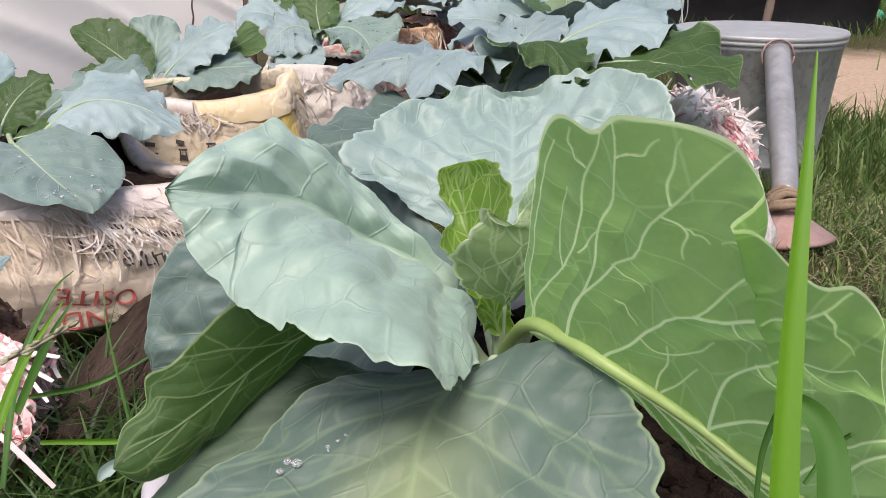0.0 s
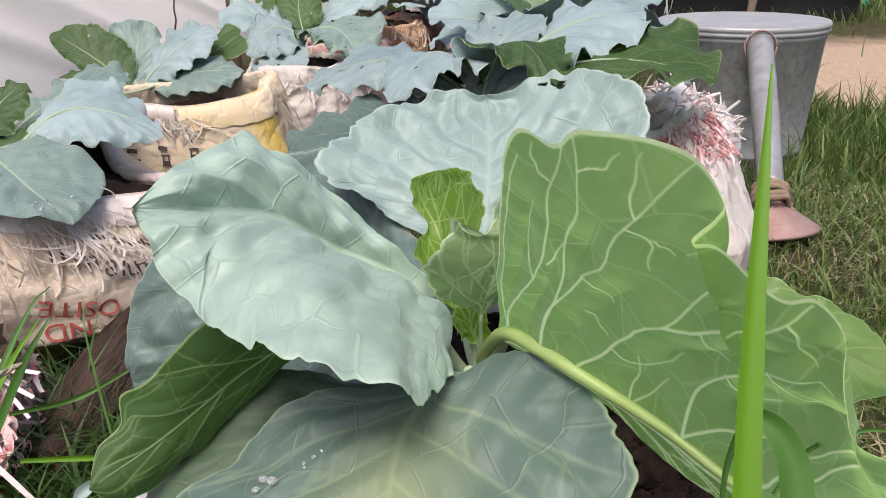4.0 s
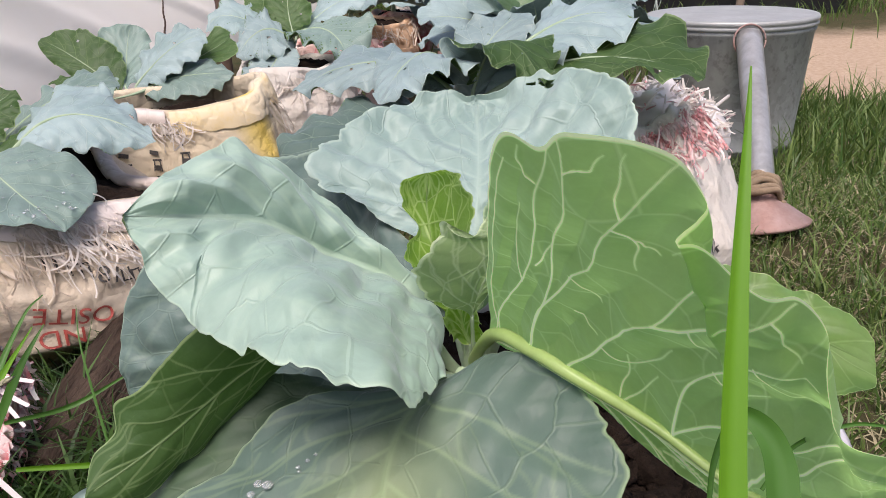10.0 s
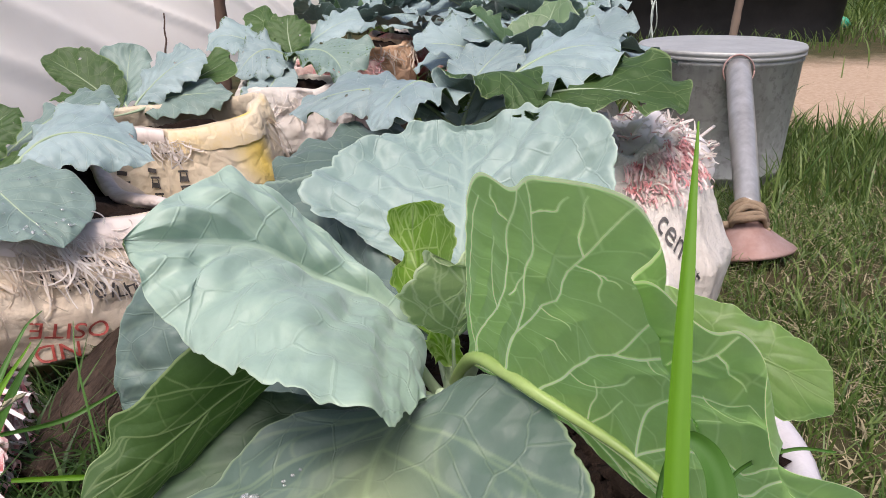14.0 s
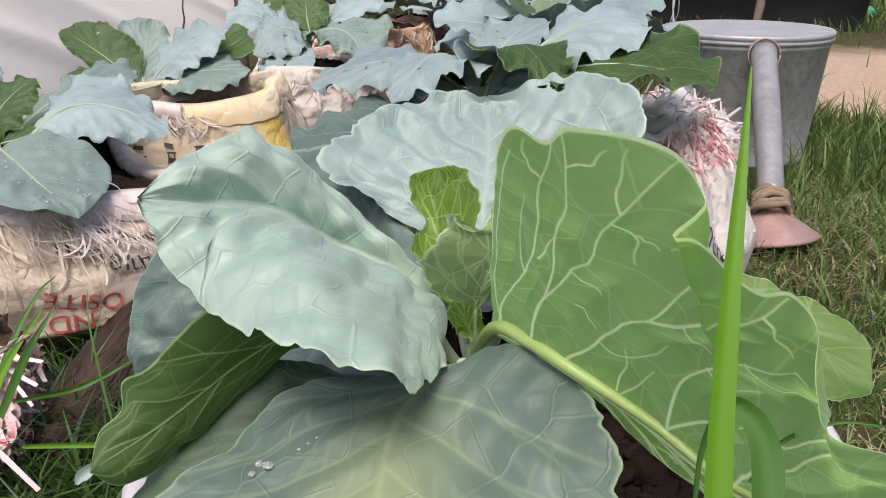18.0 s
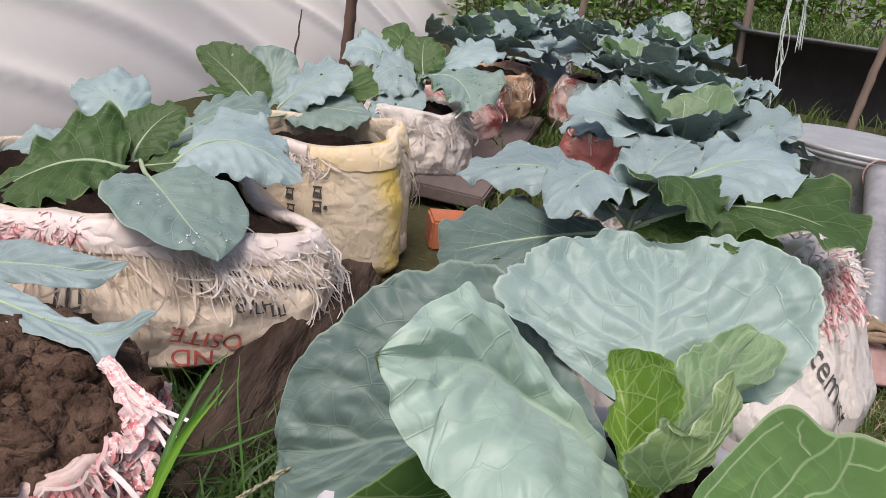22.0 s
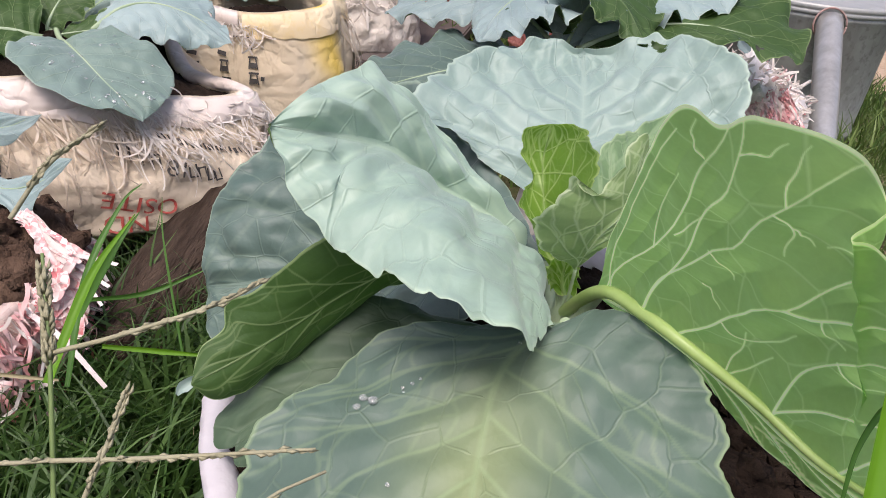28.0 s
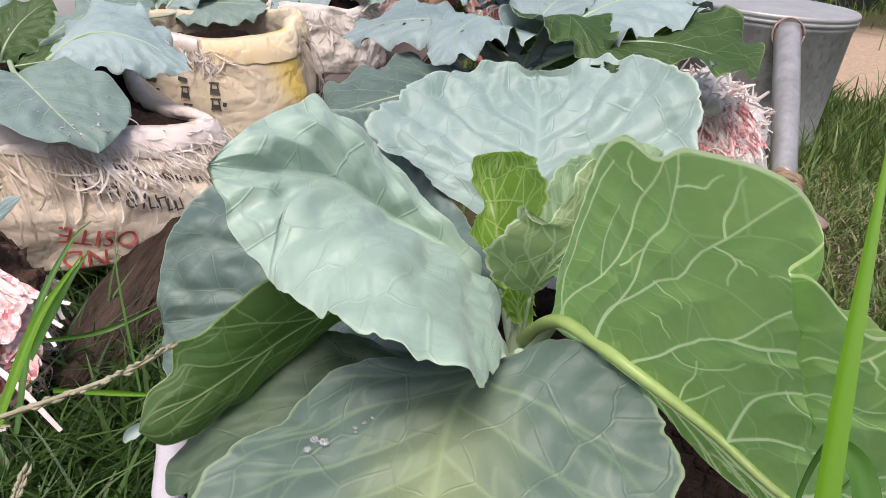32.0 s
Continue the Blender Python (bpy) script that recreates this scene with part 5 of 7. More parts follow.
def net_wall():
    """The sloping side of a low tunnel, its net sagging in long folds between the hoops."""
    run = [(-1.45, 0.5), (-1.12, 1.25), (-0.96, 2.2), (-0.74, 3.3), (-0.52, 4.4), (-0.32, 5.4)]
    base = spline([(x, y, 0) for x, y in run], 260)
    V, Fc, nz = [], [], 90
    for i0, p in enumerate(base):
        i = i0 * 150 / 260
        for j in range(nz):
            s = j / (nz - 1)
            sag = 0.06 * math.sin(i * 0.16) * math.sin(math.pi * s)
            q = i * 0.045 + s * 3.0
            f = 0.03 * noise.noise(Vector((i * 0.03, s * 2.0, 1))) + 0.030 * noise.noise(Vector((q * 0.25, (s + i * 0.010) * 3.2, 5))) + 0.007 * noise.noise(Vector((q * 0.4, (s + i * 0.011) * 11.0, 9)))
            w1 = noise.noise(Vector((q * 0.22 + 3, (s * 1.1 + i * 0.009) * 4.0, 21)))
            w2 = noise.noise(Vector((q * 0.22 + 8, (s * 1.0 + i * 0.014) * 3.0, 33)))
            f += 0.022 * max(0.0, 1 - abs(w1) * 7) ** 2 + 0.018 * max(0.0, 1 - abs(w2) * 6) ** 2
            V.append(Vector((p[0] - 1.0 * s ** 1.15 + f * 0.7, p[1] + 0.12 * s, -0.01 + 1.55 * s ** 0.9 + f * 0.8 * min(1, s * 5) + sag)))
    for i in range(len(base) - 1):
        for j in range(nz - 1):
            a = i * nz + j
            Fc.append((a, a + nz, a + nz + 1, a + 1))
    ob = thing("net_tunnel", (-1.0, 2.5, 0), label="off-white insect net draped over a garden tunnel", category="net tunnel")
    child("net_sheet", mesh_of("net_sheet", V, Fc, M_NET), ob)
    for k in (35, 104, 173, 242):
        pts = [V[k * nz + j] + Vector((-0.03, 0, -0.03)) for j in range(0, nz, 6)]
        child("hoop", tube("hoop", pts, [0.008], M_BAMBOO, 6, 30), ob, "bent cane hoop under the net")


net_wall()


def stick(name, pts, radii, mat, **tags):
    me = tube(name, pts, radii, mat, 10, 30)
    for v in me.vertices:
        v.co += Vector((noise.noise(v.co * 30) * 0.004, noise.noise(v.co * 30 + Vector((9, 0, 0))) * 0.004, 0))
    solo(name, me, **tags)


stick("wooden_stake", [(-0.66, 2.66, -0.02), (-0.65, 2.67, 0.3), (-0.645, 2.66, 0.62)], [0.020, 0.019, 0.016], M_WOOD, label="dark rough wooden stake in front of the net", category="stake")
stick("bamboo_stake", [(0.19, 3.70, -0.02), (0.20, 3.70, 0.4), (0.215, 3.70, 0.8)], [0.017, 0.016, 0.015], M_BAMBOO, label="thin brown bamboo stake between the plants", category="stake")
stick("wooden_stake", [(1.03, 3.95, -0.02), (1.00, 3.95, 0.4), (0.96, 3.95, 0.9)], [0.019, 0.018, 0.017], M_BAMBOO, label="grey wooden post at the tub's end", category="stake")
stick("wooden_stake", [(1.30, 3.20, -0.02), (1.335, 3.20, 0.4), (1.385, 3.20, 0.86)], [0.017, 0.016, 0.014], M_BAMBOO, label="thin brown wooden stick in front of the tub", category="stake")
stick("twig", [(-0.72, 2.2, 0.0), (-0.70, 2.2, 0.18), (-0.69, 2.2, 0.29)], [0.004, 0.003, 0.0018], M_WOOD, label="thin dark upright twig by the net", category="twig")


def tub():
    ob = thing("black_tub", (2.1, 3.6, 0), label="long black plastic tub planted with grass", category="tub")
    a, b = Vector((0.97, 3.85, 0)), Vector((2.08, 3.64, 0))
    d = (b - a).normalized()
    nrm = Vector((-d.y, d.x, 0))
    L = (b - a).length

    def ring(inset, z):
        out = []
        w = 0.85
        for cx, cy in ((0, 0), (L, 0), (L, w), (0, w)):
            sx, sy = (1 if cx == 0 else -1), (1 if cy == 0 else -1)
            r = 0.10
            ctr = a + d * (cx + sx * (inset + r)) + nrm * (cy + sy * (inset + r))
            st = {(0, 0): 180, (1, 0): 270, (1, 1): 0, (0, 1): 90}[(int(cx > 0), int(cy > 0))]
            for k in range(7):
                an = radians(st + 15 * k)
                out.append(ctr + d * (r * math.cos(an)) + nrm * (r * math.sin(an)) + Vector((0, 0, z)))
        return out
    levels = [ring(0.05, 0.0), ring(0.045, 0.03), ring(0.02, 0.33), ring(-0.005, 0.335), ring(-0.015, 0.345), ring(-0.005, 0.355), ring(0.02, 0.352), ring(0.04, 0.30)]
    n = 28
    V = [p for r in levels for p in r]
    Fc = [(i * n + j, i * n + (j + 1) % n, (i + 1) * n + (j + 1) % n, (i + 1) * n + j) for i in range(len(levels) - 1) for j in range(n)]
    idx = [1 if (f[0] // n) in (2, 3, 4, 5) else 0 for f in Fc]
    child("tub_shell", mesh_of("tub_shell", V, Fc, [M_TUB, M_TUBRIM], True, idx), ob)
    V = [p for p in ring(0.03, 0.29)]
    child("tub_soil", mesh_of("tub_soil", V, [tuple(range(n))], M_SOIL, False), ob)

    def inside(x, y, rng):
        p = Vector((x, y, 0)) - a
        return 0.05 < p.dot(d) < L - 0.05 and 0.05 < p.dot(nrm) < 0.8
    child("tub_grass", blades("tub_grass", 6000, (1.0, 3.4, 3.0, 4.6), 0.17, 0.008, M_GRASS, 14, 0.7, inside, lambda x, y: 0.29), ob, "green grass growing in the tub")


tub()


stick("crossbar", [(0.955, 3.955, 0.885), (1.17, 3.58, 0.862), (1.40, 3.17, 0.845)], [0.009, 0.009, 0.008], M_BAMBOO, label="thin cane tied across the two stakes", category="cane")


def cord(pts, strands, seed, label):
    rng = np.random.default_rng(seed)
    ob = thing("hanging_cord", pts[0], label=label, category="cord")
    for _ in range(strands):
        q = [Vector(p) + Vector(rng.normal(0, 0.005 + 0.012 * i / len(pts), 3)) for i, p in enumerate(pts)]
        child("strand", tube("strand", q, [0.0024, 0.0022, 0.0017], M_CORD, 5, 40), ob)


cord([(1.17, 3.58, 0.860), (0.985, 3.33, 0.62), (0.966, 3.30, 0.49), (0.976, 3.30, 0.38), (0.988, 3.30, 0.27), (0.990, 3.30, 0.18), (0.997, 3.30, 0.085)], 6, 1, "frayed pale green cord hanging down")
cord([(1.22, 3.49, 0.857), (1.045, 3.32, 0.62), (1.034, 3.30, 0.51), (1.046, 3.30, 0.42), (1.058, 3.30, 0.33)], 6, 2, "short pale green cord hanging down")
solo("plastic_scrap", tube("plastic_scrap", [(2.30, 4.3, 0.02), (2.34, 4.28, 0.045), (2.40, 4.3, 0.02)], [0.015, 0.032, 0.012], M_GREENTUB, 10, 12), label="crumpled green plastic scrap on the ground", category="scrap")


def bush(name, cx, cy, w, dpt, h, count, size, seed, label):
    """A low thicket: bent stems with many small leaves set along them."""
    rng = np.random.default_rng(seed)
    ob = thing(name, (cx, cy, 0), label=label, category="bush")
    stems, V, Fc = [], [], []
    for s in range(max(10, count // 60)):
        x, y = cx + rng.uniform(-w, w) / 2, cy + rng.uniform(-dpt, dpt) / 2
        top = Vector((x + rng.normal(0, 0.12), y + rng.normal(0, 0.12), h * rng.uniform(0.55, 1.1)))
        pts = [Vector((x, y, -0.02)), Vector((x, y, 0)).lerp(top, 0.55) + Vector((rng.normal(0, 0.04), 0, 0)), top]
        t_ = tube("s", pts, [0.006, 0.004, 0.002], M_WOOD, 5, 8)
        stems.append(([v.co.copy() for v in t_.vertices], [tuple(p.vertices) for p in t_.polygons]))
        bpy.data.meshes.remove(t_)
        c = spline(pts, 20)
        for _ in range(60):
            p = Vector(c[rng.integers(3, 20)]) + Vector(rng.normal(0, 0.05, 3))
            dv = Vector(rng.normal(0, 1, 3))
            dv.z *= 0.4
            dv.normalize()
            sd = dv.cross(Vector(rng.normal(0, 1, 3))).normalized()
            nn = dv.cross(sd)
            L, wd = size * rng.uniform(0.6, 1.4), size * 0.45 * rng.uniform(0.7, 1.2)
            o = len(V)
            V += [p, p + dv * L * 0.4 + sd * wd / 2 + nn * 0.003, p + dv * L, p + dv * L * 0.4 - sd * wd / 2 + nn * 0.003, p + dv * L * 0.45 - nn * 0.006]
            Fc += [(o, o + 1, o + 4), (o + 1, o + 2, o + 4), (o + 2, o + 3, o + 4), (o + 3, o, o + 4)]
    tagged(child("twig", merge("twig", stems, M_WOOD), ob), kind="stuff")
    child("foliage", mesh_of("foliage", V, Fc, M_BUSH), ob)


bush("bush", 0.65, 5.6, 2.8, 0.9, 1.05, 7200, 0.07, 1, "dense green bush behind the cabbage rows")
bush("bush", 0.05, 4.7, 0.9, 0.5, 0.6, 1200, 0.05, 2, "leafy green bush beside the net")
bush("bush", 2.6, 6.2, 2.8, 0.8, 0.8, 4800, 0.07, 3, "green weeds behind the black tub")
bush("bush", 3.4, 4.6, 0.9, 0.9, 0.45, 1200, 0.06, 4, "green weeds beside the tub")
solo("grass", blades("grass", 6000, (-0.2, 4.2, 4.5, 7.5), 0.16, 0.012, M_GRASS, 15, 0.7), label="tall rough grass behind the beds", category="grass", kind="stuff")
solo("wall_back", box_mesh("wall_back", (14, 0.15, 1.5), M_WALL, 0.01, pose(2.0, 8.0, 0.75)), label="plain grey block wall behind the garden", category="wall", kind="structure")
HERO = {
    "A": ("wax",
        [(0.010, 0.339, 0.229), (-0.003, 0.354, 0.254), (-0.041, 0.353, 0.275), (-0.067, 0.336, 0.299), (-0.112, 0.296, 0.318)],
        [(0.001, 0.357, 0.247), (-0.018, 0.368, 0.273), (-0.051, 0.365, 0.307), (-0.070, 0.357, 0.325), (-0.079, 0.3535, 0.3337), (-0.086, 0.344, 0.331), (-0.102, 0.318, 0.327)],
        [(0.013, 0.322, 0.234), (0.0125, 0.300, 0.238), (0.0115, 0.272, 0.246), (0.0075, 0.2500, 0.2555), (-0.0005, 0.2330, 0.2655), (-0.0120, 0.2270, 0.2755), (-0.0254, 0.2238, 0.2838), (-0.042, 0.2325, 0.2815), (-0.054, 0.242, 0.280), (-0.070, 0.256, 0.2795), (-0.084, 0.270, 0.279), (-0.102, 0.283, 0.298)]),
    "B": ("pale",
        [(0.032, 0.394, 0.244), (0.038, 0.418, 0.262), (0.041, 0.440, 0.278), (0.044, 0.479, 0.296), (0.046, 0.524, 0.314)],
        [(0.020, 0.402, 0.251), (0.005, 0.413, 0.254), (-0.024, 0.428, 0.268), (-0.051, 0.441, 0.278), (-0.061, 0.455, 0.288), (-0.041, 0.499, 0.303), (0.016, 0.529, 0.316)],
        [(0.057, 0.399, 0.253), (0.087, 0.409, 0.261), (0.114, 0.417, 0.265), (0.133, 0.435, 0.294), (0.136, 0.454, 0.315), (0.123, 0.478, 0.336), (0.094, 0.511, 0.330)]),
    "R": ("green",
        [(0.039, 0.297, 0.256), (0.052, 0.273, 0.261), (0.065, 0.257, 0.259), (0.093, 0.240, 0.246), (0.113, 0.217, 0.238), (0.131, 0.186, 0.243), (0.137, 0.150, 0.275)],
        [(0.034, 0.288, 0.280), (0.032, 0.261, 0.320), (0.033, 0.234, 0.359), (0.044, 0.223, 0.358), (0.051, 0.213, 0.365), (0.076, 0.204, 0.361), (0.085, 0.194, 0.350), (0.083, 0.191, 0.345), (0.077, 0.189, 0.340), (0.083, 0.187, 0.339), (0.096, 0.178, 0.328), (0.104, 0.174, 0.329), (0.109, 0.167, 0.322), (0.109, 0.160, 0.307), (0.112, 0.154, 0.298), (0.130, 0.147, 0.294)],
        [(0.048, 0.287, 0.249), (0.062, 0.271, 0.246), (0.081, 0.259, 0.236), (0.096, 0.247, 0.225), (0.111, 0.231, 0.219), (0.134, 0.196, 0.223), (0.141, 0.168, 0.253)]),
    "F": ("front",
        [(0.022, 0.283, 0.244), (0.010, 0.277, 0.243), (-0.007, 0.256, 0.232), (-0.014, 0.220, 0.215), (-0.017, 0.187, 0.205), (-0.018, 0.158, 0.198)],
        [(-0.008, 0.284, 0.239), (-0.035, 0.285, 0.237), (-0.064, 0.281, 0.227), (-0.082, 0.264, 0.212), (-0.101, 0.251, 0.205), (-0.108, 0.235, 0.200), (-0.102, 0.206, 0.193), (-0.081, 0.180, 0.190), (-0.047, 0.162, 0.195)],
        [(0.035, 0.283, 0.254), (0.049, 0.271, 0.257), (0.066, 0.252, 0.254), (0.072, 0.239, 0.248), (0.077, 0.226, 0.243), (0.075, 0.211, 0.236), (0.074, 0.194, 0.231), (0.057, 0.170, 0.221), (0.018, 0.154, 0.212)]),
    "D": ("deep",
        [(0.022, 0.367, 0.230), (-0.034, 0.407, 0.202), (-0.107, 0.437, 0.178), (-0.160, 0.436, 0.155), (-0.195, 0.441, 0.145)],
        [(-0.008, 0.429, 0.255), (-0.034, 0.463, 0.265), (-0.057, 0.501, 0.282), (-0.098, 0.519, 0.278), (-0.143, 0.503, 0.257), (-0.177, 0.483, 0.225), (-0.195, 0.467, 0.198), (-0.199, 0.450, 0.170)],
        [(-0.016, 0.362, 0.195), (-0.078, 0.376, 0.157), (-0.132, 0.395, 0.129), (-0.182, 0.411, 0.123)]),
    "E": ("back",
        [(-0.005, 0.332, 0.229), (-0.046, 0.327, 0.241), (-0.077, 0.312, 0.233), (-0.116, 0.293, 0.208), (-0.146, 0.275, 0.194)],
        [(-0.029, 0.324, 0.247), (-0.063, 0.319, 0.258), (-0.088, 0.305, 0.263), (-0.107, 0.298, 0.250), (-0.120, 0.297, 0.236), (-0.135, 0.298, 0.227), (-0.135, 0.292, 0.216), (-0.145, 0.287, 0.206)],
        [(-0.027, 0.336, 0.225), (-0.059, 0.336, 0.225), (-0.088, 0.319, 0.204), (-0.118, 0.298, 0.184), (-0.135, 0.280, 0.182)]),
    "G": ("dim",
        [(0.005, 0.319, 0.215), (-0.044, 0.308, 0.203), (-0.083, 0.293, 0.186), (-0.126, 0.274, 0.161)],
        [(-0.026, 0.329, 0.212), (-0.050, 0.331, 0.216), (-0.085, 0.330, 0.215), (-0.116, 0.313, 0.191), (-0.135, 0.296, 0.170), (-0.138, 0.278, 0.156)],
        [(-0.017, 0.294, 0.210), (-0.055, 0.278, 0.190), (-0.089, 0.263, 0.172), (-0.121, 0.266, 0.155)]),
    "R2": ("green",
        [(0.101, 0.341, 0.239), (0.142, 0.324, 0.253), (0.172, 0.300, 0.249), (0.203, 0.284, 0.237)],
        [(0.119, 0.348, 0.258), (0.135, 0.341, 0.269), (0.165, 0.323, 0.265), (0.194, 0.302, 0.256), (0.204, 0.293, 0.246)],
        [(0.115, 0.326, 0.230), (0.151, 0.303, 0.229), (0.180, 0.289, 0.222), (0.201, 0.282, 0.226)]),
    "b1": ("young",
        [(0.023, 0.333, 0.240), (0.014, 0.346, 0.266), (0.011, 0.355, 0.283), (0.010, 0.359, 0.294), (0.011, 0.355, 0.312)],
        [(0.011, 0.329, 0.259), (-0.001, 0.334, 0.281), (0.005, 0.351, 0.284), (-0.001, 0.355, 0.296), (-0.002, 0.356, 0.307)],
        [(0.023, 0.332, 0.264), (0.027, 0.322, 0.286), (0.030, 0.321, 0.300), (0.027, 0.331, 0.313), (0.021, 0.344, 0.316)]),
    "b2": ("mid",
        [(0.032, 0.348, 0.236), (0.045, 0.356, 0.268), (0.063, 0.385, 0.278), (0.079, 0.411, 0.287), (0.099, 0.436, 0.297)],
        [(0.031, 0.354, 0.264), (0.041, 0.388, 0.278), (0.046, 0.402, 0.286), (0.052, 0.408, 0.29), (0.067, 0.423, 0.293), (0.09, 0.439, 0.299)],
        [(0.042, 0.342, 0.26), (0.058, 0.352, 0.272), (0.07, 0.37, 0.279), (0.076, 0.383, 0.283), (0.102, 0.403, 0.289), (0.111, 0.429, 0.297)]),
    "b3": ("heart",
        [(0.029, 0.320, 0.252), (0.034, 0.310, 0.275), (0.043, 0.311, 0.287), (0.049, 0.320, 0.299), (0.055, 0.336, 0.312)],
        [(0.022, 0.319, 0.256), (0.011, 0.311, 0.264), (0.005, 0.305, 0.276), (0.004, 0.299, 0.287), (0.015, 0.300, 0.300), (0.017, 0.301, 0.307), (0.023, 0.301, 0.301), (0.032, 0.306, 0.299), (0.039, 0.317, 0.307), (0.051, 0.333, 0.319)],
        [(0.036, 0.311, 0.267), (0.047, 0.314, 0.279), (0.055, 0.324, 0.293), (0.059, 0.333, 0.305)]),
    "b4": ("young",
        [(0.028, 0.331, 0.231), (0.025, 0.327, 0.241), (0.024, 0.323, 0.251), (0.023, 0.322, 0.257)],
        [(0.021, 0.330, 0.234), (0.016, 0.324, 0.246), (0.016, 0.321, 0.253), (0.020, 0.321, 0.258)],
        [(0.034, 0.330, 0.234), (0.033, 0.328, 0.244), (0.031, 0.324, 0.253), (0.028, 0.322, 0.257)]),
}

LEAVES_C = [
    ("frost", (0.041, 0.669, 0.287), (-0.027, 0.697, 0.314), (-0.113, 0.725, 0.286), (-0.026, 0.763, 0.318), (-0.029, 0.668, 0.294)),
    ("old", (0.041, 0.663, 0.272), (-0.035, 0.625, 0.268), (-0.114, 0.621, 0.240), (-0.068, 0.681, 0.279), (-0.044, 0.582, 0.241)),
    ("frost", (0.052, 0.667, 0.281), (0.078, 0.666, 0.331), (0.108, 0.614, 0.303), (0.121, 0.700, 0.328), (0.036, 0.644, 0.334)),
    ("frost", (0.043, 0.671, 0.292), (0.013, 0.671, 0.324), (-0.026, 0.604, 0.295), (-0.017, 0.699, 0.317), (0.044, 0.628, 0.320)),
    ("frost", (0.055, 0.680, 0.286), (0.137, 0.716, 0.340), (0.211, 0.740, 0.337), (0.167, 0.809, 0.354), (0.154, 0.666, 0.319)),
    ("under", (0.060, 0.667, 0.280), (0.150, 0.664, 0.315), (0.255, 0.661, 0.294), (0.213, 0.739, 0.335), (0.168, 0.619, 0.306)),
    ("frost", (0.051, 0.691, 0.287), (0.074, 0.728, 0.324), (0.110, 0.759, 0.345), (0.046, 0.751, 0.332), (0.107, 0.709, 0.326)),
    ("under", (0.055, 0.666, 0.277), (0.104, 0.654, 0.295), (0.177, 0.635, 0.292), (0.119, 0.691, 0.306), (0.118, 0.619, 0.285)),
]
LEAVES_P1 = [
    ("dusk", [(-0.453, 0.785, 0.212), (-0.417, 0.745, 0.209), (-0.382, 0.715, 0.196), (-0.358, 0.700, 0.184), (-0.336, 0.688, 0.168)],
     [(-0.420, 0.800, 0.227), (-0.397, 0.793, 0.228), (-0.351, 0.785, 0.211), (-0.331, 0.765, 0.188), (-0.328, 0.725, 0.177)],
     [(-0.471, 0.765, 0.219), (-0.464, 0.700, 0.227), (-0.445, 0.675, 0.216), (-0.412, 0.660, 0.201), (-0.380, 0.652, 0.191), (-0.359, 0.668, 0.185)]),
    ("under", (-0.512, 0.842, 0.198), (-0.566, 0.799, 0.207), (-0.621, 0.739, 0.169), (-0.520, 0.731, 0.191), (-0.571, 0.881, 0.253)),
    ("frost", (-0.470, 0.878, 0.202), (-0.400, 0.895, 0.238), (-0.306, 0.887, 0.203), (-0.423, 0.976, 0.255), (-0.402, 0.851, 0.206)),
    ("frost", (-0.540, 0.903, 0.222), (-0.591, 0.965, 0.251), (-0.660, 0.985, 0.256), (-0.579, 1.027, 0.270), (-0.601, 0.933, 0.225)),
    ("under", (-0.519, 0.875, 0.202), (-0.510, 0.910, 0.236), (-0.483, 0.943, 0.261), (-0.550, 0.923, 0.245), (-0.476, 0.897, 0.226)),
    ("under", (-0.499, 0.864, 0.198), (-0.444, 0.882, 0.209), (-0.400, 0.898, 0.217), (-0.448, 0.909, 0.224), (-0.430, 0.867, 0.197)),
    ("dusk", (-0.531, 0.943, 0.185), (-0.471, 1.020, 0.236), (-0.410, 1.078, 0.239), (-0.478, 1.080, 0.253), (-0.440, 0.962, 0.221)),
    ("frost", (-0.556, 0.889, 0.186), (-0.636, 0.888, 0.196), (-0.701, 0.872, 0.164), (-0.677, 0.943, 0.204), (-0.607, 0.829, 0.179)),
]
LEAVES_Z = [
    ("frost", [(-0.549, 0.593, 0.171), (-0.505, 0.585, 0.179), (-0.446, 0.575, 0.190), (-0.406, 0.577, 0.191), (-0.372, 0.580, 0.205)],
     [(-0.515, 0.602, 0.188), (-0.482, 0.600, 0.200), (-0.429, 0.590, 0.201), (-0.398, 0.585, 0.200)],
     [(-0.500, 0.570, 0.172), (-0.458, 0.560, 0.177), (-0.405, 0.565, 0.179), (-0.385, 0.570, 0.190)]),
    ("frost", [(-0.506, 0.535, 0.176), (-0.468, 0.530, 0.176), (-0.422, 0.525, 0.169), (-0.376, 0.520, 0.164), (-0.347, 0.520, 0.173), (-0.318, 0.518, 0.196)],
     [(-0.484, 0.555, 0.182), (-0.448, 0.545, 0.176), (-0.399, 0.535, 0.167), (-0.357, 0.530, 0.172), (-0.332, 0.525, 0.191)],
     [(-0.485, 0.510, 0.172), (-0.451, 0.505, 0.168), (-0.414, 0.503, 0.163), (-0.377, 0.504, 0.159), (-0.353, 0.500, 0.149), (-0.338, 0.512, 0.172)]),
]
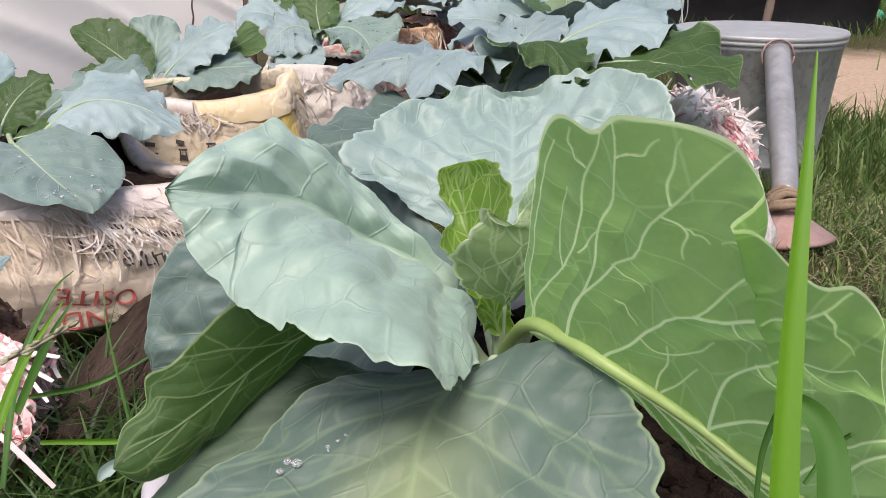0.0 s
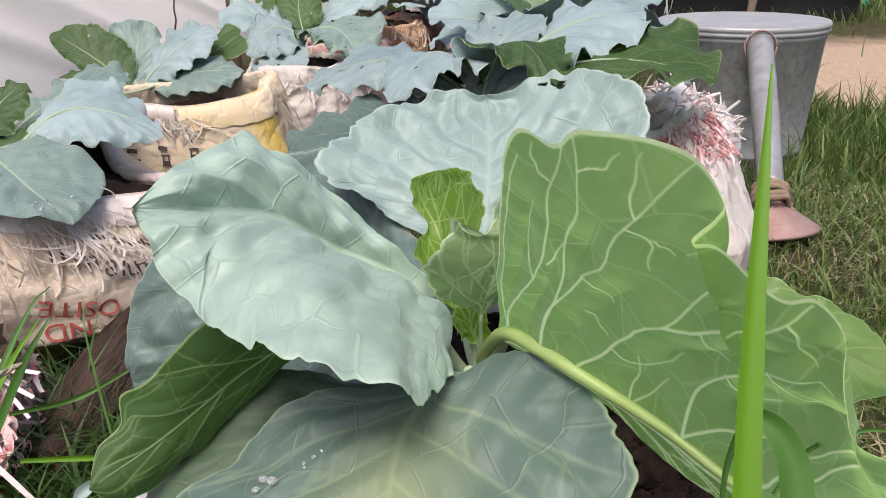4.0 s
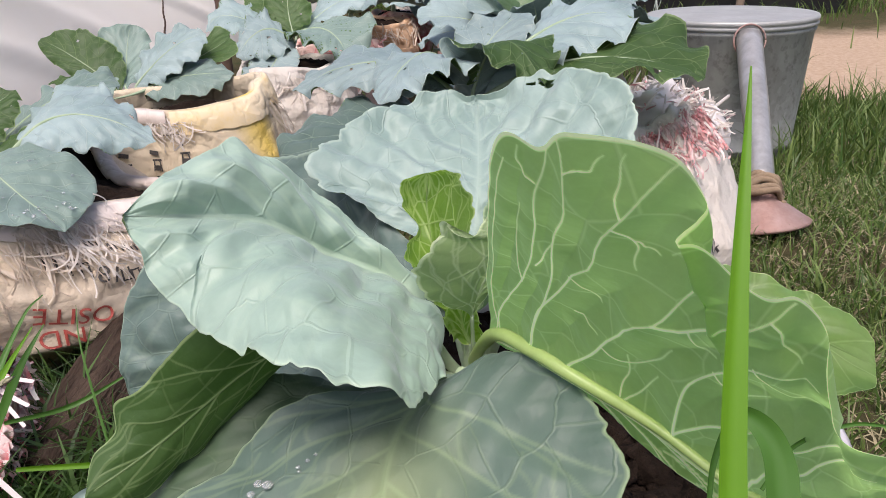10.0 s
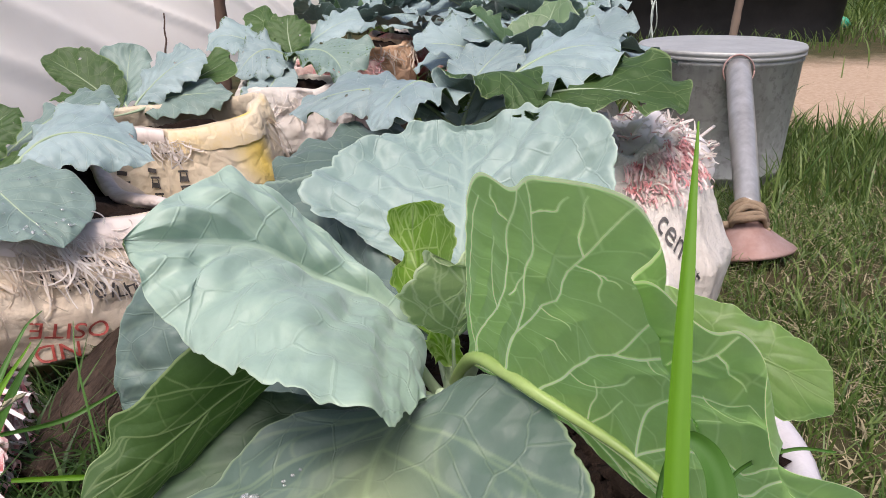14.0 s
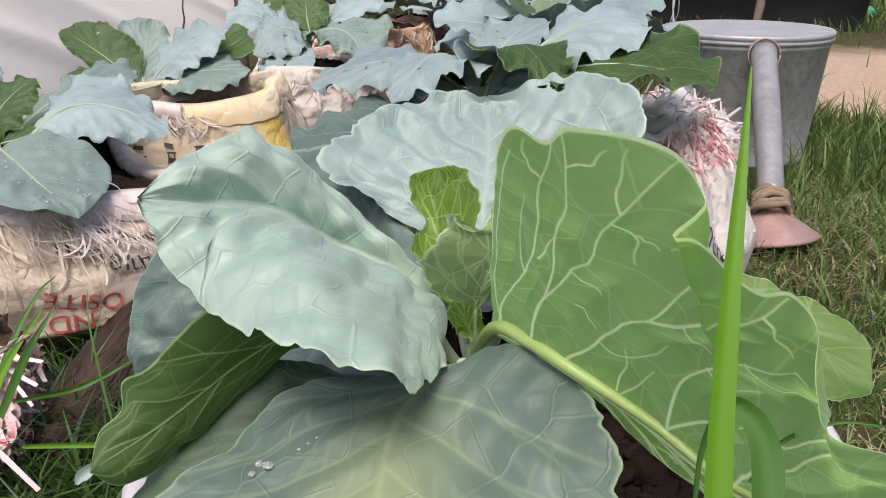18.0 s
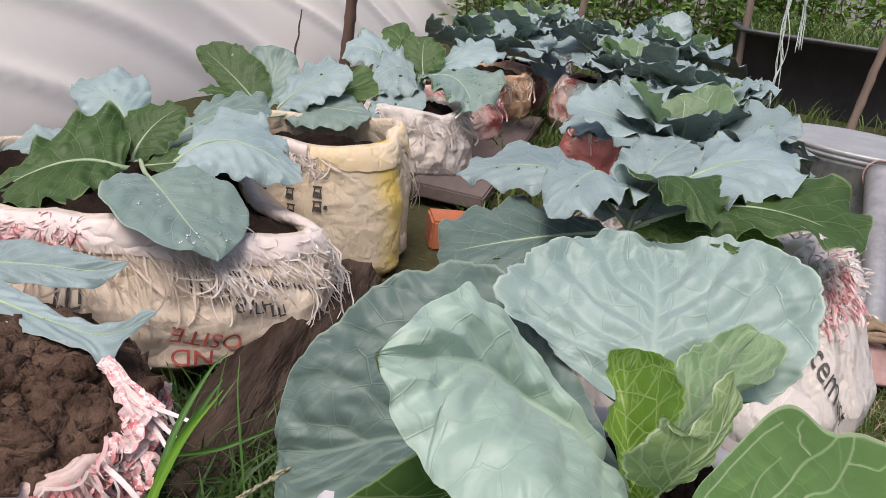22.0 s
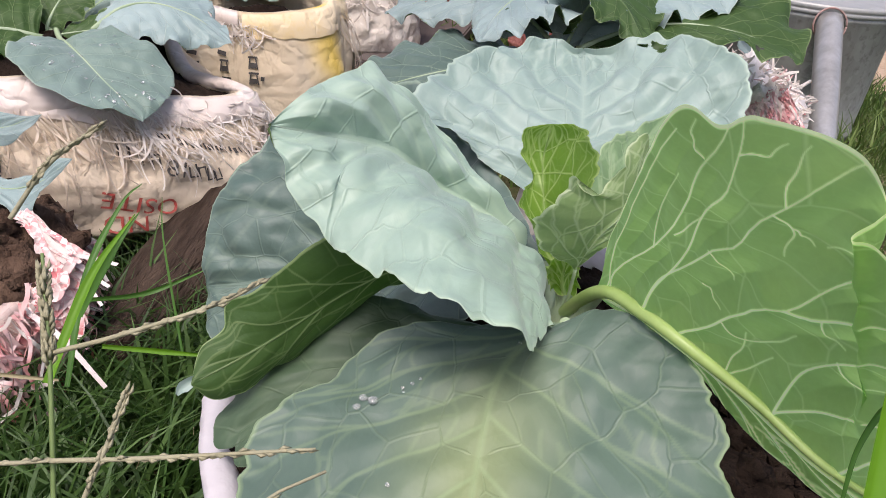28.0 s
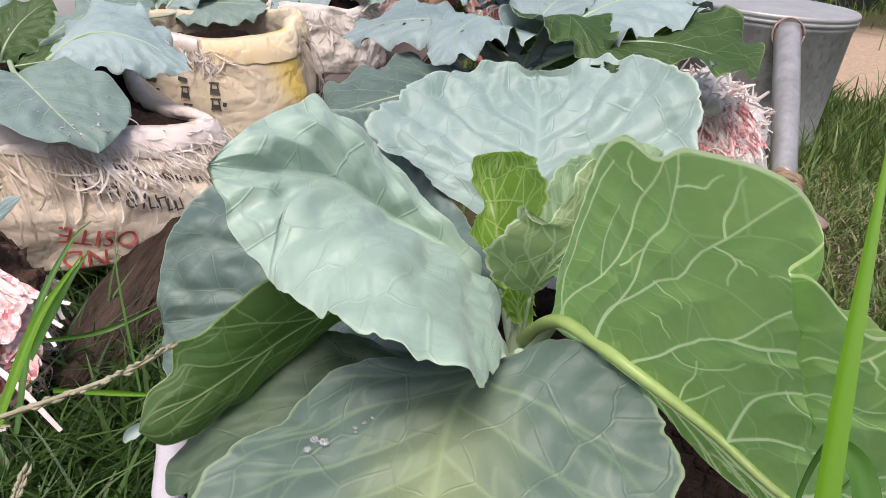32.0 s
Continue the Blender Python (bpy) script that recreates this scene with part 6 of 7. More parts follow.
LEAVES_P2 = [
    ("under", (-0.486, 1.271, 0.194), (-0.550, 1.306, 0.237), (-0.634, 1.349, 0.277), (-0.589, 1.302, 0.232), (-0.523, 1.342, 0.271)),
    ("dusk", (-0.477, 1.273, 0.199), (-0.493, 1.345, 0.248), (-0.488, 1.373, 0.292), (-0.543, 1.350, 0.267), (-0.453, 1.350, 0.255)),
    ("frost", (-0.463, 1.275, 0.201), (-0.404, 1.300, 0.257), (-0.345, 1.311, 0.278), (-0.429, 1.349, 0.276), (-0.373, 1.261, 0.236)),
    ("dusk", (-0.462, 1.273, 0.197), (-0.382, 1.264, 0.218), (-0.292, 1.249, 0.222), (-0.397, 1.314, 0.239), (-0.369, 1.223, 0.193)),
    ("under", (-0.490, 1.269, 0.189), (-0.543, 1.275, 0.214), (-0.603, 1.272, 0.213), (-0.552, 1.299, 0.220), (-0.534, 1.252, 0.207)),
    ("under", (-0.471, 1.302, 0.190), (-0.360, 1.328, 0.242), (-0.314, 1.340, 0.267), (-0.362, 1.371, 0.271), (-0.322, 1.295, 0.233)),
    ("dusk", (-0.482, 1.218, 0.194), (-0.509, 1.186, 0.200), (-0.564, 1.162, 0.201), (-0.536, 1.233, 0.214), (-0.490, 1.139, 0.185)),
]
LEAVES_P3 = [
    ("dusk", (-0.270, 1.723, 0.223), (-0.192, 1.689, 0.236), (-0.141, 1.607, 0.184), (-0.097, 1.704, 0.263), (-0.247, 1.639, 0.225)),
    ("frost", (-0.282, 1.721, 0.221), (-0.333, 1.704, 0.239), (-0.379, 1.641, 0.193), (-0.358, 1.758, 0.271), (-0.281, 1.647, 0.195)),
    ("under", (-0.273, 1.745, 0.226), (-0.284, 1.783, 0.271), (-0.286, 1.818, 0.305), (-0.343, 1.782, 0.275), (-0.232, 1.786, 0.271)),
    ("frost", (-0.298, 1.740, 0.216), (-0.414, 1.775, 0.266), (-0.462, 1.740, 0.237), (-0.414, 1.829, 0.296), (-0.387, 1.722, 0.237)),
    ("frost", (-0.285, 1.698, 0.218), (-0.310, 1.613, 0.166), (-0.346, 1.560, 0.146), (-0.252, 1.594, 0.166), (-0.351, 1.627, 0.182)),
    ("frost", (-0.263, 1.767, 0.224), (-0.170, 1.816, 0.284), (-0.111, 1.819, 0.285), (-0.177, 1.868, 0.308), (-0.151, 1.767, 0.266)),
    ("under", (-0.288, 1.764, 0.221), (-0.346, 1.830, 0.290), (-0.393, 1.855, 0.304), (-0.326, 1.861, 0.309), (-0.366, 1.800, 0.270)),
]
VEINS_MAIN = [
    [(0.012, 0.000), (0.095, 0.684), (0.195, 0.886), (0.296, 0.937), (0.367, 0.949)],
    [(0.059, 0.000), (0.083, 0.519), (0.237, 0.608), (0.349, 0.709), (0.402, 0.873), (0.438, 1.000)],
    [(0.142, 0.013), (0.213, 0.342), (0.331, 0.557), (0.414, 0.772), (0.450, 0.911), (0.456, 0.987)],
    [(0.142, 0.013), (0.225, 0.392), (0.373, 0.532), (0.479, 0.747), (0.527, 0.873), (0.568, 1.000)],
    [(0.249, 0.025), (0.266, 0.114), (0.367, 0.266), (0.438, 0.405), (0.491, 0.456), (0.538, 0.570), (0.633, 0.861), (0.580, 0.797)],
    [(0.491, 0.456), (0.544, 0.494), (0.680, 0.759), (0.734, 0.924), (0.751, 0.975)],
    [(0.467, 0.000), (0.485, 0.114), (0.521, 0.278), (0.574, 0.392), (0.698, 0.646), (0.746, 0.709), (0.769, 0.684)],
    [(0.467, 0.000), (0.479, 0.063), (0.568, 0.203), (0.692, 0.354), (0.751, 0.380), (0.858, 0.709)],
    [(0.604, 0.000), (0.686, 0.203), (0.751, 0.291), (0.893, 0.734)],
]
VEINS_FINE = [
    [(0.491, 0.785), (0.497, 0.873), (0.515, 0.962)],
    [(0.479, 0.747), (0.497, 0.709), (0.485, 0.608)],
    [(0.402, 0.873), (0.385, 0.886), (0.391, 0.962)],
    [(0.450, 0.911), (0.473, 0.899), (0.491, 0.949)],
    [(0.373, 0.532), (0.391, 0.468), (0.396, 0.430)],
    [(0.367, 0.266), (0.391, 0.215), (0.450, 0.266), (0.503, 0.354)],
    [(0.355, 0.038), (0.402, 0.203), (0.414, 0.266)],
    [(0.349, 0.013), (0.420, 0.139), (0.462, 0.228)],
    [(0.698, 0.646), (0.710, 0.582), (0.746, 0.570)],
    [(0.734, 0.924), (0.740, 0.835), (0.751, 0.759)],
    [(0.497, 0.709), (0.521, 0.684)],
    [(0.302, 0.620), (0.349, 0.633), (0.385, 0.671)],
    [(0.633, 0.861), (0.538, 0.696)],
    [(0.544, 0.494), (0.544, 0.430), (0.580, 0.456)],
    [(0.574, 0.392), (0.598, 0.354), (0.692, 0.494)],
    [(0.337, 0.392), (0.367, 0.304)],
    [(0.237, 0.608), (0.284, 0.759), (0.349, 0.823)],
]
BLADES = [
    ("blade", [(0.0762, 0.1219, 0.2528), (0.0785, 0.1421, 0.2902), (0.0834, 0.1629, 0.3295), (0.0925, 0.1925, 0.3850)], [0.0074, 0.0072, 0.0060, 0.0038, 0.0005], "bright", "bright green grass blade standing upright"),
    ("blade", [(0.0766, 0.1494, 0.2808), (0.0791, 0.1557, 0.2944), (0.0851, 0.1605, 0.3045), (0.0909, 0.1585, 0.3025), (0.0938, 0.1536, 0.2954), (0.0929, 0.1451, 0.2820)], [0.0012, 0.0016, 0.0022, 0.0062, 0.0085, 0.0085], "dark", "dark green grass blade arching over"),
    ("blade", [(0.1045, 0.1788, 0.2644), (0.1141, 0.1830, 0.2759), (0.1304, 0.1848, 0.2814), (0.1446, 0.1840, 0.2804)], [0.0015, 0.0016, 0.0014, 0.0008], "dark", "thin dark grass stem curving sideways"),
    ("blade", [(-0.2468, 0.3448, 0.1258), (-0.2484, 0.3859, 0.1770), (-0.2383, 0.4212, 0.2113), (-0.2309, 0.4355, 0.2195)], [0.003, 0.005, 0.004, 0.0006], "dark", "green grass blade leaning beside the sacks"),
    ("blade", [(-0.2484, 0.3288, 0.1402), (-0.2370, 0.3690, 0.1872), (-0.2179, 0.3931, 0.2192)], [0.005, 0.006, 0.0006], "bright", "green grass blade leaning beside the sacks"),
    ("blade", [(-0.2628, 0.3970, 0.1404), (-0.2438, 0.4119, 0.1801), (-0.2321, 0.4308, 0.2018)], [0.005, 0.006, 0.0006], "dark", "green grass blade leaning beside the sacks"),
    ("blade", [(-0.2145, 0.4391, 0.0877), (-0.2364, 0.4753, 0.1568), (-0.2434, 0.4957, 0.1826)], [0.002, 0.002, 0.0005], "dark", "thin upright grass stem"),
    ("blade", [(-0.2780, 0.4351, 0.1271), (-0.2457, 0.4639, 0.1203), (-0.2040, 0.4802, 0.1373)], [0.003, 0.004, 0.0006], "dark", "grass blade lying across the log"),
    ("blade", [(-0.2379, 0.3733, 0.1363), (-0.2084, 0.3813, 0.1310), (-0.1668, 0.3889, 0.1256)], [0.003, 0.004, 0.0008], "bright", "grass blade lying over the log foot"),
    ("blade", [(-0.3212, 0.3913, 0.0909), (-0.3025, 0.3912, 0.0910), (-0.2801, 0.3913, 0.0913)], [0.003, 0.003, 0.002], "dry", "dry pale plastic-like straw"),
]
STALKS = [
    ([(-0.1071, 0.0975, 0.2867), (-0.1103, 0.1093, 0.3093), (-0.1129, 0.1180, 0.3260), (-0.1163, 0.1258, 0.3367), (-0.1182, 0.1303, 0.3431)], 0),
    ([(-0.1127, 0.1185, 0.3270), (-0.0992, 0.1226, 0.3306), (-0.0815, 0.1288, 0.3363), (-0.0734, 0.1340, 0.3397)], 30),
    ([(-0.1092, 0.1063, 0.3100), (-0.0895, 0.1074, 0.3124), (-0.0570, 0.1097, 0.3171)], 20),
    ([(-0.1034, 0.1007, 0.2993), (-0.0988, 0.1074, 0.3124), (-0.0953, 0.1133, 0.3236)], 30),
    ([(-0.1536, 0.1786, -0.0127), (-0.0865, 0.1004, 0.2708), (-0.0751, 0.0948, 0.3034), (-0.0640, 0.1013, 0.3118), (-0.0542, 0.1063, 0.3149)], 26),
    ([(-0.1296, 0.1395, 0.3454), (-0.1225, 0.1453, 0.3566), (-0.1120, 0.1496, 0.3650)], 22),
    ([(-0.1263, 0.1052, 0.3077), (-0.1155, 0.1058, 0.3091), (-0.1092, 0.1063, 0.3100)], 6),
]
RIBBONS = [
    ([(-0.305, 0.475, 0.138), (-0.281, 0.460, 0.146), (-0.260, 0.450, 0.149)], 0.0045),
    ([(-0.305, 0.475, 0.133), (-0.285, 0.460, 0.132), (-0.268, 0.450, 0.130)], 0.0045),
    ([(-0.310, 0.478, 0.128), (-0.290, 0.462, 0.122), (-0.276, 0.452, 0.112)], 0.004),
    ([(-0.321, 0.430, 0.118), (-0.292, 0.420, 0.105), (-0.259, 0.410, 0.073)], 0.005),
    ([(-0.333, 0.410, 0.082), (-0.315, 0.405, 0.069), (-0.289, 0.400, 0.081)], 0.005),
]
CHECKED = [
    [(-0.328, 0.487, 0.141), (-0.312, 0.476, 0.133), (-0.309, 0.463, 0.119), (-0.306, 0.451, 0.103), (-0.312, 0.441, 0.086)],
    [(-0.332, 0.488, 0.143), (-0.320, 0.474, 0.131), (-0.318, 0.462, 0.116), (-0.316, 0.450, 0.100), (-0.322, 0.440, 0.084)],
    [(-0.322, 0.485, 0.139), (-0.302, 0.476, 0.128), (-0.300, 0.464, 0.112), (-0.296, 0.452, 0.096), (-0.300, 0.442, 0.078)],
    [(-0.320, 0.470, 0.124), (-0.322, 0.442, 0.117), (-0.329, 0.432, 0.111), (-0.330, 0.421, 0.098), (-0.334, 0.414, 0.080)],
    [(-0.325, 0.483, 0.136), (-0.306, 0.468, 0.136), (-0.310, 0.455, 0.122), (-0.324, 0.446, 0.110), (-0.322, 0.436, 0.092)],
]


# ---- plants ----
KIND = "cabbage plants in the bed"


def blade_mesh(name, pts, widths, mat, fold=0.25, n=40, face=(0, -1, 0.2)):
    c = spline(pts, n)
    w = np.interp(np.linspace(0, 1, n), np.linspace(0, 1, len(widths)), widths)
    tan = np.gradient(c, axis=0)
    V, Fc = [], []
    for i in range(n):
        s = np.cross(tan[i], np.array(face))
        s /= np.linalg.norm(s) + 1e-9
        nn = np.cross(s, tan[i])
        nn /= np.linalg.norm(nn) + 1e-9
        for f in (-1, -0.5, 0, 0.5, 1):
            V.append(c[i] + s * w[i] * f / 2 + nn * abs(f) * w[i] * fold)
    for i in range(n - 1):
        for j in range(4):
            a = i * 5 + j
            Fc.append((a, a + 1, a + 6, a + 5))
    return mesh_of(name, V, Fc, mat)


HERO_BLADES = {}


def main_plant():
    root = Vector((0.034, 0.350, 0.120))
    crown = Vector((0.030, 0.338, 0.216))
    ob = thing("cabbage_plant", root, label="large leafy cabbage plant with waxy blue-green leaves", category="plant", group=KIND)
    child("stem", tube("stem", [root + Vector((0, 0, -0.03)), root.lerp(crown, 0.5), crown, crown + Vector((0.0, 0.0, 0.018))], [0.012, 0.011, 0.009, 0.004], M_STEM, 16, 24), ob, "thick pale green stem")
    opts = {
        "A": dict(ribbed=False, nu=220, nv=80, bulge=0.009, ruffle=0.0022, tooth=0.04, rib=0.0032, quilt=0.0023, ridge=-0.4, scallop=(12, 0.024), veins=(1, 7, 0.0008, 0.30, 4), swell=0.0, broad=0.006, deep=-0.0024, label="pale blue-green waxy leaf drooping forward"),
        "B": dict(ribbed=False, nu=220, nv=80, bulge=-0.004, ruffle=0.0030, rib=0.0032, quilt=0.0027, ridge=-0.35, tooth=0.05, scallop=(12, 0.036), veins=(2, 7, 0.0008, 0.30, 4), swell=0.0, broad=0.007, deep=-0.0042, label="broad upright blue-green leaf with insect holes", holes=((0.80, -0.86, 0.0028), (0.83, -0.80, 0.002), (0.78, -0.80, 0.0018))),
        "R": dict(ribbed=False, nu=720, nv=290, nr=34, bulge=-0.004, ruffle=0.0004, rib=0.0032, quilt=0.0005, tooth=0.004, ridge=1.0, count=10.0, veins=(3, 10, 0.00072, 0.30, 3), runs=(VEINS_MAIN, VEINS_FINE), swell=0.0008, broad=0.009, deep=0.0040, label="big bright green leaf with raised pale veins"),
        "F": dict(ribbed=False, nu=220, nv=90, bulge=0.0, ruffle=0.0020, rib=0.0032, quilt=0.0012, ridge=-0.3, tooth=0.035, scallop=(11, 0.026), veins=(4, 7, 0.0009, 0.30, 4), swell=0.0, broad=0.006, deep=-0.0012, label="large flat blue-green leaf with yellowish midrib and water drops"),
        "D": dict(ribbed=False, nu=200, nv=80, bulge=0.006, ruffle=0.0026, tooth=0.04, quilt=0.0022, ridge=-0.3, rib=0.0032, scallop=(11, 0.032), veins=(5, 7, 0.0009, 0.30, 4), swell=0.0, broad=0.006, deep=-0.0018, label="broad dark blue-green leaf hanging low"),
        "E": dict(ribbed=False, nu=360, nv=150, bulge=0.003, ruffle=0.0014, rib=0.0024, tooth=0.02, ridge=1.0, quilt=0.0003, veins=(5, 5, 0.00028, 0.26, 2), swell=0.0002, label="folded leaf showing its dark green underside"),
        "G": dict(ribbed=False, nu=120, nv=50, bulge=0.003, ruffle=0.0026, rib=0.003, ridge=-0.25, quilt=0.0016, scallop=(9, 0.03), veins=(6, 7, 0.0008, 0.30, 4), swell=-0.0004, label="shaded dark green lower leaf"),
        "R2": dict(ribbed=False, nu=180, nv=80, bulge=0.003, ruffle=0.0042, tooth=0.06, scallop=(10, 0.05), rib=0.0022, ridge=1.0, quilt=0.0004, label="smooth green lower leaf"),
        "b1": dict(ribbed=False, nu=200, nv=80, bulge=-0.003, ruffle=0.0018, rib=0.0009, quilt=0.0005, tooth=0.04, scallop=(15, 0.06), ridge=-0.3, veins=(7, 6, 0.00026, 0.45, 3), swell=0.0003, label="bright yellow-green young heart leaf"),
        "b2": dict(ribbed=False, nu=200, nv=80, bulge=-0.006, ruffle=0.0030, rib=0.0012, quilt=0.0007, tooth=0.05, scallop=(14, 0.06), veins=(8, 7, 0.00034, 0.35, 4), swell=0.0005, label="crinkled young green leaf"),
        "b4": dict(ribbed=False, nu=70, nv=26, bulge=-0.003, ruffle=0.002, rib=0.0012, quilt=0.0005, tooth=0.06, scallop=(7, 0.12), veins=(11, 4, 0.0005, 0.4, 2), swell=0.0004, label="tiny yellow-green heart leaf"),
        "b3": dict(ribbed=False, nu=200, nv=80, bulge=0.001, ruffle=0.0020, rib=0.0010, quilt=0.0007, tooth=0.04, scallop=(17, 0.06), ridge=-0.4, veins=(9, 6, 0.00026, 0.35, 3), swell=0.0004, label="small toothed young heart leaf"),
    }
    for i, (key, (kind, mid, left, right)) in enumerate(HERO.items()):
        o = dict(opts[key])
        rib, lab = o.pop("rib"), o.pop("label")
        HERO_BLADES[key] = full_leaf(ob, crown + Vector((0, 0, -0.012)), kind, mid, left, right, rib, seed=i + 1, label=lab, **o)

    tip = [(-0.142, 0.281, 0.195), (-0.146, 0.278, 0.1945), (-0.150, 0.275, 0.192), (-0.152, 0.273, 0.189)]
    child("curled_tip", blade_mesh("curled_tip", tip, [0.002, 0.005, 0.006, 0.0015], MAT["pale"], 0.3, 24), HERO_BLADES["E"], "pale waxy tip curling over")
    front = Vector((-0.30, -0.80, 0.20)).normalized() * 0.0062
    run = [crown, *[Vector(p) + front for p in HERO["R"][1][:-1]]]
    child("midrib", tube("midrib", run, [0.0036, 0.0034, 0.0031, 0.0027, 0.0022, 0.0016, 0.0010], M_MIDRIB, 12, 60), HERO_BLADES["R"], "thick yellow-green midrib")


main_plant()


def placed_plant(name, root, crown, rows, seed, label, nu=64, nv=24):
    """A plant whose leaves are given by base, middle, tip and widest points."""
    ob = thing("cabbage_plant", root, label=label, category="plant", group=KIND)
    root, crown = Vector(root), Vector(crown)
    child("stem", tube("stem", [root + Vector((0, 0, -0.03)), root.lerp(crown, 0.5), crown], [0.011, 0.011, 0.008], M_STEM, 12, 14), ob)
    made = []
    for i, row in enumerate(rows):
        if len(row) == 4:
            kind, mid, L, R = row
            made.append(full_leaf(ob, crown, kind, mid, L, R, 0.0032, nu, nv, seed * 20 + i, bulge=0.003, ruffle=0.0022, quilt=0.0014, tooth=0.02, scallop=(9, 0.010)))
            continue
        kind, b, m, t, l, r = row
        L, R = five_point((b, m, t), l, r)
        bb, mm, tt = Vector(b), Vector(m), Vector(t)
        c = 2 * mm - (bb + tt) / 2
        mid = [tuple(bb * (1 - u) ** 2 + 2 * u * (1 - u) * c + tt * u * u) for u in (0, 0.25, 0.5, 0.75, 1)]
        w = (Vector(l) - Vector(r)).length
        made.append(full_leaf(ob, crown, kind, mid, L, R, 0.028 * w, nu, nv, seed * 20 + i, bulge=0.02 * w, ruffle=0.06 * w, quilt=0.012 * w, tooth=0.03 if kind == "dusk" else 0.08, scallop=(9, 0.012 if kind == "dusk" else 0.05),
                  holes=[(random.uniform(0.35, 0.85), random.uniform(-0.8, 0.8), 0.012 * w * random.uniform(0.7, 1.8)) for _ in range(random.randint(1, 4))]))
    return made


placed_plant("C", (0.10, 0.74, 0.20), (0.075, 0.695, 0.262), LEAVES_C, 2, "cabbage plant with hole-eaten grey-green leaves in the cement sack")
P1_BLADES = placed_plant("P1", (-0.52, 0.90, 0.15), (-0.515, 0.885, 0.20), LEAVES_P1, 3, "cabbage plant with dewy blue-green leaves in the tan sack")
placed_plant("Z", (-0.50, 0.47, 0.10), (-0.52, 0.50, 0.17), LEAVES_Z, 4, "young cabbage plant with drooping leaves in the red sack")
placed_plant("P2", (-0.41, 1.29, 0.20), (-0.41, 1.28, 0.215), LEAVES_P2, 5, "cabbage plant with upright leaves in the yellow sack")
placed_plant("P3", (-0.27, 1.68, 0.15), (-0.27, 1.69, 0.205), LEAVES_P3, 6, "cabbage plant with holed leaves in the off-white sack", 36, 14)


def rosette(x, y, z, size, count, seed, label, nu=26, nv=10):
    """A cabbage plant grown from its own numbers: leaves in a spiral, the outer ones flatter."""
    rng = np.random.default_rng(seed)
    root, crown = Vector((x, y, z)), Vector((x, y, z + size * 0.35))
    ob = thing("cabbage_plant", root, label=label, category="plant", group=KIND)
    child("stem", tube("stem", [root + Vector((0, 0, -0.03)), crown], [size * 0.05, size * 0.035], M_STEM, 8, 6), ob)
    for i in range(count):
        f = i / max(1, count - 1)
        a = i * 2.399 + rng.normal(0, 0.25)
        up = radians(24 + 44 * f + rng.normal(0, 9))
        L = size * (1.0 - 0.45 * f) * rng.uniform(0.85, 1.15)
        w = L * rng.uniform(0.40, 0.52)
        d = Vector((math.cos(a) * math.cos(up), math.sin(a) * math.cos(up), math.sin(up)))
        flat = Vector((math.cos(a), math.sin(a), 0))
        side = Vector((-math.sin(a), math.cos(a), rng.normal(0, 0.25))).normalized()
        droop = size * (0.50 * (1 - f) + 0.08) * rng.uniform(0.6, 1.3)
        b = crown + d * L * 0.28 + Vector((0, 0, -size * 0.08 * (1 - f)))
        mid = [tuple(b + d * L * u + Vector((0, 0, -droop * u * u)) + flat * L * 0.1 * u * u) for u in (0, 0.25, 0.5, 0.75, 1.0)]
        n = side.cross(d)
        if n.z < 0:
            n = -n
        cup = rng.uniform(0.0, 0.35)
        LL = [tuple(Vector(mid[k]) + side * w * q + n * w * cup * q) for k, q in ((0, 0.45), (1, 0.95), (2, 1.0), (3, 0.85), (4, 0.3))]
        RR = [tuple(Vector(mid[k]) - side * w * q + n * w * cup * q) for k, q in ((0, 0.45), (1, 0.95), (2, 1.0), (3, 0.85), (4, 0.3))]
        kind = "mid" if f > 0.80 else "far"
        full_leaf(ob, crown, kind, mid, LL, RR, size * 0.026, nu, nv, seed * 17 + i, bulge=0.03 * w, ruffle=0.11 * w, quilt=0.018 * w, tooth=0.10, scallop=(8, 0.06),
                  eye=tuple(Vector(mid[2]) + n), holes=[(rng.uniform(0.3, 0.85), rng.uniform(-0.8, 0.8), 0.05 * w * rng.uniform(0.5, 1.5)) for _ in range(rng.integers(0, 3))])


LAB = "cabbage plant with blue-green hole-eaten leaves further along the row"
for x_, y_, z_, size_, n_, seed_ in ((0.17, 1.06, 0.20, 0.165, 20, 21), (0.27, 1.42, 0.20, 0.175, 22, 22), (0.19, 1.76, 0.20, 0.175, 22, 23), (0.34, 2.12, 0.21, 0.185, 22, 24),
                                     (0.20, 2.45, 0.19, 0.185, 21, 29), (0.42, 2.75, 0.19, 0.19, 20, 30), (-0.18, 2.17, 0.17, 0.18, 15, 25), (-0.08, 2.66, 0.17, 0.19, 15, 26),
                                     (0.02, 3.20, 0.16, 0.20, 14, 27), (0.08, 3.75, 0.16, 0.20, 14, 28)):
    rosette(x_, y_, z_, size_, n_, seed_, LAB)


# ---- single grass blades close to the camera ----
for name_, pts_, w_, mat_, lab_ in BLADES:
    solo("grass_blade", blade_mesh("grass_blade", pts_, w_, {"bright": M_BLADE, "dark": M_BLADE_DARK, "dry": M_GRASS_DRY}[mat_]), label=lab_, category="grass blade")


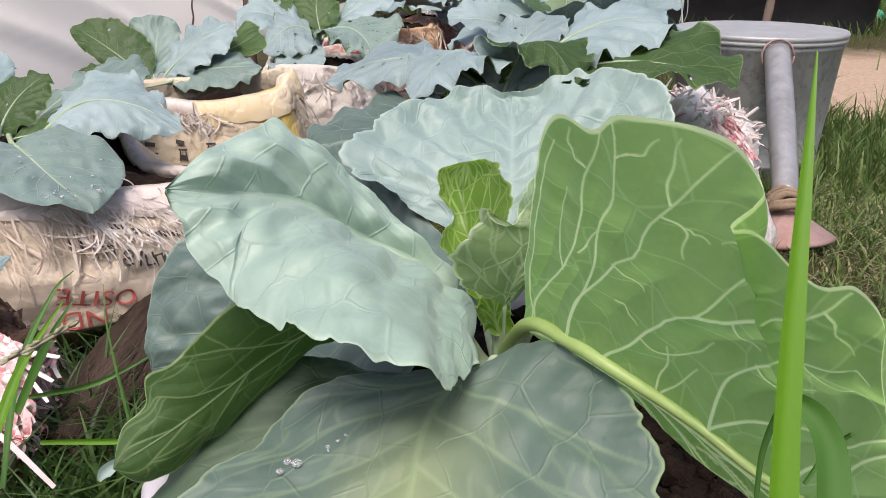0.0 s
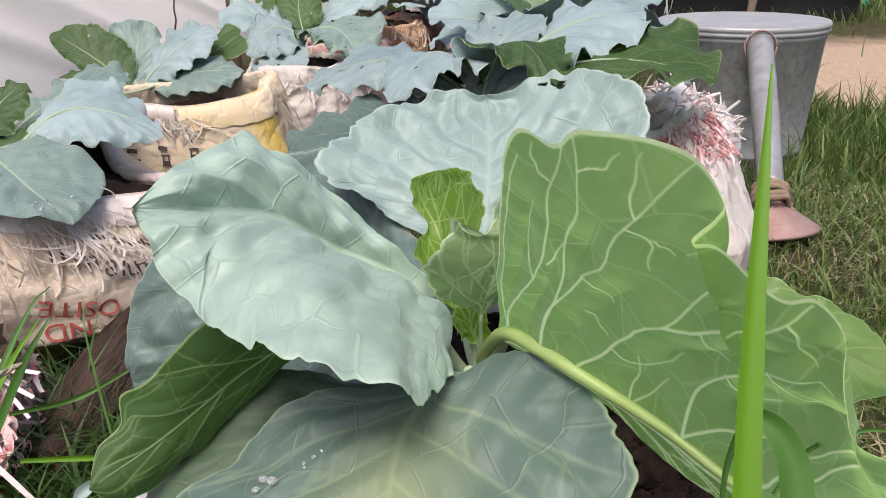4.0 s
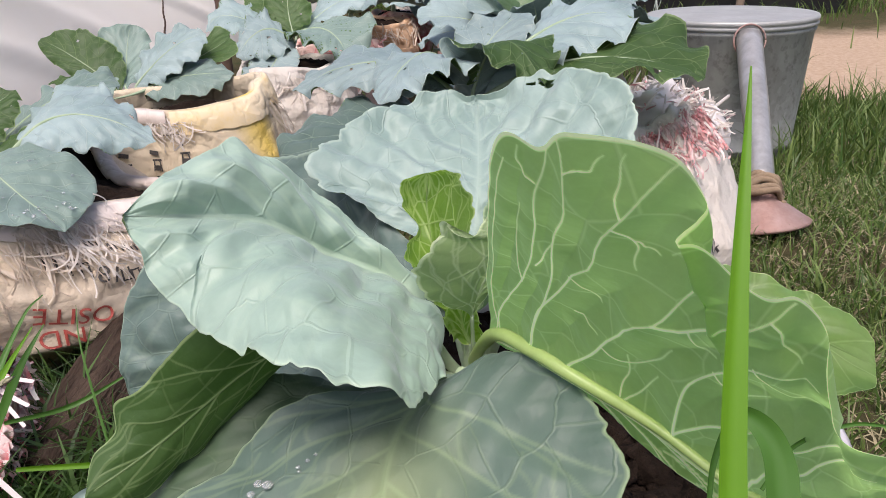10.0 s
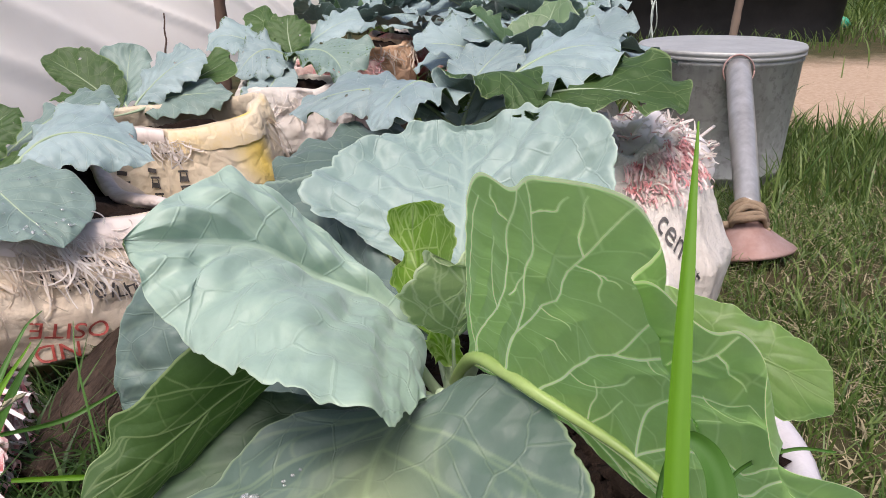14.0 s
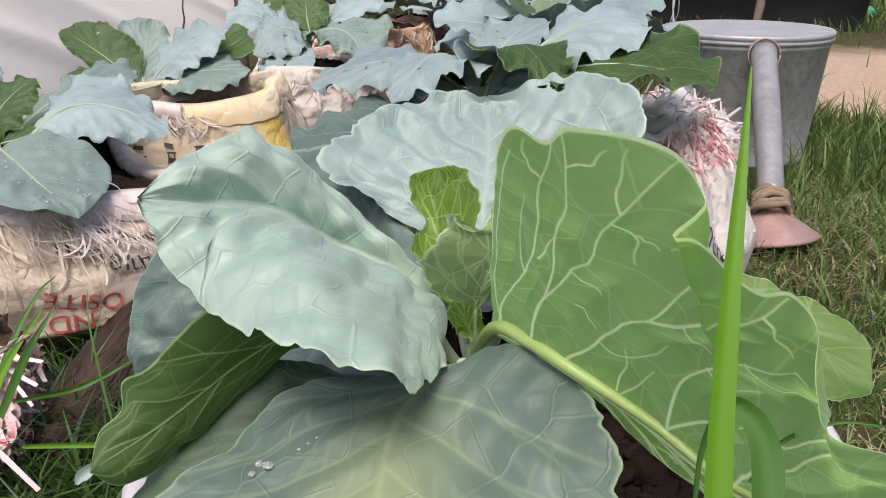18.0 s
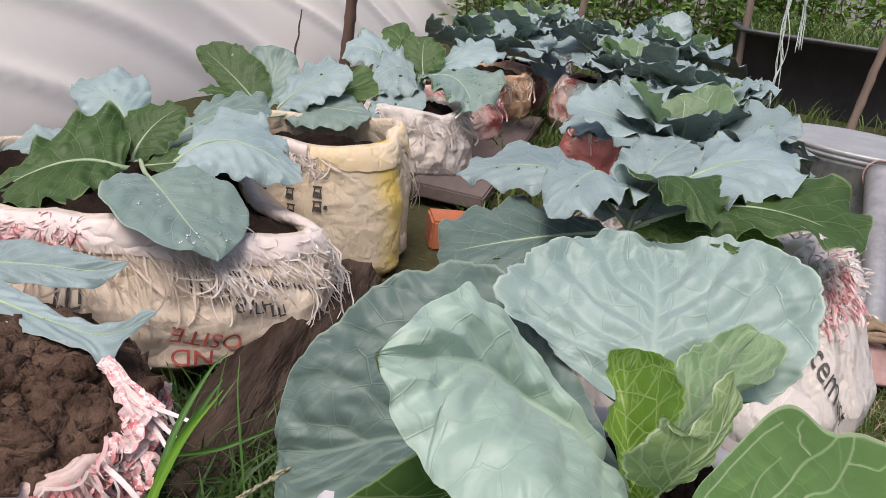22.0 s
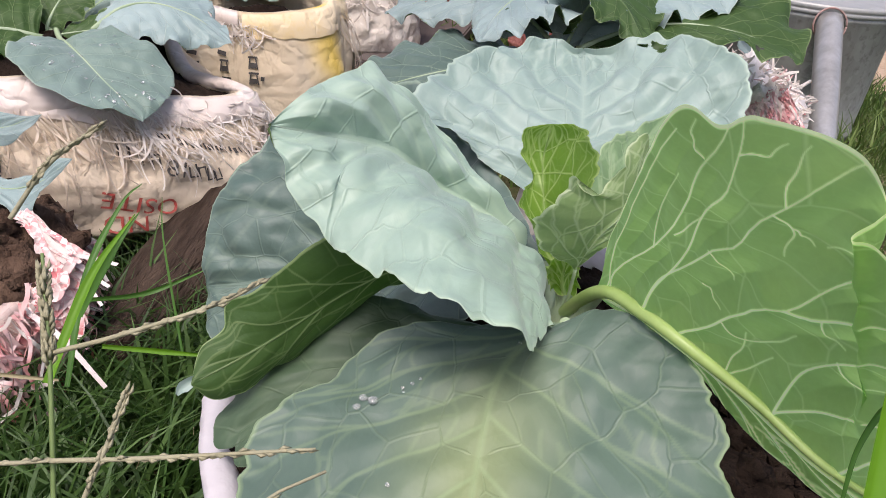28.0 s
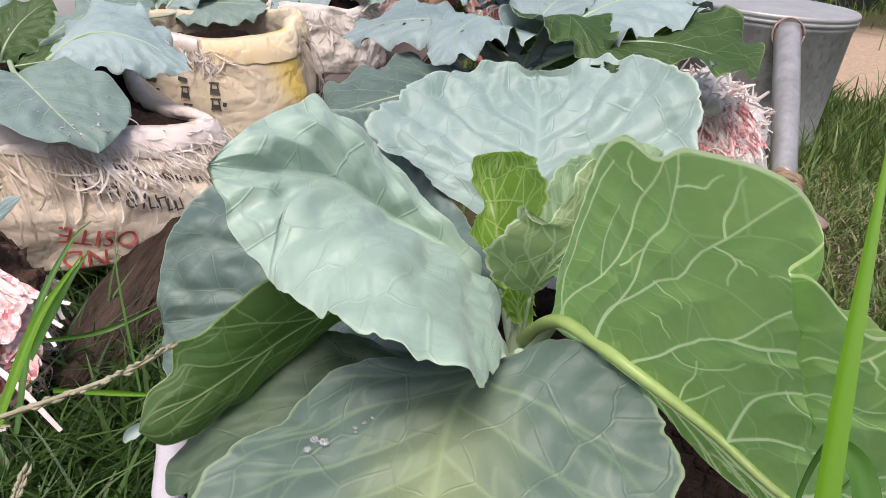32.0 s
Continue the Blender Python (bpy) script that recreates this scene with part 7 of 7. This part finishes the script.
def seed_stalk(pts, label, r=0.00055, beads=0, spike=False):
    """A dry flowering grass stalk with small spikelets along it."""
    c = spline(pts, 60)
    ob = thing("seed_stalk", tuple(c[0]), label=label, category="grass stalk")
    child("stalk", tube("stalk", pts, [r, r * 0.9, r * 0.6], M_STALK if spike else M_SEED, 6, 40), ob)
    parts = []
    rng = np.random.default_rng(int(abs(pts[0][0]) * 1e4))
    for k in range(beads):
        u = 59 * (0.64 + 0.30 * k / beads if spike else 0.25 + 0.75 * k / beads)
        p = Vector(c[int(u)])
        d = Vector(c[min(59, int(u) + 1)]) - Vector(c[max(0, int(u) - 1)])
        d.normalize()
        s = d.cross(Vector(rng.normal(0, 1, 3))).normalized()
        tip = p + d * 0.0034 + s * (0.0013 if spike else 0.00055)
        q = d.cross(s) * 0.00055
        parts.append(([p, p.lerp(tip, 0.5) + q + s * 0.0003, tip, p.lerp(tip, 0.5) - q + s * 0.0003, p.lerp(tip, 0.5) + s * 0.0009], [(0, 1, 4), (1, 2, 4), (2, 3, 4), (3, 0, 4), (0, 3, 2, 1)]))
    if parts:
        tagged(child("seed_head", merge("seed_head", parts, M_SEED), ob), kind="stuff")


for pts_, beads_ in STALKS:
    if beads_:
        seed_stalk(pts_, "thin dry grass stalk with small seeds", beads=beads_)
    else:
        seed_stalk(pts_, "green upright grass stem with a brown seed spike", 0.0006, 130, True)


# ---- water drops ----
def drops(name, spec, label):
    """Flattened round drops that sit on leaves."""
    out = []
    for x, y, z, r in spec:
        V, Fc, n, m = [], [], 14, 8
        for i in range(m + 1):
            for j in range(n):
                ph, th = math.pi * i / m, 2 * math.pi * j / n
                V.append(Vector((x + r * math.sin(ph) * math.cos(th), y + r * math.sin(ph) * math.sin(th), z + 0.6 * r * math.cos(ph))))
        for i in range(m):
            for j in range(n):
                k = (j + 1) % n
                Fc.append((i * n + j, (i + 1) * n + j, (i + 1) * n + k, i * n + k))
        out.append((V, Fc))
    solo(name, merge(name, out, M_WATER), label=label, category="water drops", kind="stuff")



def on_blade(blade, nu, nv, u, v, r):
    """A place on a leaf: u along it, v across it from -1 to 1."""
    nc = 2 * nv - 1
    i, j = min(nu - 1, int(u * (nu - 1))), int((1 - v) / 2 * (nc - 1))
    p = blade.data.vertices[i * nc + j]
    n = p.normal if p.normal.z > 0 else -p.normal
    q = p.co + n * r * 0.35
    return (q.x, q.y, q.z, r)


rng = np.random.default_rng(77)
spots = [on_blade(HERO_BLADES["F"], 220, 90, u, v, r) for u, v, r in ((0.43, 0.60, 0.0024), (0.455, 0.64, 0.0018), (0.425, 0.67, 0.0020), (0.385, 0.53, 0.0011), (0.37, 0.49, 0.0011), (0.395, 0.51, 0.0008),
                                                                         (0.36, 0.46, 0.0009), (0.62, 0.35, 0.0012), (0.16, 0.05, 0.0011))]
drops("water_drops", spots, "whitened water drops lying on the front leaf")
spots = [on_blade(P1_BLADES[0], 64, 24, rng.uniform(0.3, 0.92), rng.uniform(-0.75, 0.8), 0.0017 * rng.uniform(0.4, 1.2)) for _ in range(60)]
drops("water_drops", spots, "small bright dew drops scattered over a leaf")


# ---- loose plastic ribbons and the knotted neck of the red sack ----
def checked_material():
    k = Nodes("red_and_white_checked_tape")
    ch = k.n("TexChecker")
    k.t.links.new(k.coord(), ch.inputs["Vector"])
    ch.inputs["Scale"].default_value = 190.0
    wear = k.noise(60.0, 4.0, 0.6)
    col = k.mix(k.math("MULTIPLY", ch.outputs["Fac"], k.ramp(wear, 0.35, 0.6)), (0.74, 0.60, 0.57), (0.58, 0.16, 0.17))
    return k.done(col, 0.5)


M_CHECKED = checked_material()
for pts_, w_ in RIBBONS:
    child("loose_ribbon", blade_mesh("loose_ribbon", pts_, [w_ * 0.8, w_ * 0.8, w_ * 0.6], M_RIBBON, 0.05, 40, (0.2, -0.6, 1.0)), sr, "loose white plastic ribbon")
for k_, pts_ in enumerate(CHECKED):
    for m_ in range(3):
        wavy = [tuple(Vector(p) + Vector((0.006 * math.sin(1.9 * n_ + 2.1 * k_ + 1.3 * m_), 0.005 * math.cos(1.6 * n_ + k_ + 2 * m_), 0.003 * math.sin(2.7 * n_ + m_)))) for n_, p in enumerate(spline(pts_, 12))]
        child("checked_ribbon", blade_mesh("checked_ribbon", wavy, [0.005, 0.0065, 0.006, 0.005], M_CHECKED, 0.12, 60, (0.4, -0.8, 0.5)), sr, "red and white checked plastic tape")
rng = np.random.default_rng(91)
for k_ in range(16):
    start = Vector((-0.354, 0.503, 0.150)) + Vector(rng.normal(0, 0.003, 3))
    knot = Vector((-0.334, 0.488, 0.143)) + Vector(rng.normal(0, 0.003, 3))
    end = Vector((-0.300, 0.470, 0.132)) + Vector(rng.normal(0, 0.006, 3))
    child("neck_tape", blade_mesh("neck_tape", [start, start.lerp(knot, 0.5) + Vector((0, 0, 0.004)), knot, knot.lerp(end, 0.5) + Vector(rng.normal(0, 0.003, 3)), end], [0.006, 0.005, 0.004, 0.0045, 0.003], M_CHECKED if k_ % 3 else M_STRIP, 0.15, 24, (0.3, -0.7, 0.7)), sr)
